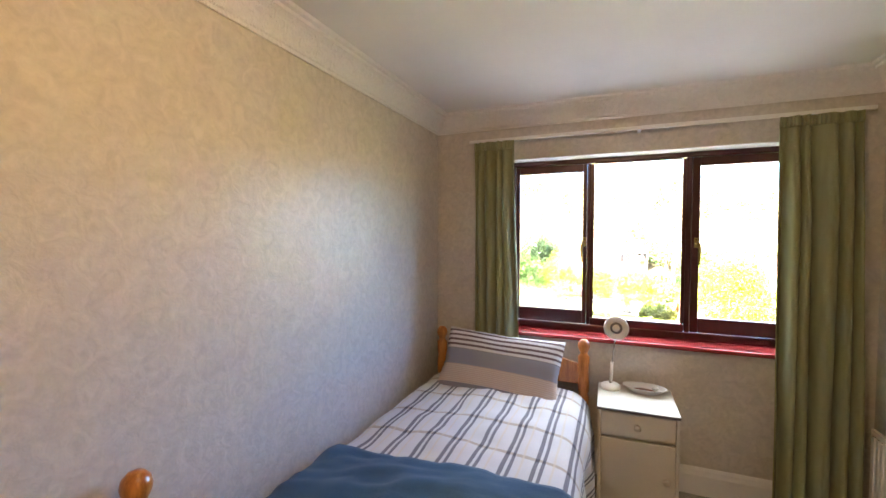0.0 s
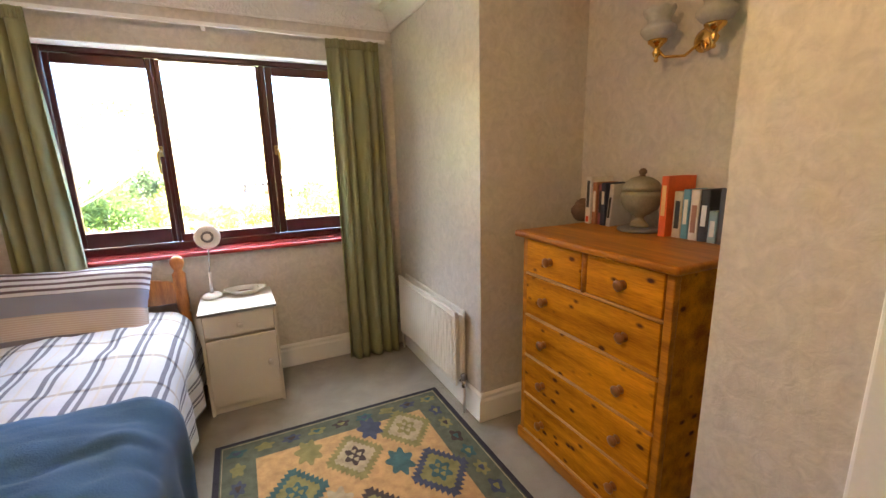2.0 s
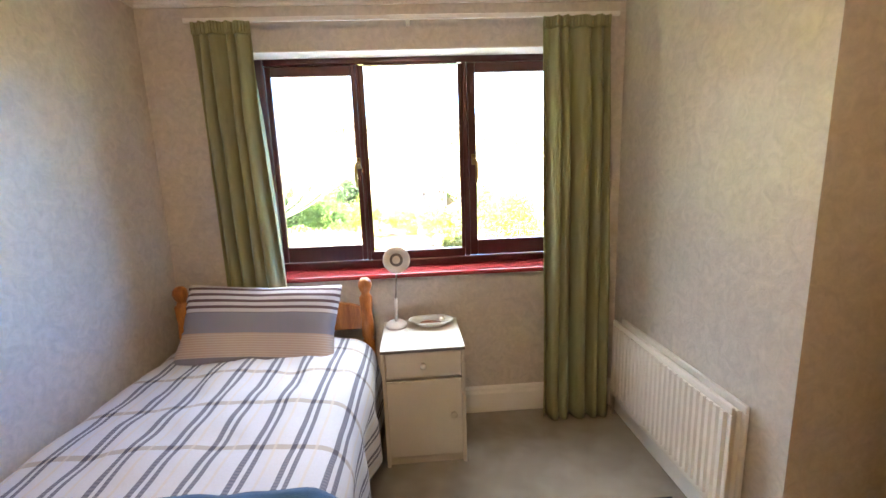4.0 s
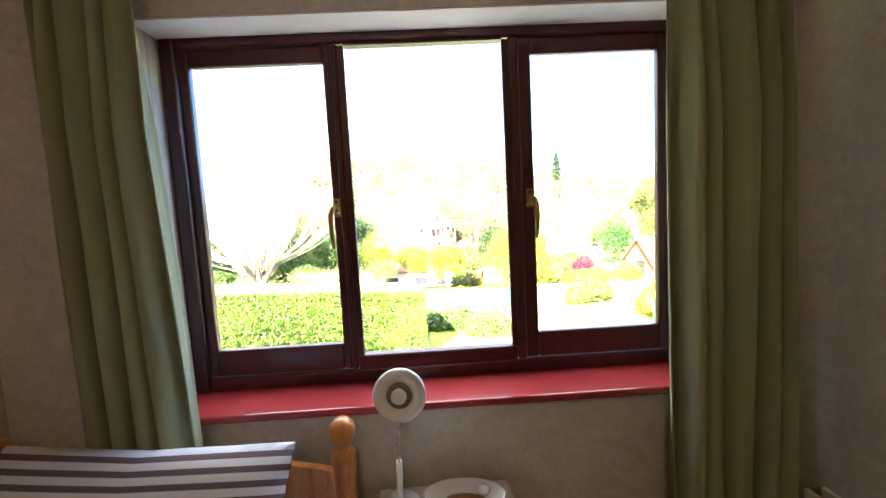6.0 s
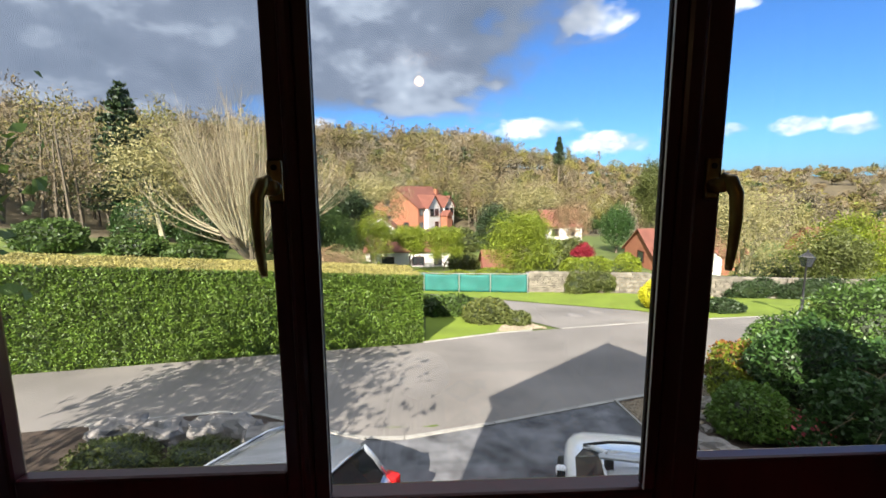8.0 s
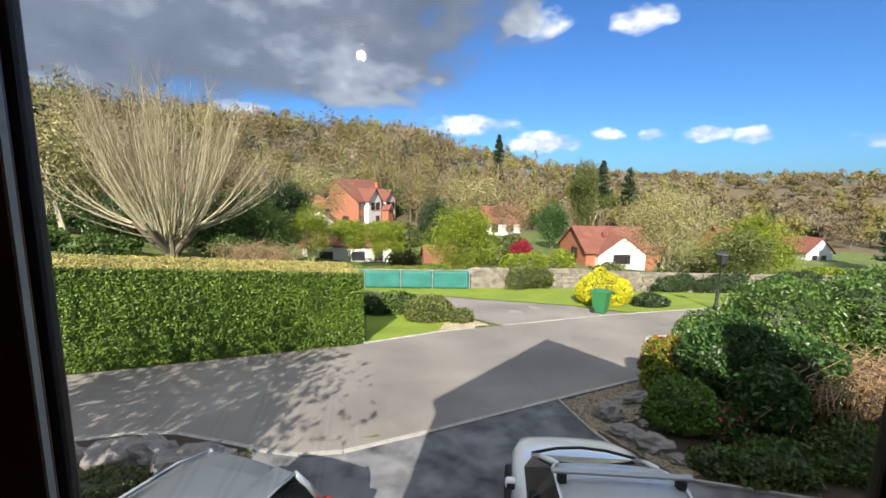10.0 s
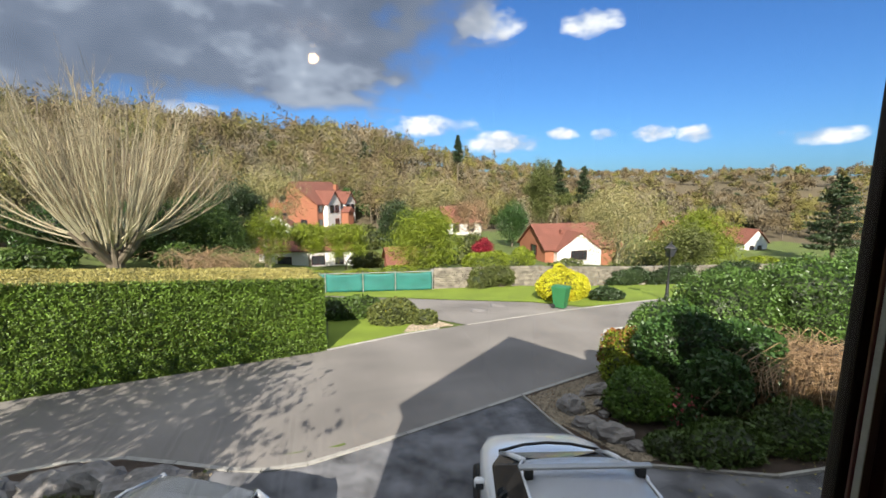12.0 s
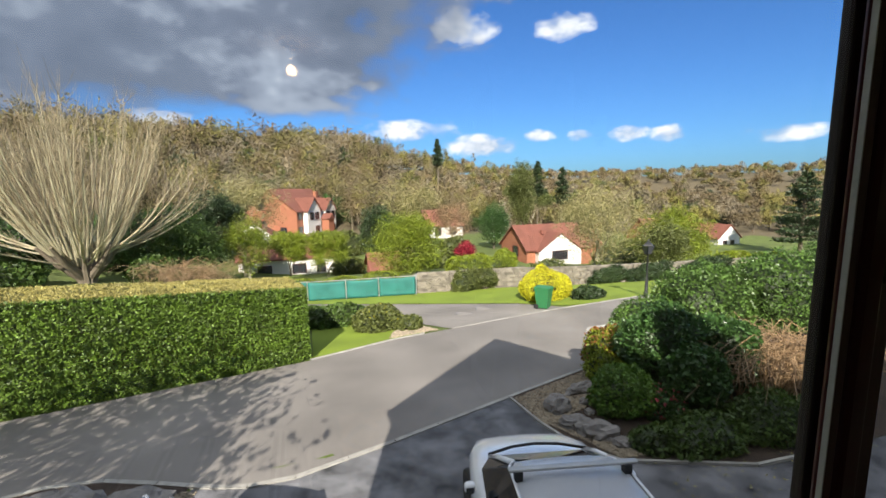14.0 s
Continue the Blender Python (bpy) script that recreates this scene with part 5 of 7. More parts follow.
for a in ((5.62, 6.42, 0.26, 0.20, 0.20, 1, 20, "pinkish square rockery boulder beside the gravel"), (6.55, 6.95, 0.42, 0.16, 0.14, 2, 12), (5.60, 5.82, 0.28, 0.16, 0.14, 3, -20), (5.80, 5.45, 0.34, 0.20, 0.18, 4, -35), (5.98, 5.10, 0.16, 0.12, 0.10, 5, 10), (6.1, 6.1, 0.10, 0.09, 0.07, 6, 0), (6.25, 6.45, 0.12, 0.09, 0.08, 7, 30), (6.0, 5.75, 0.11, 0.10, 0.07, 8, 70),
          (-1.3, 6.0, 0.50, 0.30, 0.26, 11, 10), (-1.95, 6.35, 0.32, 0.22, 0.24, 12, -30), (-2.55, 6.42, 0.35, 0.25, 0.22, 13, 15), (-3.3, 6.3, 0.40, 0.28, 0.26, 14, -10), (-0.85, 5.75, 0.28, 0.24, 0.22, 15, 40), (-4.1, 6.4, 0.42, 0.3, 0.22, 16, 25)):
    rock(*a)


def gravel(name, label, poly, n, size, seed):
    rng = np.random.default_rng(seed)
    (x0, y0), (x1, y1), (x2, y2), (x3, y3) = poly
    u, w = rng.random(n), rng.random(n)
    x = (x0 * (1 - u) + x1 * u) * (1 - w) + (x3 * (1 - u) + x2 * u) * w
    y = (y0 * (1 - u) + y1 * u) * (1 - w) + (y3 * (1 - u) + y2 * u) * w
    z = np.array([ground_z(a, b) for a, b in zip(x, y)]) + 0.035
    tet = np.array([[1, 0, -0.4], [-0.6, 0.9, -0.4], [-0.6, -0.9, -0.4], [0, 0, 0.7]])
    s = size * rng.uniform(0.5, 1.4, n)
    a = rng.uniform(0, 6.28, n)
    c, si = np.cos(a), np.sin(a)
    v = np.stack([np.stack([x + s * (t[0] * c - t[1] * si), y + s * (t[0] * si + t[1] * c), z + s * t[2]], 1) for t in tet], 1).reshape(-1, 3)
    b = np.arange(n)[:, None] * 4
    f = np.concatenate([b + np.array(q) for q in ((0, 1, 3), (1, 2, 3), (2, 0, 3), (0, 2, 1))])
    return tagged(soup(name, v, f, M["gravel"]), label, "gravel", kind="stuff")


gravel("gravel", "buff gravel along the planting bed", ((5.08, 6.0), (6.2, 6.3), (7.8, 8.05), (5.10, 7.22)), 6000, 0.022, 5)
gravel("gravel", "buff gravel along the bed edge", ((5.1, 6.2), (5.6, 6.2), (6.1, 4.75), (5.72, 4.8)), 2200, 0.02, 8)
gravel("gravel", "grey gravel of the rockery", ((-3.9, 6.5), (-0.7, 5.6), (-0.5, 6.28), (-3.8, 7.0)), 7000, 0.02, 6)

# ---- shrubs of the planting bed ----
bush("clipped_ball_shrub", "rounded green clipped shrub beside the rocks", [(6.75, 5.95, 0.42, 0.62, 0.55, 0.50)], 7000, 0.035, "ball", seed=2)
bush("laurel_shrub", "dense dark glossy laurel shrub in the bed", [(8.35, 6.6, 0.85, 1.0, 0.8, 0.95), (9.5, 6.1, 0.7, 0.8, 0.7, 0.85)], 14000, 0.05, "laurel", seed=3, aspect=2.2)
bush("laurel_shrub", "tall glossy green laurel behind the dark one", [(9.7, 8.4, 0.7, 1.25, 0.9, 0.85), (11.9, 8.6, 1.1, 1.7, 1.1, 1.15), (14.2, 8.2, 1.2, 1.7, 1.2, 1.3), (16.5, 8, 1.3, 1.8, 1.2, 1.4)], 38000, 0.05, "laurel2", seed=4, aspect=2.2)
bush("euonymus_shrub", "variegated yellow-green shrub with rusty leaves", [(7.75, 7.6, 0.55, 0.62, 0.5, 0.60), (7.35, 7.2, 0.35, 0.45, 0.4, 0.42)], 6000, 0.04, "lime", seed=5, extra=(("rust", 700, 0.04, 0),))
bush("azalea_shrub", "low green azalea with pink blossom", [(7.3, 5.55, 0.25, 0.42, 0.38, 0.36)], 2500, 0.04, "laurel", seed=6, extra=(("pink", 260, 0.04, 0),))
bush("low_shrub", "low spreading green ground-cover shrub", [(7.3, 4.7, 0.15, 0.9, 0.5, 0.32), (8.7, 4.6, 0.2, 1.0, 0.6, 0.45), (6.5, 4.9, 0.1, 0.5, 0.35, 0.22)], 8000, 0.04, "mixed", seed=7)
bush("deciduous_shrub", "leggy green shrub with thin bare stems", [(7.95, 5.45, 0.75, 0.62, 0.5, 0.55)], 5000, 0.05, "laurel", seed=8)


def dry_stems(cx, cy, wx, wy, n, size, seed, label):
    b = thing("dry_shrub", label, "shrub")
    rng = random.Random(seed)
    bm = bmesh.new()
    for i in range(n):
        x, y = cx + rng.gauss(0, wx), cy + rng.gauss(0, wy)
        z = ground_z(x, y)
        a, l = rng.uniform(0, 6.28), size * rng.uniform(0.5, 1.2)
        tube(bm, [(x, y, z), (x + 0.2 * l * math.cos(a), y + 0.2 * l * math.sin(a), z + 0.7 * l), (x + 0.7 * l * math.cos(a), y + 0.7 * l * math.sin(a), z + 0.9 * l), (x + 1.1 * l * math.cos(a), y + 1.0 * l * math.sin(a), z + 0.7 * l)], [0.009 * size, 0.007 * size, 0.005 * size, 0.003 * size], 4, False)
    tagged(part("stems", bm, LEAF["brown"], b), kind="stuff")


dry_stems(10.2, 5.5, 0.7, 0.4, 560, 1.2, 5, "tangle of dry brown stems in the bed")
dry_stems(-5.6, 28.2, 1.0, 0.5, 300, 1.7, 6, "tawny twiggy shrub behind the hedge")
def fallen_leaves(n, x0, x1, y0, y1, seed):
    rng = np.random.default_rng(seed)
    x, y = rng.uniform(x0, x1, n), rng.uniform(y0, y1, n)
    z = np.array([ground_z(a, b) for a, b in zip(x, y)]) + 0.045
    v, f = leaf_quads(np.stack([x, y, z], 1), 0.022, rng, 1.6)
    v[:, 2] = np.repeat(z, 4) + (v[:, 2] - np.repeat(z, 4)) * 0.4
    tagged(soup("fallen_leaves", v, f, LEAF["dry"]), "scattered pale fallen leaves on the bed and drive", "leaves", kind="stuff")


fallen_leaves(420, 5.9, 10.0, 3.5, 5.2, 14)
bush("rockery_shrub", "low grey-green rockery shrub beside the boulders", [(-3.6, 5.6, 0.15, 0.7, 0.5, 0.3), (-2.3, 5.7, 0.1, 0.6, 0.4, 0.22)], 4000, 0.03, "olive", seed=9)
bush("island_shrub", "low dark green shrub on the grass island", [(2.2, 16.6, 0.3, 1.4, 0.8, 0.55), (1.3, 17.0, 0.3, 1.0, 0.7, 0.5)], 6000, 0.07, "mixed", seed=10)
bush("island_shrub", "rounded olive shrub with yellow tips by the gravel", [(3.55, 14.9, 0.35, 0.95, 0.7, 0.62), (4.6, 14.3, 0.2, 0.5, 0.4, 0.35)], 6000, 0.055, "olive", seed=11, extra=(("gold", 160, 0.03, 0),))
gravel("gravel", "pale stones round the grass island", ((3.6, 13.25), (5.5, 13.6), (5.1, 14.5), (4.0, 14.2)), 1500, 0.035, 9)
bush("golden_shrub", "rounded golden-yellow shrub on the verge", [(11.85, 16.9, 0.62, 1.25, 1.1, 0.85), (12.6, 17.1, 0.5, 0.85, 0.8, 0.7), (11.95, 17.3, 1.2, 0.36, 0.36, 0.5)], 24000, 0.036, "gold", seed=12, rough=0.10)
bush("spreading_shrub", "low dark blue-green spreading juniper", [(13.7, 16.0, 0.2, 0.9, 0.6, 0.38)], 3000, 0.06, "conifer", seed=13)


# ---- street things ----
M["binplastic"] = mat("green_bin_plastic", (0.03, 0.17, 0.06), 0.5, var=0.1, scale=4, bump=0.02)
M["black"] = mat("black_rubber", (0.02, 0.02, 0.02), 0.7, var=0.2, scale=10)
M["iron"] = mat("black_cast_iron", (0.02, 0.02, 0.022), 0.45, var=0.2, scale=12, bump=0.03)
M["darkpane"] = mat("dark_window_glass", (0.03, 0.035, 0.04), 0.08, var=0.1, spec=0.8)
M["lampglass"] = mat("milky_lamp_glass", (0.5, 0.5, 0.48), 0.2, var=0.1, trans=0.3)


def wheelie_bin():
    x, y = 10.62, 14.95
    b = thing("wheelie_bin", "dark green plastic wheelie bin on the verge", "bin", (x, y, ground_z(x, y) + 0.03), 35)
    bm = bmesh.new()
    for (w0, d0, z0), (w1, d1, z1) in (((0.19, 0.22, 0.04), (0.27, 0.31, 0.84)), ((0.285, 0.325, 0.84), (0.285, 0.325, 0.88))):
        lo = [bm.verts.new((sx * w0, sy * d0, z0)) for sx, sy in ((-1, -1), (1, -1), (1, 1), (-1, 1))]
        hi = [bm.verts.new((sx * w1, sy * d1, z1)) for sx, sy in ((-1, -1), (1, -1), (1, 1), (-1, 1))]
        bm.faces.new(lo[::-1])
        bm.faces.new(hi)
        for i in range(4):
            bm.faces.new((lo[i], lo[(i + 1) % 4], hi[(i + 1) % 4], hi[i]))
    part("body", bm, M["binplastic"], b)
    bm = boxes((-0.29, 0.29, -0.33, 0.34, 0.885, 0.925), bevel=0.015)
    for v in bm.verts:
        v.co.z += 0.05 * (1 - (v.co.x / 0.3) ** 2) * (v.co.z > 0.9)
    part("lid", bm, M["binplastic"], b)
    part("handle", tube(bmesh.new(), [(-0.22, 0.36, 0.87), (0.22, 0.36, 0.87)], 0.016, 8), M["binplastic"], b)
    for sx in (-1, 1):
        w = part("wheel", tube(bmesh.new(), [(sx * 0.20, 0.24, 0.09), (sx * 0.25, 0.24, 0.09)], 0.10, 18), M["black"], b, "black rubber wheel")


wheelie_bin()


def lamp_post():
    x, y = 15.9, 14.75
    l = thing("street_lamp", "black cast-iron lantern lamp post beside the lane", "street lamp", (x, y, ground_z(x, y)))
    part("post", lathe([(0.10, 0), (0.10, 0.25), (0.07, 0.30), (0.065, 0.8), (0.05, 0.86), (0.04, 0.9), (0.033, 1.9), (0.05, 1.92), (0.03, 1.98), (0.06, 2.02)], 14), M["iron"], l, smooth=True)
    bm = bmesh.new()
    lo = [bm.verts.new((sx * 0.10, sy * 0.10, 2.04)) for sx, sy in ((-1, -1), (1, -1), (1, 1), (-1, 1))]
    hi = [bm.verts.new((sx * 0.18, sy * 0.18, 2.40)) for sx, sy in ((-1, -1), (1, -1), (1, 1), (-1, 1))]
    for i in range(4):
        bm.faces.new((lo[i], lo[(i + 1) % 4], hi[(i + 1) % 4], hi[i]))
    bm.faces.new(lo[::-1])
    bm.faces.new(hi)
    lan = part("lantern", bm, M["darkpane"], l, "dark lantern glass")
    for sx, sy in ((-1, -1), (1, -1), (1, 1), (-1, 1)):
        part("glazing_bar", tube(bmesh.new(), [(sx * 0.10, sy * 0.10, 2.03), (sx * 0.185, sy * 0.185, 2.41)], 0.014, 6), M["iron"], lan)
    part("cap", lathe([(0.27, 2.40), (0.25, 2.44), (0.12, 2.54), (0.05, 2.58), (0.06, 2.62), (0.02, 2.66), (0.004, 2.72)], 4), M["iron"], l)
    part("collar", boxes((-0.12, 0.12, -0.12, 0.12, 2.015, 2.04)), M["iron"], l)


lamp_post()
M["mesh"] = mat("green_screen_netting", (0.035, 0.20, 0.17), 0.7, var=0.25, scale=2, bump=0.15, fine=40, trans=0.2)
M["galv"] = mat("galvanised_steel", (0.45, 0.46, 0.46), 0.45, metal=0.6, var=0.1)


def screen_fence():
    f = thing("screen_fence", "temporary mesh fence covered with green netting", "fence")
    pts = [(-0.9, 24.0), (1.07, 23.45), (3.09, 22.85), (4.84, 22.5), (6.87, 22.05)]
    for (xa, ya), (xb, yb) in zip(pts, pts[1:]):
        za, zb = ground_z(xa, ya), ground_z(xb, yb)

        def f_(u, v, xa=xa, ya=ya, xb=xb, yb=yb, za=za, zb=zb):
            u2 = 0.02 + 0.96 * u
            return (xa + (xb - xa) * u2, ya + (yb - ya) * u2 + 0.04 * noise.noise((u * 3 + xa, v * 2, 0)), za + (zb - za) * u2 + 0.05 + (1.02 - 0.05 * math.sin(math.pi * u)) * v)
        surface("netting", f_, 16, 8, M["mesh"], f, "green netting", thick=0.01)
        part("rail", tube(bmesh.new(), [(xa, ya, za + 1.10), (xb, yb, zb + 1.10)], 0.022, 6), M["galv"], f)
    for x, y in pts:
        part("post", tube(bmesh.new(), [(x, y - 0.03, ground_z(x, y)), (x, y - 0.03, ground_z(x, y) + 1.16)], 0.025, 8), M["galv"], f)


M["wallstone"] = mat("rubble_stone", (0.21, 0.185, 0.145), 0.9, var=0.35, scale=3, bump=0.2, fine=20, island=0.3)


def stone_wall(name, label, line, hgt, seed, size=0.30):
    w = tagged(new(name), label, "wall", kind="structure")
    rng = random.Random(seed)
    bmc, bms = bmesh.new(), bmesh.new()
    for (xa, ya), (xb, yb) in zip(line, line[1:]):
        L = math.hypot(xb - xa, yb - ya)
        ux, uy = (xb - xa) / L, (yb - ya) / L
        nx, ny = uy, -ux
        g0, g1 = ground_z(xa, ya), ground_z(xb, yb)
        vs = []
        for z in (-0.3, hgt - 0.06):
            for x, y, s, g in ((xa, ya, 0.0, g0), (xb, yb, 0.0, g1), (xb, yb, -0.4, g1), (xa, ya, -0.4, g0)):
                vs.append(bmc.verts.new((x + nx * s, y + ny * s, g + z)))
        for f in ((3, 2, 1, 0), (4, 5, 6, 7), (0, 1, 5, 4), (1, 2, 6, 5), (2, 3, 7, 6), (3, 0, 4, 7)):
            bmc.faces.new([vs[j] for j in f])
        z = 0.0
        while z < hgt - 0.05:
            h = rng.uniform(0.09, 0.16)
            s = rng.uniform(0, 0.2)
            while s < L:
                l = rng.uniform(0.5, 1.3) * size
                gz = g0 + (g1 - g0) * s / L
                m = Matrix.Translation((xa + ux * (s + l / 2) + nx * 0.02, ya + uy * (s + l / 2) + ny * 0.02, gz + z + h / 2)) @ Matrix.Rotation(math.atan2(uy, ux), 4, "Z") @ Matrix.Rotation(rng.uniform(-0.06, 0.06), 4, "Y") @ Matrix.Diagonal((l * 0.95, 0.14 + 0.08 * rng.random(), h * 0.93, 1))
                bmesh.ops.create_cube(bms, size=1, matrix=m) if len(bms.verts) < 200 else add_cube(bms, m)
                s += l
            z += h
    part("wall_core", bmc, M["rock"], w)
    tagged(part("stone", bms, M["wallstone"], w), kind="stuff")


def add_cube(bm, m):
    v = [bm.verts.new(m @ Vector((x, y, z))) for z in (-0.5, 0.5) for x, y in ((-0.5, -0.5), (0.5, -0.5), (0.5, 0.5), (-0.5, 0.5))]
    for f in ((3, 2, 1, 0), (4, 5, 6, 7), (0, 1, 5, 4), (1, 2, 6, 5), (2, 3, 7, 6), (3, 0, 4, 7)):
        bm.faces.new([v[j] for j in f])


screen_fence()
stone_wall("garden_wall", "rubble stone garden wall beyond the verge", [(6.9, 22.6), (13.1, 21.4), (16.6, 20.8), (20.3, 20.5), (30, 20.0), (36, 19.8)], 1.15, 3)
drains = ((7.26, 15.68), (8.39, 16.27))
for x, y in drains:
    d = thing("manhole_cover", "grey metal manhole cover set in the asphalt", "manhole", (x, y, ground_z(x, y) + 0.027), -25, "manhole covers")
    part("frame", boxes((-0.34, 0.34, -0.26, 0.26, 0, 0.006)), M["drive"], d)
    part("plate", boxes((-0.28, 0.28, -0.20, 0.20, 0.0065, 0.012)), M["rock"], d)
# ---- houses ----
M["brick"] = mat("orange_brick", (0.34, 0.135, 0.075), 0.9, var=0.18, scale=1.2, bump=0.1, fine=14)
M["redtile"] = mat("red_brown_tile", (0.185, 0.068, 0.046), 0.85, var=0.25, scale=1.0, bump=0.15, fine=12, objvar=0.08)
M["whitewall"] = mat("white_render", (0.72, 0.70, 0.66), 0.9, var=0.06, scale=1.0, bump=0.05)
M["whiteframe"] = mat("white_window_frame", (0.7, 0.7, 0.68), 0.4, var=0.03)


def window_on(parent, x, z, w, h, y, name="window", n=2):
    """A casement on a wall that faces -y in its house's own axes, with reveal frame, panes and sill."""
    win_ = part(name, boxes((x - w / 2, x + w / 2, y - 0.05, y - 0.012, z, z + h)), M["darkpane"], parent)
    bars = [(x - w / 2 - 0.06, x - w / 2, y - 0.09, y - 0.01, z - 0.06, z + h + 0.06), (x + w / 2, x + w / 2 + 0.06, y - 0.09, y - 0.01, z - 0.06, z + h + 0.06), (x - w / 2, x + w / 2, y - 0.09, y - 0.01, z + h, z + h + 0.06), (x - w / 2, x + w / 2, y - 0.09, y - 0.01, z - 0.06, z)]
    bars += [(x - w / 2 + w * i / n - 0.03, x - w / 2 + w * i / n + 0.03, y - 0.085, y - 0.051, z, z + h) for i in range(1, n)]
    part("frame", boxes(*bars), M["frame"], win_)
    part("sill", boxes((x - w / 2 - 0.1, x + w / 2 + 0.1, y - 0.14, y - 0.01, z - 0.13, z - 0.062)), M["whiteframe"], win_)


def gable_roof(parent, x0, x1, y0, y1, ze, zr, along, over=0.35, th=0.14, name="roof"):
    """Two sloping slabs of tile courses over a rectangle; along: the ridge's axis."""
    if along == "x":
        ym, run = (y0 + y1) / 2, (y1 - y0) / 2
        for s in (-1, 1):
            bm = bmesh.new()
            n = 14
            for i in range(n):
                fa, fb = i / n, (i + 1.04) / n
                ya, yb = ym + s * (run + over) * (1 - fa), ym + s * (run + over) * (1 - fb)
                k = (zr - ze) / run
                za, zb = zr - k * abs(ya - ym), zr - k * abs(yb - ym)
                lift = 0.02
                q = [bm.verts.new((x, y, z)) for x, y, z in ((x0 - over, ya, za + th + lift), (x1 + over, ya, za + th + lift), (x1 + over, yb, zb + th), (x0 - over, yb, zb + th), (x0 - over, ya, za), (x1 + over, ya, za), (x1 + over, yb, zb), (x0 - over, yb, zb))]
                for f in ((0, 1, 2, 3), (7, 6, 5, 4), (0, 4, 5, 1), (2, 6, 7, 3), (0, 3, 7, 4), (1, 5, 6, 2)):
                    bm.faces.new([q[j] for j in f])
            part(name, bm, M["redtile"], parent)
    else:
        xm, run = (x0 + x1) / 2, (x1 - x0) / 2
        for s in (-1, 1):
            bm = bmesh.new()
            n = 12
            for i in range(n):
                fa, fb = i / n, (i + 1.04) / n
                xa, xb = xm + s * (run + over) * (1 - fa), xm + s * (run + over) * (1 - fb)
                k = (zr - ze) / run
                za, zb = zr - k * abs(xa - xm), zr - k * abs(xb - xm)
                q = [bm.verts.new((x, y, z)) for x, y, z in ((xa, y0 - over, za + th + 0.02), (xa, y1, za + th + 0.02), (xb, y1, zb + th), (xb, y0 - over, zb + th), (xa, y0 - over, za), (xa, y1, za), (xb, y1, zb), (xb, y0 - over, zb))]
                for f in ((0, 1, 2, 3), (7, 6, 5, 4), (0, 4, 5, 1), (2, 6, 7, 3), (0, 3, 7, 4), (1, 5, 6, 2)):
                    bm.faces.new([q[j] for j in f])
            part(name, bm, M["redtile"], parent)


def house_body(parent, x0, x1, y0, y1, zb, ze, zr, along, material, name="wall"):
    bm = bmesh.new()
    if along == "x":
        prism(bm, [(y0, zb), (y1, zb), (y1, ze), ((y0 + y1) / 2, zr), (y0, ze)], 0, x0, x1)
    else:
        prism(bm, [(x0, zb), (x1, zb), (x1, ze), ((x0 + x1) / 2, zr), (x0, ze)], 1, y0, y1)
    return part(name, bm, material, parent)


def villa():
    """Two-storey brick house on the hillside: its brick gable end and its white-gabled front are both seen."""
    h = thing("detached_house", "orange brick two-storey house with white gabled front", "house", (-0.4, 85, -7.6), -36)
    h.scale = (1.22, 1.22, 1.15)
    # own axes: -y is the brick gable end, +x the front
    house_body(h, -10.0, 0.0, 0.0, 10.5, 0, 4.9, 8.6, "y", M["brick"])
    gable_roof(h, -10.0, 0.0, 0.0, 10.9, 4.9, 8.6, "y", 0.35)
    for x, z in ((-6.8, 5.2), (-6.5, 2.0), (-2.6, 0.9), (-8.4, 2.0)):
        window_on(h, x, z, 1.1, 1.2, 0.0)
    for ya, yb, ze, zr, mt, x1 in ((1.6, 5.2, 4.9, 7.0, "whitewall", 0.9), (6.6, 9.8, 4.9, 6.8, "whitewall", 0.9)):
        bm = bmesh.new()
        prism(bm, [(ya, 0), (yb, 0), (yb, ze), ((ya + yb) / 2, zr), (ya, ze)], 0, -2.5, x1)
        part("front_gable", bm, M[mt], h, "white rendered gable")
        gable_roof(h, -3.5, x1 + 0.1, ya, yb, ze, zr, "x", 0.2, 0.12, "gable_roof")
        for y, z in (((ya + yb) / 2 - 0.7, 3.3), ((ya + yb) / 2 + 0.7, 0.9), ((ya + yb) / 2 + 0.7, 3.3)):
            w_ = part("window", boxes((x1 + 0.01, x1 + 0.05, y - 0.45, y + 0.45, z, z + 1.2)), M["darkpane"], h)
            part("frame", boxes((x1 + 0.01, x1 + 0.08, y - 0.52, y - 0.45, z - 0.06, z + 1.26), (x1 + 0.01, x1 + 0.08, y + 0.45, y + 0.52, z - 0.06, z + 1.26), (x1 + 0.01, x1 + 0.08, y - 0.45, y + 0.45, z + 1.2, z + 1.26), (x1 + 0.01, x1 + 0.08, y - 0.45, y + 0.45, z - 0.06, z)), M["frame"], w_)
    for z in (1.0, 3.4):
        part("window", boxes((0.01, 0.06, 0.3, 1.3, z, z + 1.2)), M["darkpane"], h)
    part("porch", boxes((0.9, 2.3, 5.4, 7.0, 0, 3.2)), M["brick"], h, "brick porch")
    bm = bmesh.new()
    prism(bm, [(5.2, 3.2), (7.2, 3.2), (6.2, 4.2)], 0, 0.8, 2.5)
    part("porch_roof", bm, M["redtile"], h)
    part("chimney", boxes((-3.2, -2.6, 9.2, 9.8, 6.0, 8.2)), M["brick"], h)


villa()


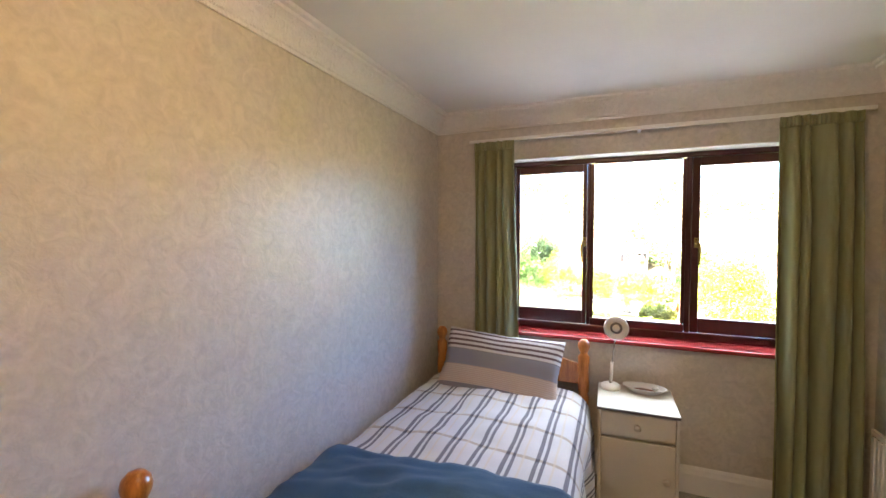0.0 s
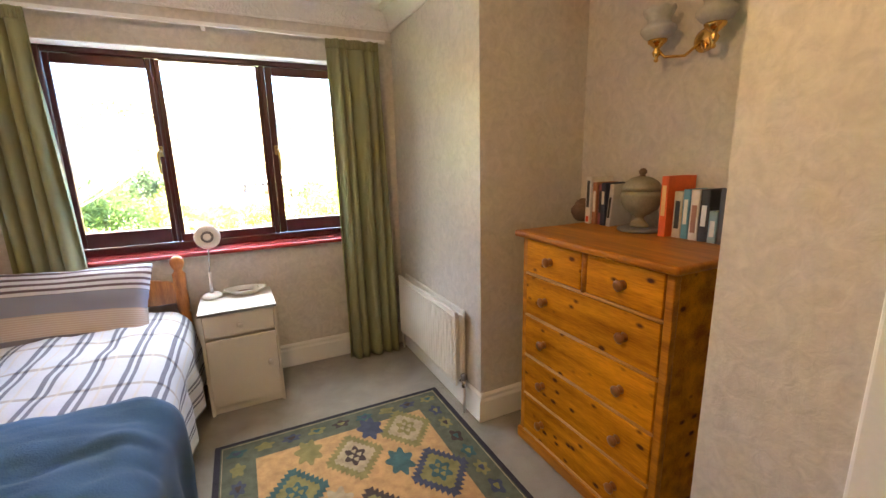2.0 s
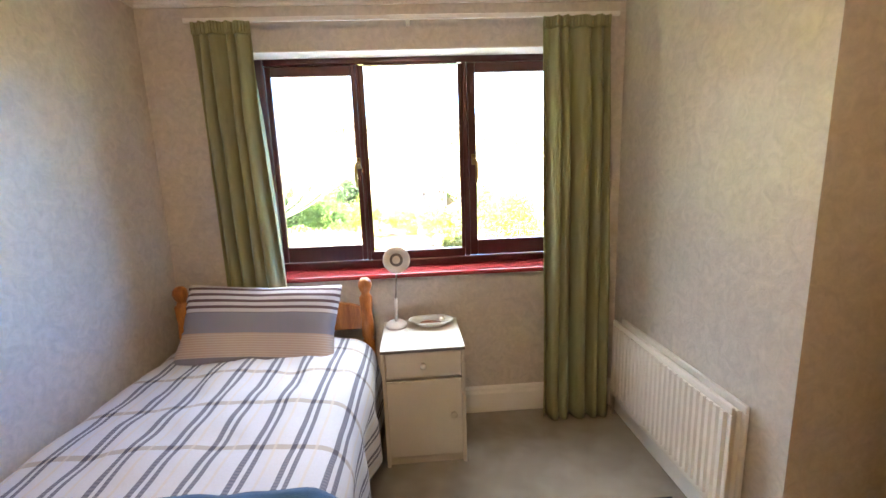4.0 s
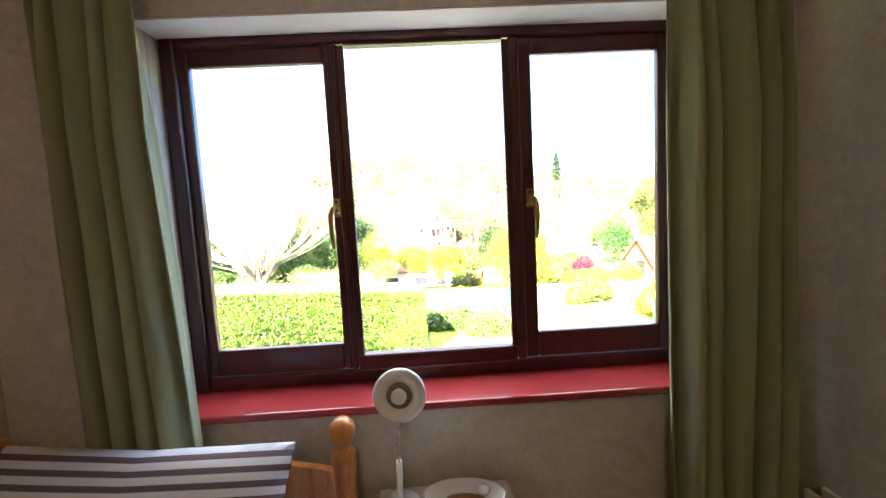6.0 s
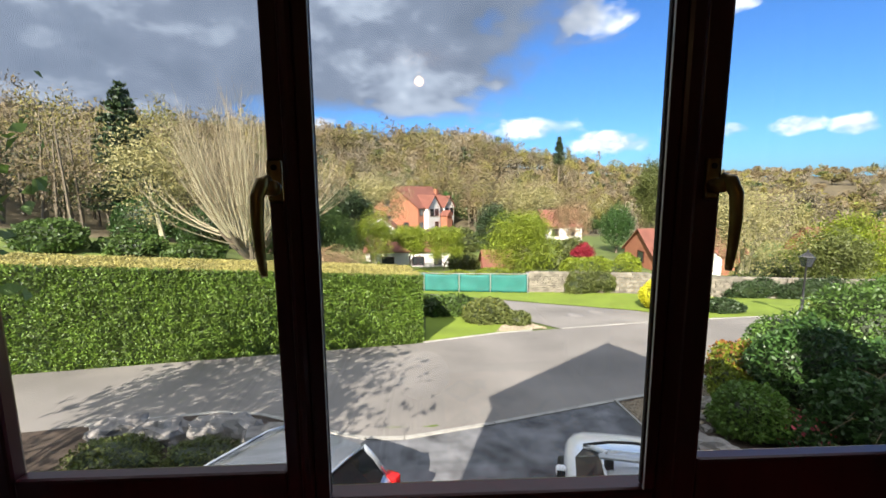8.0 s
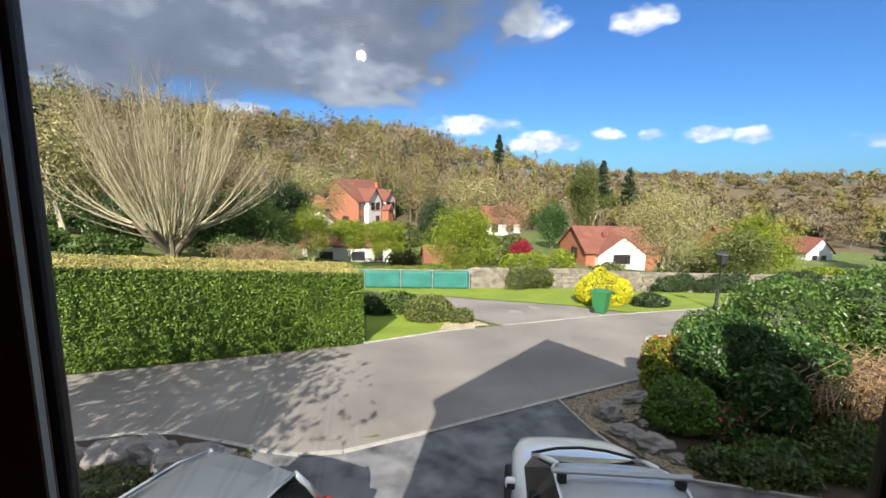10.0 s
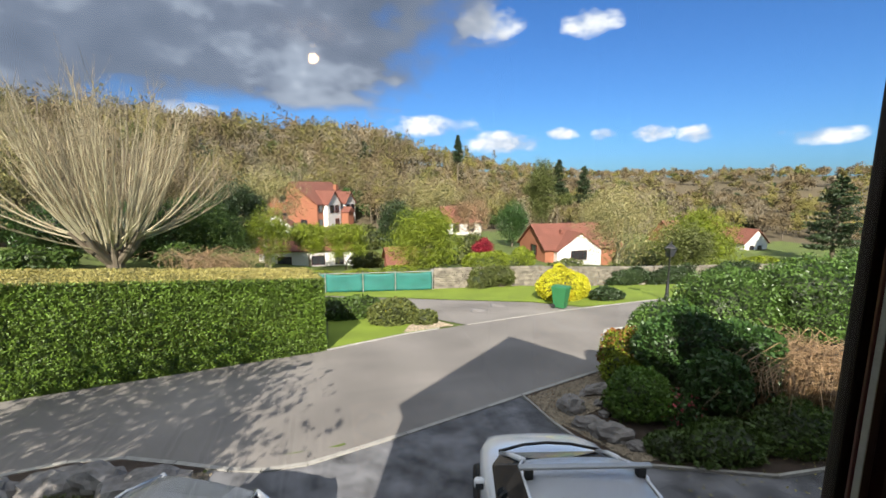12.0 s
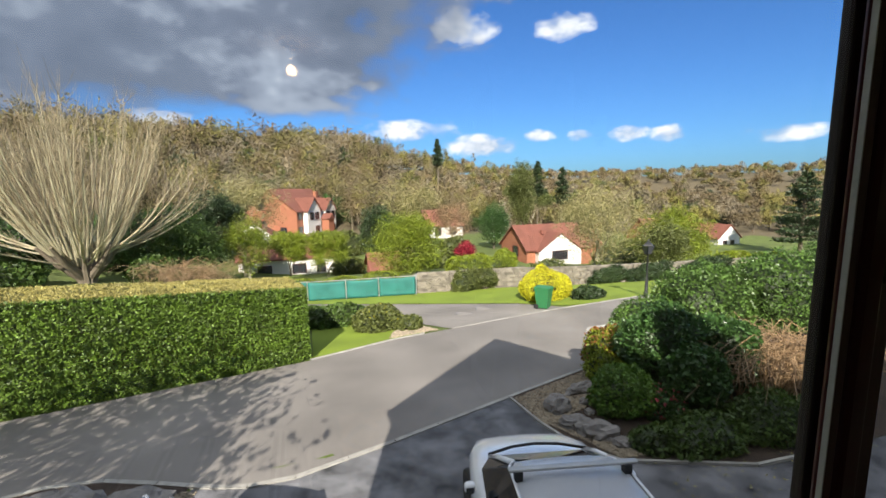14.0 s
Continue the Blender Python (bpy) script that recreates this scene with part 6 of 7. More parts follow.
def bungalow():
    h = thing("bungalow", "orange brick bungalow with white gabled bay", "house", (0, 0, 0))
    zb, ze, zr = -8.6, -6.0, -3.35
    house_body(h, 27.0, 38.0, 45.0, 52.0, zb, ze, zr, "x", M["brick"])
    gable_roof(h, 27.0, 38.0, 45.0, 52.0, ze, zr, "x", 0.3)
    house_body(h, 28.2, 34.4, 44.2, 48.0, zb, -6.3, -4.15, "y", M["whitewall"], "front_gable")
    gable_roof(h, 28.2, 34.4, 44.2, 48.6, -6.3, -4.15, "y", 0.12, 0.12, "gable_roof")
    window_on(h, 31.2, -7.35, 2.1, 1.05, 44.2, n=4)
    w_ = part("window", boxes((26.94, 26.99, 47.2, 48.5, -7.1, -5.9)), M["darkpane"], h)
    part("frame", boxes((26.9, 26.98, 47.1, 47.2, -7.16, -5.84), (26.9, 26.98, 48.5, 48.6, -7.16, -5.84), (26.9, 26.98, 47.2, 48.5, -5.9, -5.84), (26.9, 26.98, 47.2, 48.5, -7.16, -7.1)), M["frame"], w_)
    part("roof_vent", boxes((30.0, 30.4, 46.6, 47.0, -4.4, -3.85), bevel=0.05), M["redtile"], h)


bungalow()


def plain_house(name, label, x0, x1, y0, y1, zb, ze, zr, along, wall, wins=()):
    h = thing(name, label, "house")
    house_body(h, x0, x1, y0, y1, zb, ze, zr, along, M[wall])
    gable_roof(h, x0, x1, y0, y1, ze, zr, along, 0.3)
    for x, z, w, hh in wins:
        window_on(h, x, z, w, hh, y0)
    return h


plain_house("cottage", "cottage with brown tiled roof among the trees", 23.0, 30.0, 75, 82, -8.0, -5.2, -2.4, "x", "whitewall", ((25.0, -7.0, 1.2, 1.3), (28.0, -7.0, 1.2, 1.3)))
plain_house("cottage", "far white cottage with red-brown roof on the slope", 78.2, 84.0, 60, 70, -13.5, -9.0, -6.5, "y", "whitewall", ((80.0, -10.9, 0.9, 1.3), (82.0, -10.9, 0.9, 1.3)))
plain_house("cottage", "long red-brown roof behind the far cottage", 72.0, 86.0, 70.2, 78, -13, -9.4, -5.8, "x", "brick")
plain_house("garage", "white garage with a dark tiled roof below the brick house", -9.5, -4.6, 74, 80, -8.5, -5.0, -3.2, "y", "whitewall")
plain_house("garage_block", "long low white garage building with brown roof", -6.2, 4.2, 50, 56, -8.6, -5.85, -4.3, "x", "whitewall", ((-3.5, -7.6, 1.4, 1.0), (0.2, -7.6, 1.4, 1.0), (2.6, -7.6, 0.9, 1.1)))
plain_house("shed", "small reddish tiled outbuilding behind the fence", 7.5, 10.5, 43, 47, -7.6, -6.6, -5.2, "x", "brick")
# pale low wall beyond the hedge
for k, (a, b) in enumerate((((-24.0, 21.5), (-6.0, 23.0)),)):
    bm = bmesh.new()
    za, zb = -2.45, -3.35
    vs = [bm.verts.new(p) for p in ((a[0], a[1], za - 1.5), (b[0], b[1], zb - 1.5), (b[0], b[1] + 0.5, zb - 1.5), (a[0], a[1] + 0.5, za - 1.5), (a[0], a[1], za), (b[0], b[1], zb), (b[0], b[1] + 0.5, zb), (a[0], a[1] + 0.5, za))]
    for f in ((3, 2, 1, 0), (4, 5, 6, 7), (0, 1, 5, 4), (1, 2, 6, 5), (2, 3, 7, 6), (3, 0, 4, 7)):
        bm.faces.new([vs[j] for j in f])
    structure("boundary_wall", bm, M["kerb"], "low pale boundary wall beyond the hedge", "wall")


# ---- trees ----
def grow(bm, rng, p, d, length, radius, depth, spread, tips, up=0.15, seg=5):
    """A limb that forks into thinner limbs; tips collects where twigs end."""
    pts, rs = [Vector(p)], [radius]
    n = 3
    q, dd = Vector(p), Vector(d).normalized()
    for i in range(n):
        dd = (dd + Vector((rng.gauss(0, 0.10), rng.gauss(0, 0.10), rng.gauss(0, 0.07) + up * 0.3))).normalized()
        q = q + dd * length / n
        pts.append(q.copy())
        rs.append(radius * (1 - 0.45 * (i + 1) / n))
    tube(bm, pts, rs, seg if depth > 1 else 3, False)
    if depth == 0:
        tips.append(q)
        return
    k = rng.choice((2, 3, 3))
    for i in range(k):
        base = pts[-1] if i < 2 else pts[-2]
        nd = (dd + Vector((rng.gauss(0, spread), rng.gauss(0, spread), rng.gauss(0, spread * 0.6) + up))).normalized()
        grow(bm, rng, base, nd, length * rng.uniform(0.6, 0.82), rs[-1] * 0.8, depth - 1, spread, tips, up, seg)


def tree(name, label, x, y, height, crown, lf="", n=0, size=0.2, seed=1, bark="bark", depth=5, spread=0.45, trunk=0.28, squash=1.0, z0=None, trunk_r=None, crown_at=0.62, rough=0.3):
    t = thing(name, label, "tree")
    rng, nr = random.Random(seed), np.random.default_rng(seed)
    g = ground_z(x, y)
    z = g if z0 is None else z0
    bm, tips = bmesh.new(), []
    if z > g:
        tube(bm, [(x, y, g - 0.2), (x, y, z - 0.15)], [(trunk_r or height * 0.025) * 1.15, trunk_r or height * 0.025], 6)
    grow(bm, rng, (x, y, z - 0.2), (rng.gauss(0, 0.05), rng.gauss(0, 0.05), 1), height * trunk, trunk_r or height * 0.025, depth, spread, tips, 0.12)
    part("trunk", bm, M[bark], t, "forking trunk and limbs")
    if n:
        parts_ = [lump_points(n // 2, (x, y, z + height * crown_at), (crown, crown, height * (1 - crown_at) * squash), nr, inner=0.35, rough=rough, freq=2.2)]
        if tips:
            tp = np.array([tuple(q) for q in tips])
            parts_.append(tp[nr.integers(0, len(tp), n // 2)] + nr.normal(scale=crown * 0.14, size=(n // 2, 3)))
        v, f = leaf_quads(np.vstack(parts_), size, nr, 1.7)
        tagged(soup("crown", v, f, LEAF[lf], t, "leafy crown"), kind="stuff")
    return t


def coppiced(x, y, z, height, n, seed, label):
    """Many straight pale shoots fanning out of an old stool."""
    t = thing("coppiced_tree", label, "tree")
    rng = random.Random(seed)
    bm = bmesh.new()
    for i in range(16):
        a = i * 0.7 + 0.3 * rng.random()
        c, s, o = math.cos(a), math.sin(a), rng.uniform(0.7, 2.2)
        tube(bm, [(x + 0.15 * c, y + 0.15 * s, z - 0.5), (x + 0.3 * c, y + 0.3 * s, z + 0.2), (x + o * 0.6 * c, y + o * 0.6 * s, z + 0.6 + 0.25 * o), (x + o * c, y + o * s, z + 0.8 + 0.7 * o)], [0.32, 0.24, 0.15, 0.09], 8)
    part("stool", bm, M["bark"], t)
    bm, bt = bmesh.new(), bmesh.new()
    for i in range(n):
        a, r = rng.uniform(0, 6.28), math.sqrt(rng.random())
        lean = 0.95 * r ** 1.4
        l = height * rng.uniform(0.78, 1.08) * (1 - 0.26 * r ** 2)
        if i % 4 == 0:
            lean, l = rng.uniform(2.0, 5.0), height * rng.uniform(0.55, 0.75)
        p = Vector((x + 1.7 * math.cos(a) * r, y + 1.7 * math.sin(a) * r, z + 0.7 + 1.2 * r))
        d = Vector((math.cos(a) * lean, math.sin(a) * lean, 1)).normalized()
        pts, q = [p], p
        for k in range(6):
            d = (d + Vector((-math.cos(a) * 0.03 * r, -math.sin(a) * 0.03 * r, 0.10 * r + 0.02)) + Vector((rng.gauss(0, 0.05), rng.gauss(0, 0.05), 0))).normalized()
            q = q + d * l / 6
            pts.append(q)
            if k > 0:
                for j in range(6):
                    b = q - d * rng.random() * l / 6
                    dd = (d + Vector((rng.gauss(0, 0.35), rng.gauss(0, 0.35), 0.12))).normalized()
                    tl = l * rng.uniform(0.10, 0.22)
                    mid = b + dd * tl * 0.5
                    tube(bt, [b, mid, mid + (dd + Vector((rng.gauss(0, 0.2), rng.gauss(0, 0.2), 0.2))).normalized() * tl * 0.6], [0.013, 0.010, 0.005], 3, False)
        tube(bm, pts, [0.060, 0.054, 0.046, 0.037, 0.027, 0.017, 0.008], 5, False)
    tagged(part("shoots", bm, M["pale_bark"], t, "pale upright shoots"), kind="stuff")
    tagged(part("twigs", bt, M["twig"], t, "fine side twigs"), kind="stuff")


M["twig"] = mat("brown_twig", (0.36, 0.29, 0.18), 0.9, var=0.3, scale=2, bump=0, island=0.25)
coppiced(-11.5, 30.0, -3.4, 9.6, 120, 3, "large coppiced tree with many pale bare shoots")
tree("bare_tree", "bare brown tree before the far cottage", 22.8, 60, 6.6, 3.2, "brown", 9000, 0.08, 47, "pale_bark", depth=6, crown_at=0.55, z0=-6.8)
tree("spring_tree", "broad lime-green spring tree beyond the fence", 9.4, 35, 6.2, 3.3, "lime", 26000, 0.07, 21, depth=5, crown_at=0.5, z0=-6.4)
tree("evergreen_tree", "dark evergreen tree beside the lime-green one", 9.2, 48, 6.4, 2.3, "conifer", 15000, 0.11, 22, depth=4, crown_at=0.5, z0=-6.2)
tree("yew_tree", "rounded dark green yew tree", 29.6, 60, 6.6, 2.5, "laurel", 16000, 0.1, 23, depth=3, crown_at=0.5, z0=-7.2)
tree("ivy_clad_tree", "tall ivy-clad tree on the wooded slope", 40.0, 70, 12.5, 2.6, "olive", 20000, 0.13, 24, depth=4, crown_at=0.5, z0=-5.5)
tree("red_maple", "small crimson-leaved tree in a garden", 18.9, 45, 2.6, 1.2, "red", 6000, 0.07, 25, depth=3, crown_at=0.55, z0=-7.0)
tree("bare_tree", "bare branching tree with pale buds by the wall", 25.0, 29.5, 8.6, 3.9, "bud", 9000, 0.07, 26, "pale_bark", depth=7, spread=0.42, trunk_r=0.3, crown_at=0.55, z0=-6.3)
tree("bare_tree", "smaller bare tree beside the bungalow", 29.0, 34.0, 6.6, 2.8, "bud", 5200, 0.07, 27, "pale_bark", depth=6, trunk_r=0.22, crown_at=0.55, z0=-6.3)
tree("magnolia_tree", "yellow-green leafy tree beyond the wall", 35.8, 32, 6.2, 4.2, "lime", 18000, 0.085, 28, depth=5, crown_at=0.5, z0=-7.0)
tree("garden_tree", "green leafy tree near the stone wall", 31.5, 29, 4.8, 2.6, "olive", 12000, 0.08, 29, depth=4, crown_at=0.5, z0=-6.2)
tree("young_tree", "slender yellow-green young tree by the garages", -3.4, 37, 5.6, 1.8, "lime", 10000, 0.06, 32, "pale_bark", depth=5, crown_at=0.55, z0=-5.6)
tree("young_tree", "leafy green tree behind the hedge", -6.6, 34, 5.0, 1.9, "mixed", 13000, 0.07, 33, depth=4, crown_at=0.5, z0=-4.6)
tree("spring_tree", "row of lime-green bushes before the garages", -0.5, 42, 4.7, 2.1, "lime", 13000, 0.07, 34, depth=4, crown_at=0.76, squash=0.9, z0=-6.6)
tree("spring_tree", "lime-green bushes before the garages", 3.0, 41, 4.7, 2.1, "lime", 13000, 0.07, 35, depth=4, crown_at=0.76, squash=0.9, z0=-6.6)
tree("shade_tree", "leafy tree beside the house that shades the lane", -5.2, 0.9, 7.6, 3.3, "mixed", 5600, 0.095, 36, depth=5, crown_at=0.74, z0=-2.7, spread=0.5, squash=0.95)
# added out of view only to cast the solid part of the shadow
tree("shade_tree", "unseen evergreen added to cast the solid shadow on the lane", -3.7, 0.4, 5.9, 0.95, "conifer", 3800, 0.10, 37, depth=3, crown_at=0.72, z0=-2.7, spread=0.3)
bush("ivy_shrub", "green shrub against the stone wall", [(9.8, 21.6, 0.5, 1.0, 0.5, 0.7), (10.9, 21.5, 0.7, 0.8, 0.4, 0.55)], 10000, 0.05, "olive", seed=41, rough=0.55)
# thin dark leaf mats: ivy and the wall's shade in one colour
bush("wall_shade_shrub", "flat dark foliage for the ivy and shade on the wall", [(18.6, 20.35, 0.5, 1.5, 0.22, 0.6), (21.5, 20.15, 0.55, 1.9, 0.25, 0.62), (26.0, 19.9, 0.6, 2.2, 0.3, 0.7)], 15000, 0.055, "conifer", seed=42, rough=0.5)
bush("bright_hedge", "bright green clipped hedge on the far slope", [(52.5, 38, 1.0, 4.2, 1.2, 1.2), (59, 38, 1.0, 4.2, 1.2, 1.2)], 9000, 0.16, "lime", seed=43, rough=0.05)
bush("hedgerow_shrub", "mixed green and tawny shrubs behind the hedge", [(-8.4, 31, 0.8, 1.5, 1.0, 1.1), (-5.6, 30, 0.6, 1.2, 0.8, 0.9), (-14.5, 28, 0.5, 2.2, 1.0, 0.8), (-18.5, 28, 0.5, 2.4, 1.0, 0.9), (-23, 27, 0.8, 2.6, 1.2, 1.3)], 12000, 0.12, "mixed", seed=44)
bush("garden_shrub", "yellow-green shrubs of the bungalow garden", [(20.5, 38, 0.8, 1.3, 1.0, 1.0), (16.5, 36, 0.6, 1.6, 1.0, 0.9), (14.0, 34, 0.6, 1.4, 1.0, 0.8), (22.3, 42, 0.8, 1.2, 1.0, 1.1)], 9000, 0.12, "lime", seed=45)
bush("garden_shrub", "olive shrubs between the gardens", [(13.5, 42, 0.9, 2.0, 1.0, 1.2), (20.0, 52, 1.2, 2.2, 1.2, 1.5), (5.5, 47, 0.9, 2.0, 1.0, 1.2), (16.0, 58, 1.5, 3.0, 1.5, 2.0), (36.0, 56, 1.5, 3, 1.5, 2.4), (6.5, 62, 1.5, 3.0, 1.5, 2.2)], 12000, 0.17, "olive", seed=46)


# ---- the wooded hills ----
def forest(name, label, lf, count, cards, seed, keep, tall=(7.5, 13.5), wide=(2.4, 4.4), outward=0.8, aspect=2.7):
    """Woodland: each crown is several uneven domes bristling with outward twigs or leaves, on a forked trunk."""
    rng = np.random.default_rng(seed)
    V, T = [], []
    made = 0
    while made < count:
        a0 = rng.uniform(-62, 82)
        lo_ = 46 if a0 < -12 else 80 + 45 * smooth01(a0, 8, 42)
        az, r = math.radians(a0), rng.uniform(lo_, 172 + 245 * smooth01(a0, 0, 40))
        if not keep(a0, r, rng):
            continue
        made += 1
        x, y = r * math.sin(az), r * math.cos(az)
        z = ground_z(x, y)
        h, w = rng.uniform(*tall) * (1 - 0.38 * smooth01(a0, 14, 34)), rng.uniform(*wide)
        near = r < 200
        domes = 7 if near else 4
        c = rng.normal(size=(domes, 3)) * np.array([0.48, 0.48, 0.42])
        c[:, 2] = np.abs(c[:, 2]) - 0.25
        c[0] = (0, 0, -0.1)
        rad = rng.uniform(0.42, 0.62, domes)
        scale = np.array([w, w, h * 0.46])
        at = np.array([x, y, z + h * 0.47])
        size = 0.00185 * min(r, 250)
        k = max(8, int(cards * (1.6 if r < 110 else 1.0 if near else 0.4) / domes))
        for q, rr in zip(c, rad):
            d = rng.normal(size=(k, 3))
            d[:, 2] += 0.3
            d /= np.linalg.norm(d, axis=1)[:, None]
            p = (q + d * rr * rng.uniform(0.25, 1.12, (k, 1)) ** 0.7) * scale + at
            e = d * outward + rng.normal(size=(k, 3)) * 0.55
            e /= np.linalg.norm(e, axis=1)[:, None]
            g = np.cross(e, rng.normal(size=(k, 3)))
            g /= np.linalg.norm(g, axis=1)[:, None]
            s = size * rng.uniform(0.7, 2.0, k)[:, None]
            V.append(np.stack([p - e * s, p - g * s / aspect, p + e * s * 1.3, p + g * s / aspect], 1).reshape(-1, 3))
        if r < 150:
            T.append((x, y, z, h))
    m_ = LEAF[lf] if isinstance(lf, str) else lf
    w_ = thing(name, label, "woodland", kind="stuff")
    v = np.vstack(V)
    soup("crowns", v, np.arange(len(v)).reshape(-1, 4), m_, w_)
    bm = bmesh.new()
    for x, y, z, h in T:
        lx, ly = rng.normal(scale=0.6, size=2)
        tube(bm, [(x, y, z - 0.5), (x + lx * 0.5, y + ly * 0.5, z + h * 0.4), (x + lx, y + ly, z + h * 0.8)], [0.16, 0.11, 0.04], 4, False)
    if T:
        part("trunks", bm, M["bark"], w_)


def hills(az, r, rng):
    """Where the woods stand: all over the hills, denser near the ridge, leaving the gardens clear."""
    near = 72 + 50 * smooth01(az, 8, 42)
    if az < -12:
        near = 40
    if -9 < az < 6 and r < 104:
        return False
    return rng.random() < (1 if r > 75 or az < -12 else 0.6)


def twigs(name, c, tint):
    return mat(name, c, 0.9, var=0.36, scale=0.10, bump=0, tint=tint, island=0.10, trans=0.08, fine=0.9)


def wood_edge(a, r, g):
    """The dark understorey at the foot of the wood behind the brick house."""
    return -14 < a < 24 and 98 < r < 122


def evergreens(a, r, g):
    return hills(a, r, g) and r < 260


M["bare1"] = twigs("bare_twigs", (0.115, 0.086, 0.045), (0.205, 0.155, 0.08))
M["bare2"] = twigs("budding_twigs", (0.12, 0.108, 0.03), (0.215, 0.19, 0.052))
M["bare3"] = twigs("grey_bare_twigs", (0.145, 0.122, 0.082), (0.25, 0.21, 0.14))
forest("woodland", "bare brown spring woodland on the hills", M["bare1"], 900, 370, 51, hills)
forest("woodland", "budding olive woodland on the hills", M["bare2"], 620, 370, 52, hills)
forest("woodland", "pale grey bare woodland on the hills", M["bare3"], 380, 370, 55, hills, tall=(8, 14))
forest("woodland", "dark evergreen trees in the woods", "conifer", 130, 420, 53, evergreens, (6, 10), (1.8, 3.2), 0.4, 2.0)
forest("woodland", "dark evergreen understorey at the wood edge", "laurel", 70, 420, 56, wood_edge, (4, 6.5), (2.0, 3.4), 0.3, 1.8)
forest("woodland", "fresh green trees in the woods", "olive", 120, 380, 54, hills, (7, 11), (2.2, 3.8), 0.4, 1.8)

# tall pale bare trees standing out against the wood
for i, (a_, r_, h_) in enumerate(((-11, 96, 12), (-8.5, 99, 10.5), (-6.5, 102, 12.5), (-3.0, 104, 12), (1.5, 106, 11), (4.5, 103, 12.5), (8.0, 104, 11), (11.0, 100, 12), (14.5, 98, 10), (19, 104, 11.5), (23, 108, 12), (31, 118, 12), (-16, 52, 10.5), (-14, 60, 11))):
    x_, y_ = r_ * math.sin(radians(a_)), r_ * math.cos(radians(a_))
    tree("bare_tree", "tall pale bare tree at the wood edge", x_, y_, h_, 3.0, "bud", 500, 0.10, 70 + i, "pale_bark", depth=5, spread=0.40, crown_at=0.6, trunk_r=0.2)


def layered_conifer(x, y, z0, height, reach, seed, label):
    """An evergreen with tiers of level boughs, longest low down, each fringed with needles."""
    t = thing("conifer_tree", label, "tree")
    rng, nr = random.Random(seed), np.random.default_rng(seed)
    bm = tube(bmesh.new(), [(x, y, min(z0, ground_z(x, y)) - 0.3), (x, y, z0 + height * 0.5), (x + 0.1, y, z0 + height)], [0.35, 0.2, 0.03], 8)
    pts = []
    for i in range(150):
        f = 0.08 + 0.9 * rng.random() ** 0.9
        a, l = rng.uniform(0, 6.28), reach * (1 - f) ** 0.75 * rng.uniform(0.6, 1.12) + 0.3
        p0 = Vector((x, y, z0 + height * f))
        p1 = p0 + Vector((math.cos(a) * l * 0.6, math.sin(a) * l * 0.6, 0.05 * l))
        p2 = p0 + Vector((math.cos(a) * l, math.sin(a) * l, rng.uniform(0.0, 0.25) * l))
        tube(bm, [p0, p1, p2], [0.06, 0.04, 0.015], 4, False)
        k = int(60 * l / reach) + 20
        u = nr.uniform(0.2, 1, k)[:, None]
        side = np.array([-math.sin(a), math.cos(a), 0]) * nr.normal(scale=0.16 * l, size=(k, 1)) * (1.2 - u)
        pts.append(np.array(p0) * (1 - u) + np.array(p2) * u + side + nr.normal(scale=0.08, size=(k, 3)))
    part("trunk", bm, M["bark"], t, "straight trunk with level boughs")
    v, f = leaf_quads(np.vstack(pts), 0.22, nr, 2.2, 0.2)
    tagged(soup("crown", v, f, LEAF["conifer"], t, "dark needled boughs"), kind="stuff")


layered_conifer(77, 45, -9.5, 13.0, 5.2, 30, "dark spreading conifer at the far garden")
layered_conifer(-26.5, 40, -1.5, 13.0, 3.6, 31, "dark conifer standing above the wood")
layered_conifer(64, 104, -4.0, 13.0, 3.2, 81, "dark pointed conifer in the valley wood")
layered_conifer(72, 104, -4.5, 12.0, 3.0, 82, "dark pointed conifer in the valley wood")
layered_conifer(46, 140, 9.0, 10.0, 2.2, 83, "dark pointed conifer on the ridge")
bush("garden_shrub", "mixed spring shrubs between the fence and the garages", [(-3.0, 29, 0.2, 1.6, 0.8, 0.42), (0.2, 30, 0.2, 1.8, 0.8, 0.5), (3.4, 29.5, 0.2, 1.6, 0.8, 0.45), (6.2, 30, 0.25, 1.5, 0.8, 0.5), (12.5, 28, 0.6, 1.8, 0.9, 0.9), (15.5, 30, 0.6, 1.8, 0.9, 0.9)], 22000, 0.06, "lime", seed=91)
bush("garden_shrub", "olive shrubs below the bungalow wall", [(18.5, 27, 0.6, 1.6, 0.8, 0.9), (21.5, 25, 0.5, 1.5, 0.8, 0.9), (32, 36, 1.0, 2.4, 1.2, 1.6), (38, 40, 1.2, 3.0, 1.4, 2.0), (44, 44, 1.4, 3.2, 1.6, 2.2), (56, 52, 1.6, 4.2, 2.0, 2.4), (66, 56, 1.6, 4.6, 2.0, 2.4)], 26000, 0.10, "olive", seed=92)
bush("hedgerow_shrub", "dark evergreen shrubs behind the coppiced tree", [(-9.0, 36, 2.2, 2.8, 1.6, 3.2), (-13.5, 38, 1.8, 2.8, 1.6, 2.6), (-18.5, 38, 1.6, 3.0, 1.6, 2.2), (-24.0, 38, 1.6, 3.2, 1.6, 2.4)], 24000, 0.10, "laurel", seed=93)


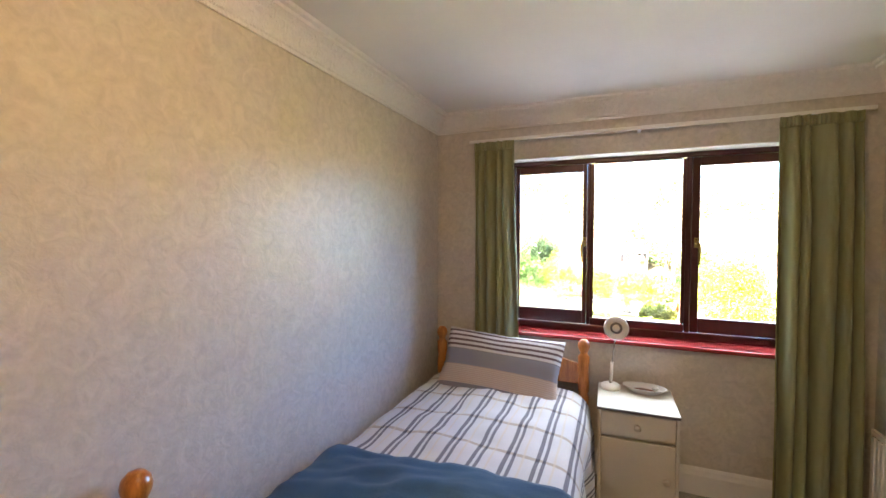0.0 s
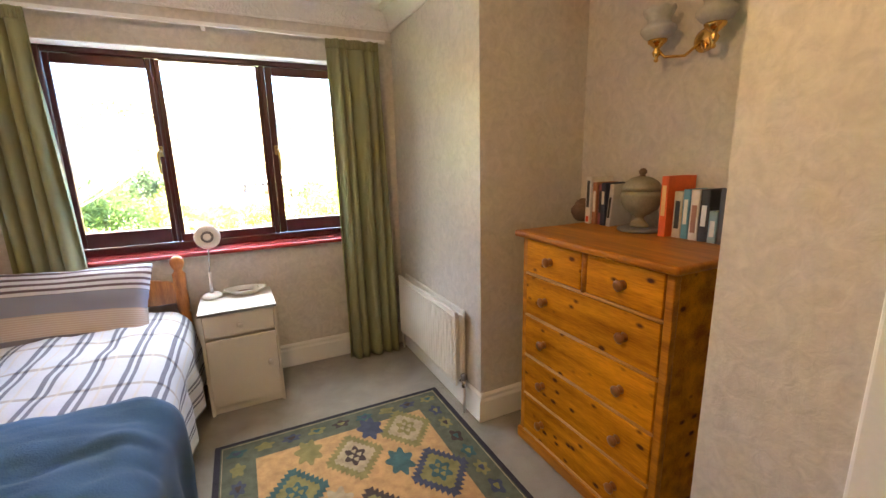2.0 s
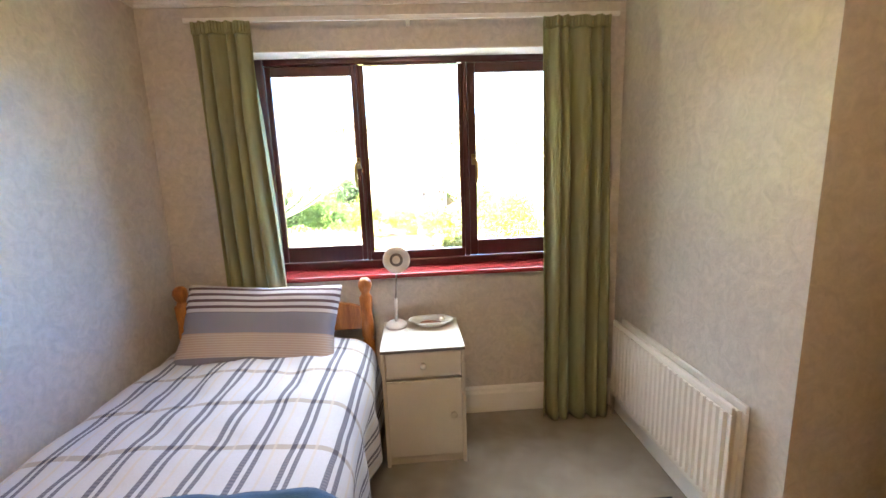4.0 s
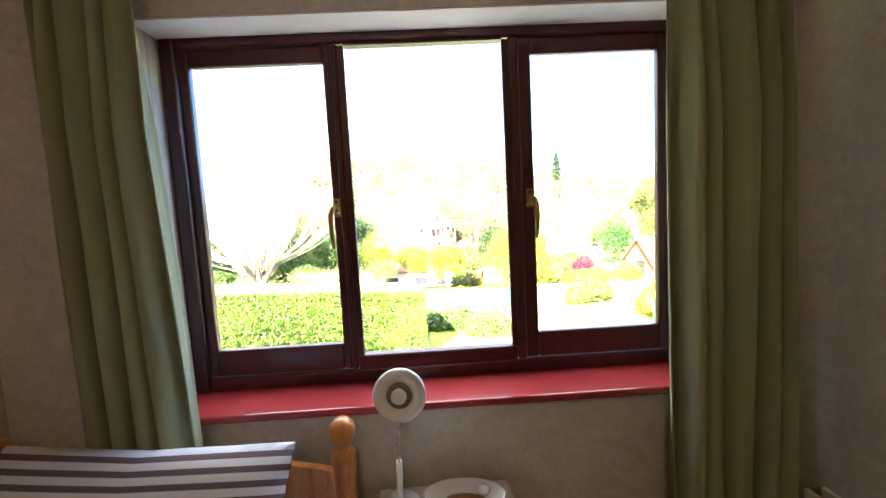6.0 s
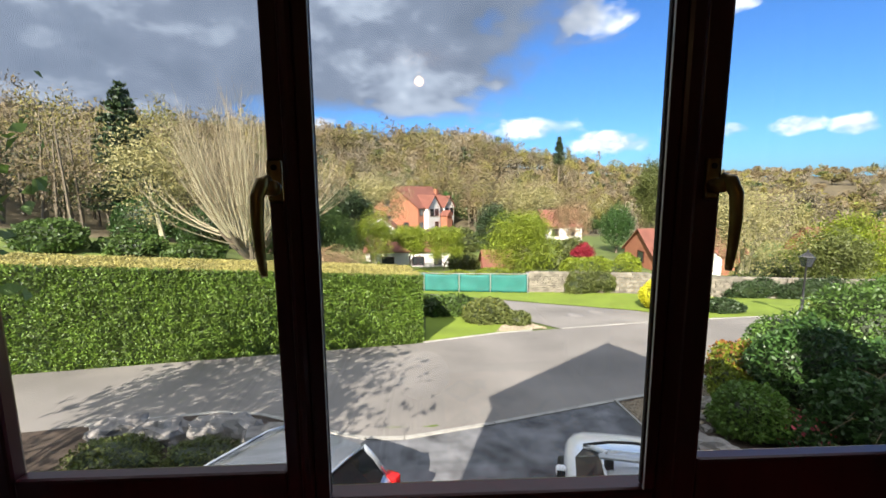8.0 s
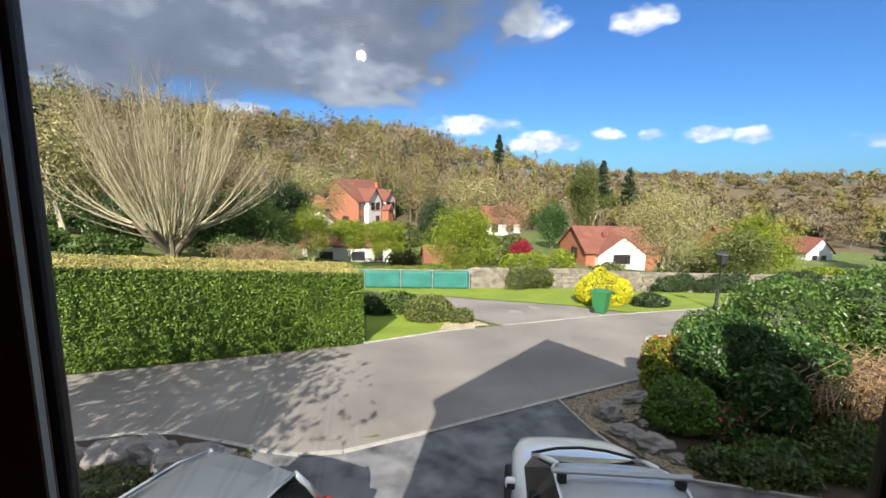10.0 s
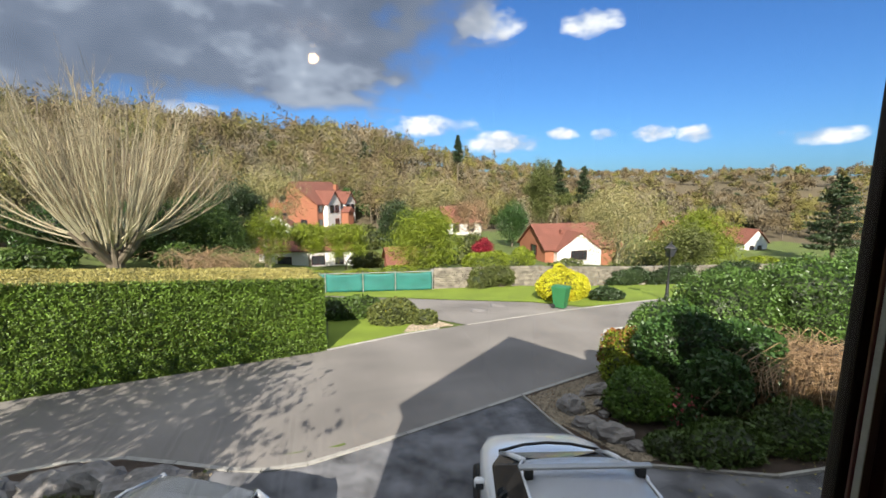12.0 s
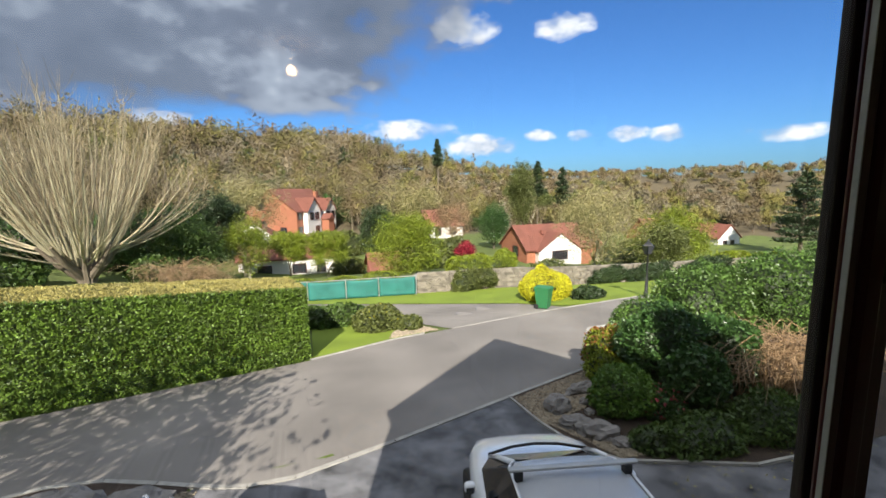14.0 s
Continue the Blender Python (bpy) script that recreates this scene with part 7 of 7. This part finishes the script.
# ---- parked cars ----
def car(name, label, paint, x, y, rz, L=4.3, W=0.88, rack=False):
    c = thing(name, label, "car", (x, y, ground_z(x, y) + 0.03), rz)
    # stations from tail (-y) to nose (+y): y, half width, sill height, shoulder height
    st = [(-L / 2, 0.62, 0.42, 0.70), (-L / 2 + 0.10, 0.76, 0.30, 0.86), (-L / 2 + 0.45, W - 0.03, 0.24, 0.94), (-1.0, W, 0.22, 0.96), (0.0, W, 0.22, 0.95), (0.75, W, 0.22, 0.94), (1.15, W - 0.02, 0.23, 0.89), (L / 2 - 0.55, W - 0.07, 0.25, 0.80), (L / 2 - 0.24, 0.70, 0.27, 0.70), (L / 2 - 0.07, 0.52, 0.31, 0.60), (L / 2, 0.36, 0.38, 0.52)]
    prof = [(-1, 0.0), (-1.0, 0.45), (-0.985, 0.8), (-0.93, 0.95), (-0.78, 1.03), (-0.4, 1.07), (0, 1.085), (0.4, 1.07), (0.78, 1.03), (0.93, 0.95), (0.985, 0.8), (1.0, 0.45), (1, 0.0)]
    bm = bmesh.new()
    rings = [[bm.verts.new((w * px, yy, zs + (zt - zs) * pz)) for px, pz in prof] for yy, w, zs, zt in st]
    for a, b in zip(rings, rings[1:]):
        for i in range(len(prof) - 1):
            bm.faces.new((a[i], a[i + 1], b[i + 1], b[i]))
        bm.faces.new((a[-1], a[0], b[0], b[-1]))
    bm.faces.new(rings[0])
    bm.faces.new(rings[-1][::-1])
    bmesh.ops.subdivide_edges(bm, edges=bm.edges[:], cuts=1, use_grid_fill=True, smooth=0.6)
    part("body", bm, paint, c, smooth=True)
    # glasshouse: belt and roof outlines
    belt = [(-L / 2 + 0.22, 0.66), (-L / 2 + 0.5, 0.75), (-0.6, 0.78), (0.4, 0.78), (0.95, 0.74), (1.18, 0.60)]
    roof = [(-L / 2 + 0.42, 0.52, 1.36), (-L / 2 + 0.75, 0.56, 1.44), (-0.6, 0.58, 1.48), (0.05, 0.57, 1.47), (0.32, 0.55, 1.42), (0.42, 0.50, 1.39)]
    bm = bmesh.new()
    lo = [[bm.verts.new((s * w, yy, 0.95)) for yy, w in belt] for s in (-1, 1)]
    hi = [[bm.verts.new((s * (w + 0.005), yy, z - 0.012)) for yy, w, z in roof] for s in (-1, 1)]
    for k in (0, 1):
        for i in range(len(belt) - 1):
            bm.faces.new((lo[k][i], lo[k][i + 1], hi[k][i + 1], hi[k][i]))
    bm.faces.new((lo[0][-1], lo[1][-1], hi[1][-1], hi[0][-1]))
    bm.faces.new((lo[0][0], lo[1][0], hi[1][0], hi[0][0]))
    part("glass", bm, M["carglass"], c, "dark tinted car glass")
    bm = bmesh.new()
    cols = [-1, -0.94, -0.6, 0, 0.6, 0.94, 1]
    g = [[bm.verts.new((w * k, yy, z + 0.03 * (1 - k * k) - (0.02 if abs(k) == 1 else 0))) for k in cols] for yy, w, z in roof]
    for a, b in zip(g, g[1:]):
        for i in range(len(cols) - 1):
            bm.faces.new((a[i], a[i + 1], b[i + 1], b[i]))
    bmesh.ops.solidify(bm, geom=bm.faces[:], thickness=0.03)
    part("roof_panel", bm, paint, c, smooth=True)
    for s in (-1, 1):
        for (ya, wa), (yb, wb, zb) in ((belt[-1], roof[-1]), (belt[0], roof[0]), ((-0.55, 0.785), (-0.55, 0.585, 1.47))):
            part("pillar", tube(bmesh.new(), [(s * wa, ya, 0.94), (s * (wa + wb) / 2 * 1.02, (ya + yb) / 2, (0.95 + zb) / 2 + 0.02), (s * wb, yb, zb)], 0.032, 6), paint, c, smooth=True)
        part("gutter", tube(bmesh.new(), [(s * (w + 0.012), yy, z - 0.004) for yy, w, z in roof], 0.016, 6), paint, c, smooth=True)
        bm = boxes((s * 0.86, s * 0.99, 0.60, 0.71, 0.90, 1.01), bevel=0.04, seg=3)
        mir = part("door_mirror", bm, paint, c, smooth=True)
        part("mirror_glass", boxes((s * 0.885, s * 0.975, 0.594, 0.599, 0.92, 0.99)), M["darkpane"], mir)
        for yy in (-L / 2 + 0.78, L / 2 - 0.85):
            wh = part("wheel", lathe([(0.20, -0.09), (0.31, -0.10), (0.325, -0.06), (0.325, 0.06), (0.31, 0.10), (0.20, 0.09)], 28), M["black"], c, "black tyre", True)
            wh.matrix_basis = pose(s * (W - 0.09), yy, 0.325, 0, 90, 0)
            part("rim", lathe([(0.20, -0.07), (0.205, 0.085), (0.06, 0.07), (0.02, 0.085)], 20), M["galv"], wh, "alloy rim", True)
        part("tail_light", boxes((s * 0.60, s * 0.79, -L / 2 + 0.06, -L / 2 + 0.20, 0.70, 0.88), bevel=0.03), M["tail"], c, "red tail light")
        part("headlight", boxes((s * 0.44, s * 0.66, L / 2 - 0.36, L / 2 - 0.18, 0.54, 0.66), bevel=0.03), M["lampglass"], c, "clear headlight")
    bm = bmesh.new()
    tube(bm, [(-0.62, 1.16, 0.985), (-0.3, 1.27, 0.992), (0, 1.30, 0.995), (0.3, 1.27, 0.992), (0.62, 1.16, 0.985)], 0.018, 6)
    part("cowl", bm, M["black"], c, "black windscreen cowl", True)
    if rack:
        bar_ = part("roof_bar", boxes((-0.64, 0.64, 0.02, 0.085, 1.565, 1.595), bevel=0.012), M["galv"], c, "silver roof bar")
        for s in (-1, 1):
            part("foot", boxes((s * 0.50, s * 0.58, 0.015, 0.09, 1.465, 1.566), bevel=0.01), M["black"], bar_, "black clamp foot")
    return c


M["carglass"] = mat("dark_car_glass", (0.012, 0.014, 0.016), 0.06, var=0.1, spec=0.06, bump=0)
M["tail"] = mat("red_lens", (0.45, 0.01, 0.01), 0.15, var=0.1, bump=0)
M["whitepaint"] = mat("white_car_paint", (0.88, 0.89, 0.91), 0.12, var=0.03, scale=2, bump=0, coat=0.6)
M["silverpaint"] = mat("silver_car_paint", (0.40, 0.43, 0.47), 0.25, metal=0.5, var=0.05, scale=2, bump=0, coat=0.6)
car("parked_car", "white car with a roof bar parked on the drive", M["whitepaint"], 3.53 - 0.238 * 0.05, 3.38 - 0.971 * 0.05 - 0.3, -13.8, rack=True)
car("parked_car", "silver hatchback parked on the drive", M["silverpaint"], -0.70, 2.65, 152.4, L=4.1, W=0.85)
tree("bare_tree", "bare twiggy tree at the edge of the wood", -5.0, 47, 10.0, 3.2, "bud", 7000, 0.09, 61, "pale_bark", depth=7, crown_at=0.55, z0=-5.6, trunk_r=0.25)
tree("bare_tree", "tall bare tree behind the lime-green trees", 14.5, 60, 10.5, 3.6, "bud", 6000, 0.12, 62, "pale_bark", depth=6, crown_at=0.55, z0=-6.6, trunk_r=0.26)
tree("holly_tree", "dark holly behind the coppiced tree", -6.8, 41, 7.0, 2.6, "conifer", 14000, 0.09, 63, depth=4, crown_at=0.5, z0=-4.8)
tree("bare_tree", "bare grey tree at the wood edge", -19.5, 33, 10.0, 3.8, "bud", 7000, 0.09, 64, "pale_bark", depth=7, crown_at=0.55, z0=-2.6, trunk_r=0.25)
tree("bare_tree", "bare twiggy tree beyond the bungalow", 44.0, 58, 9.5, 4.2, "bud", 6000, 0.12, 65, "pale_bark", depth=6, crown_at=0.55, z0=-9.0, trunk_r=0.26)
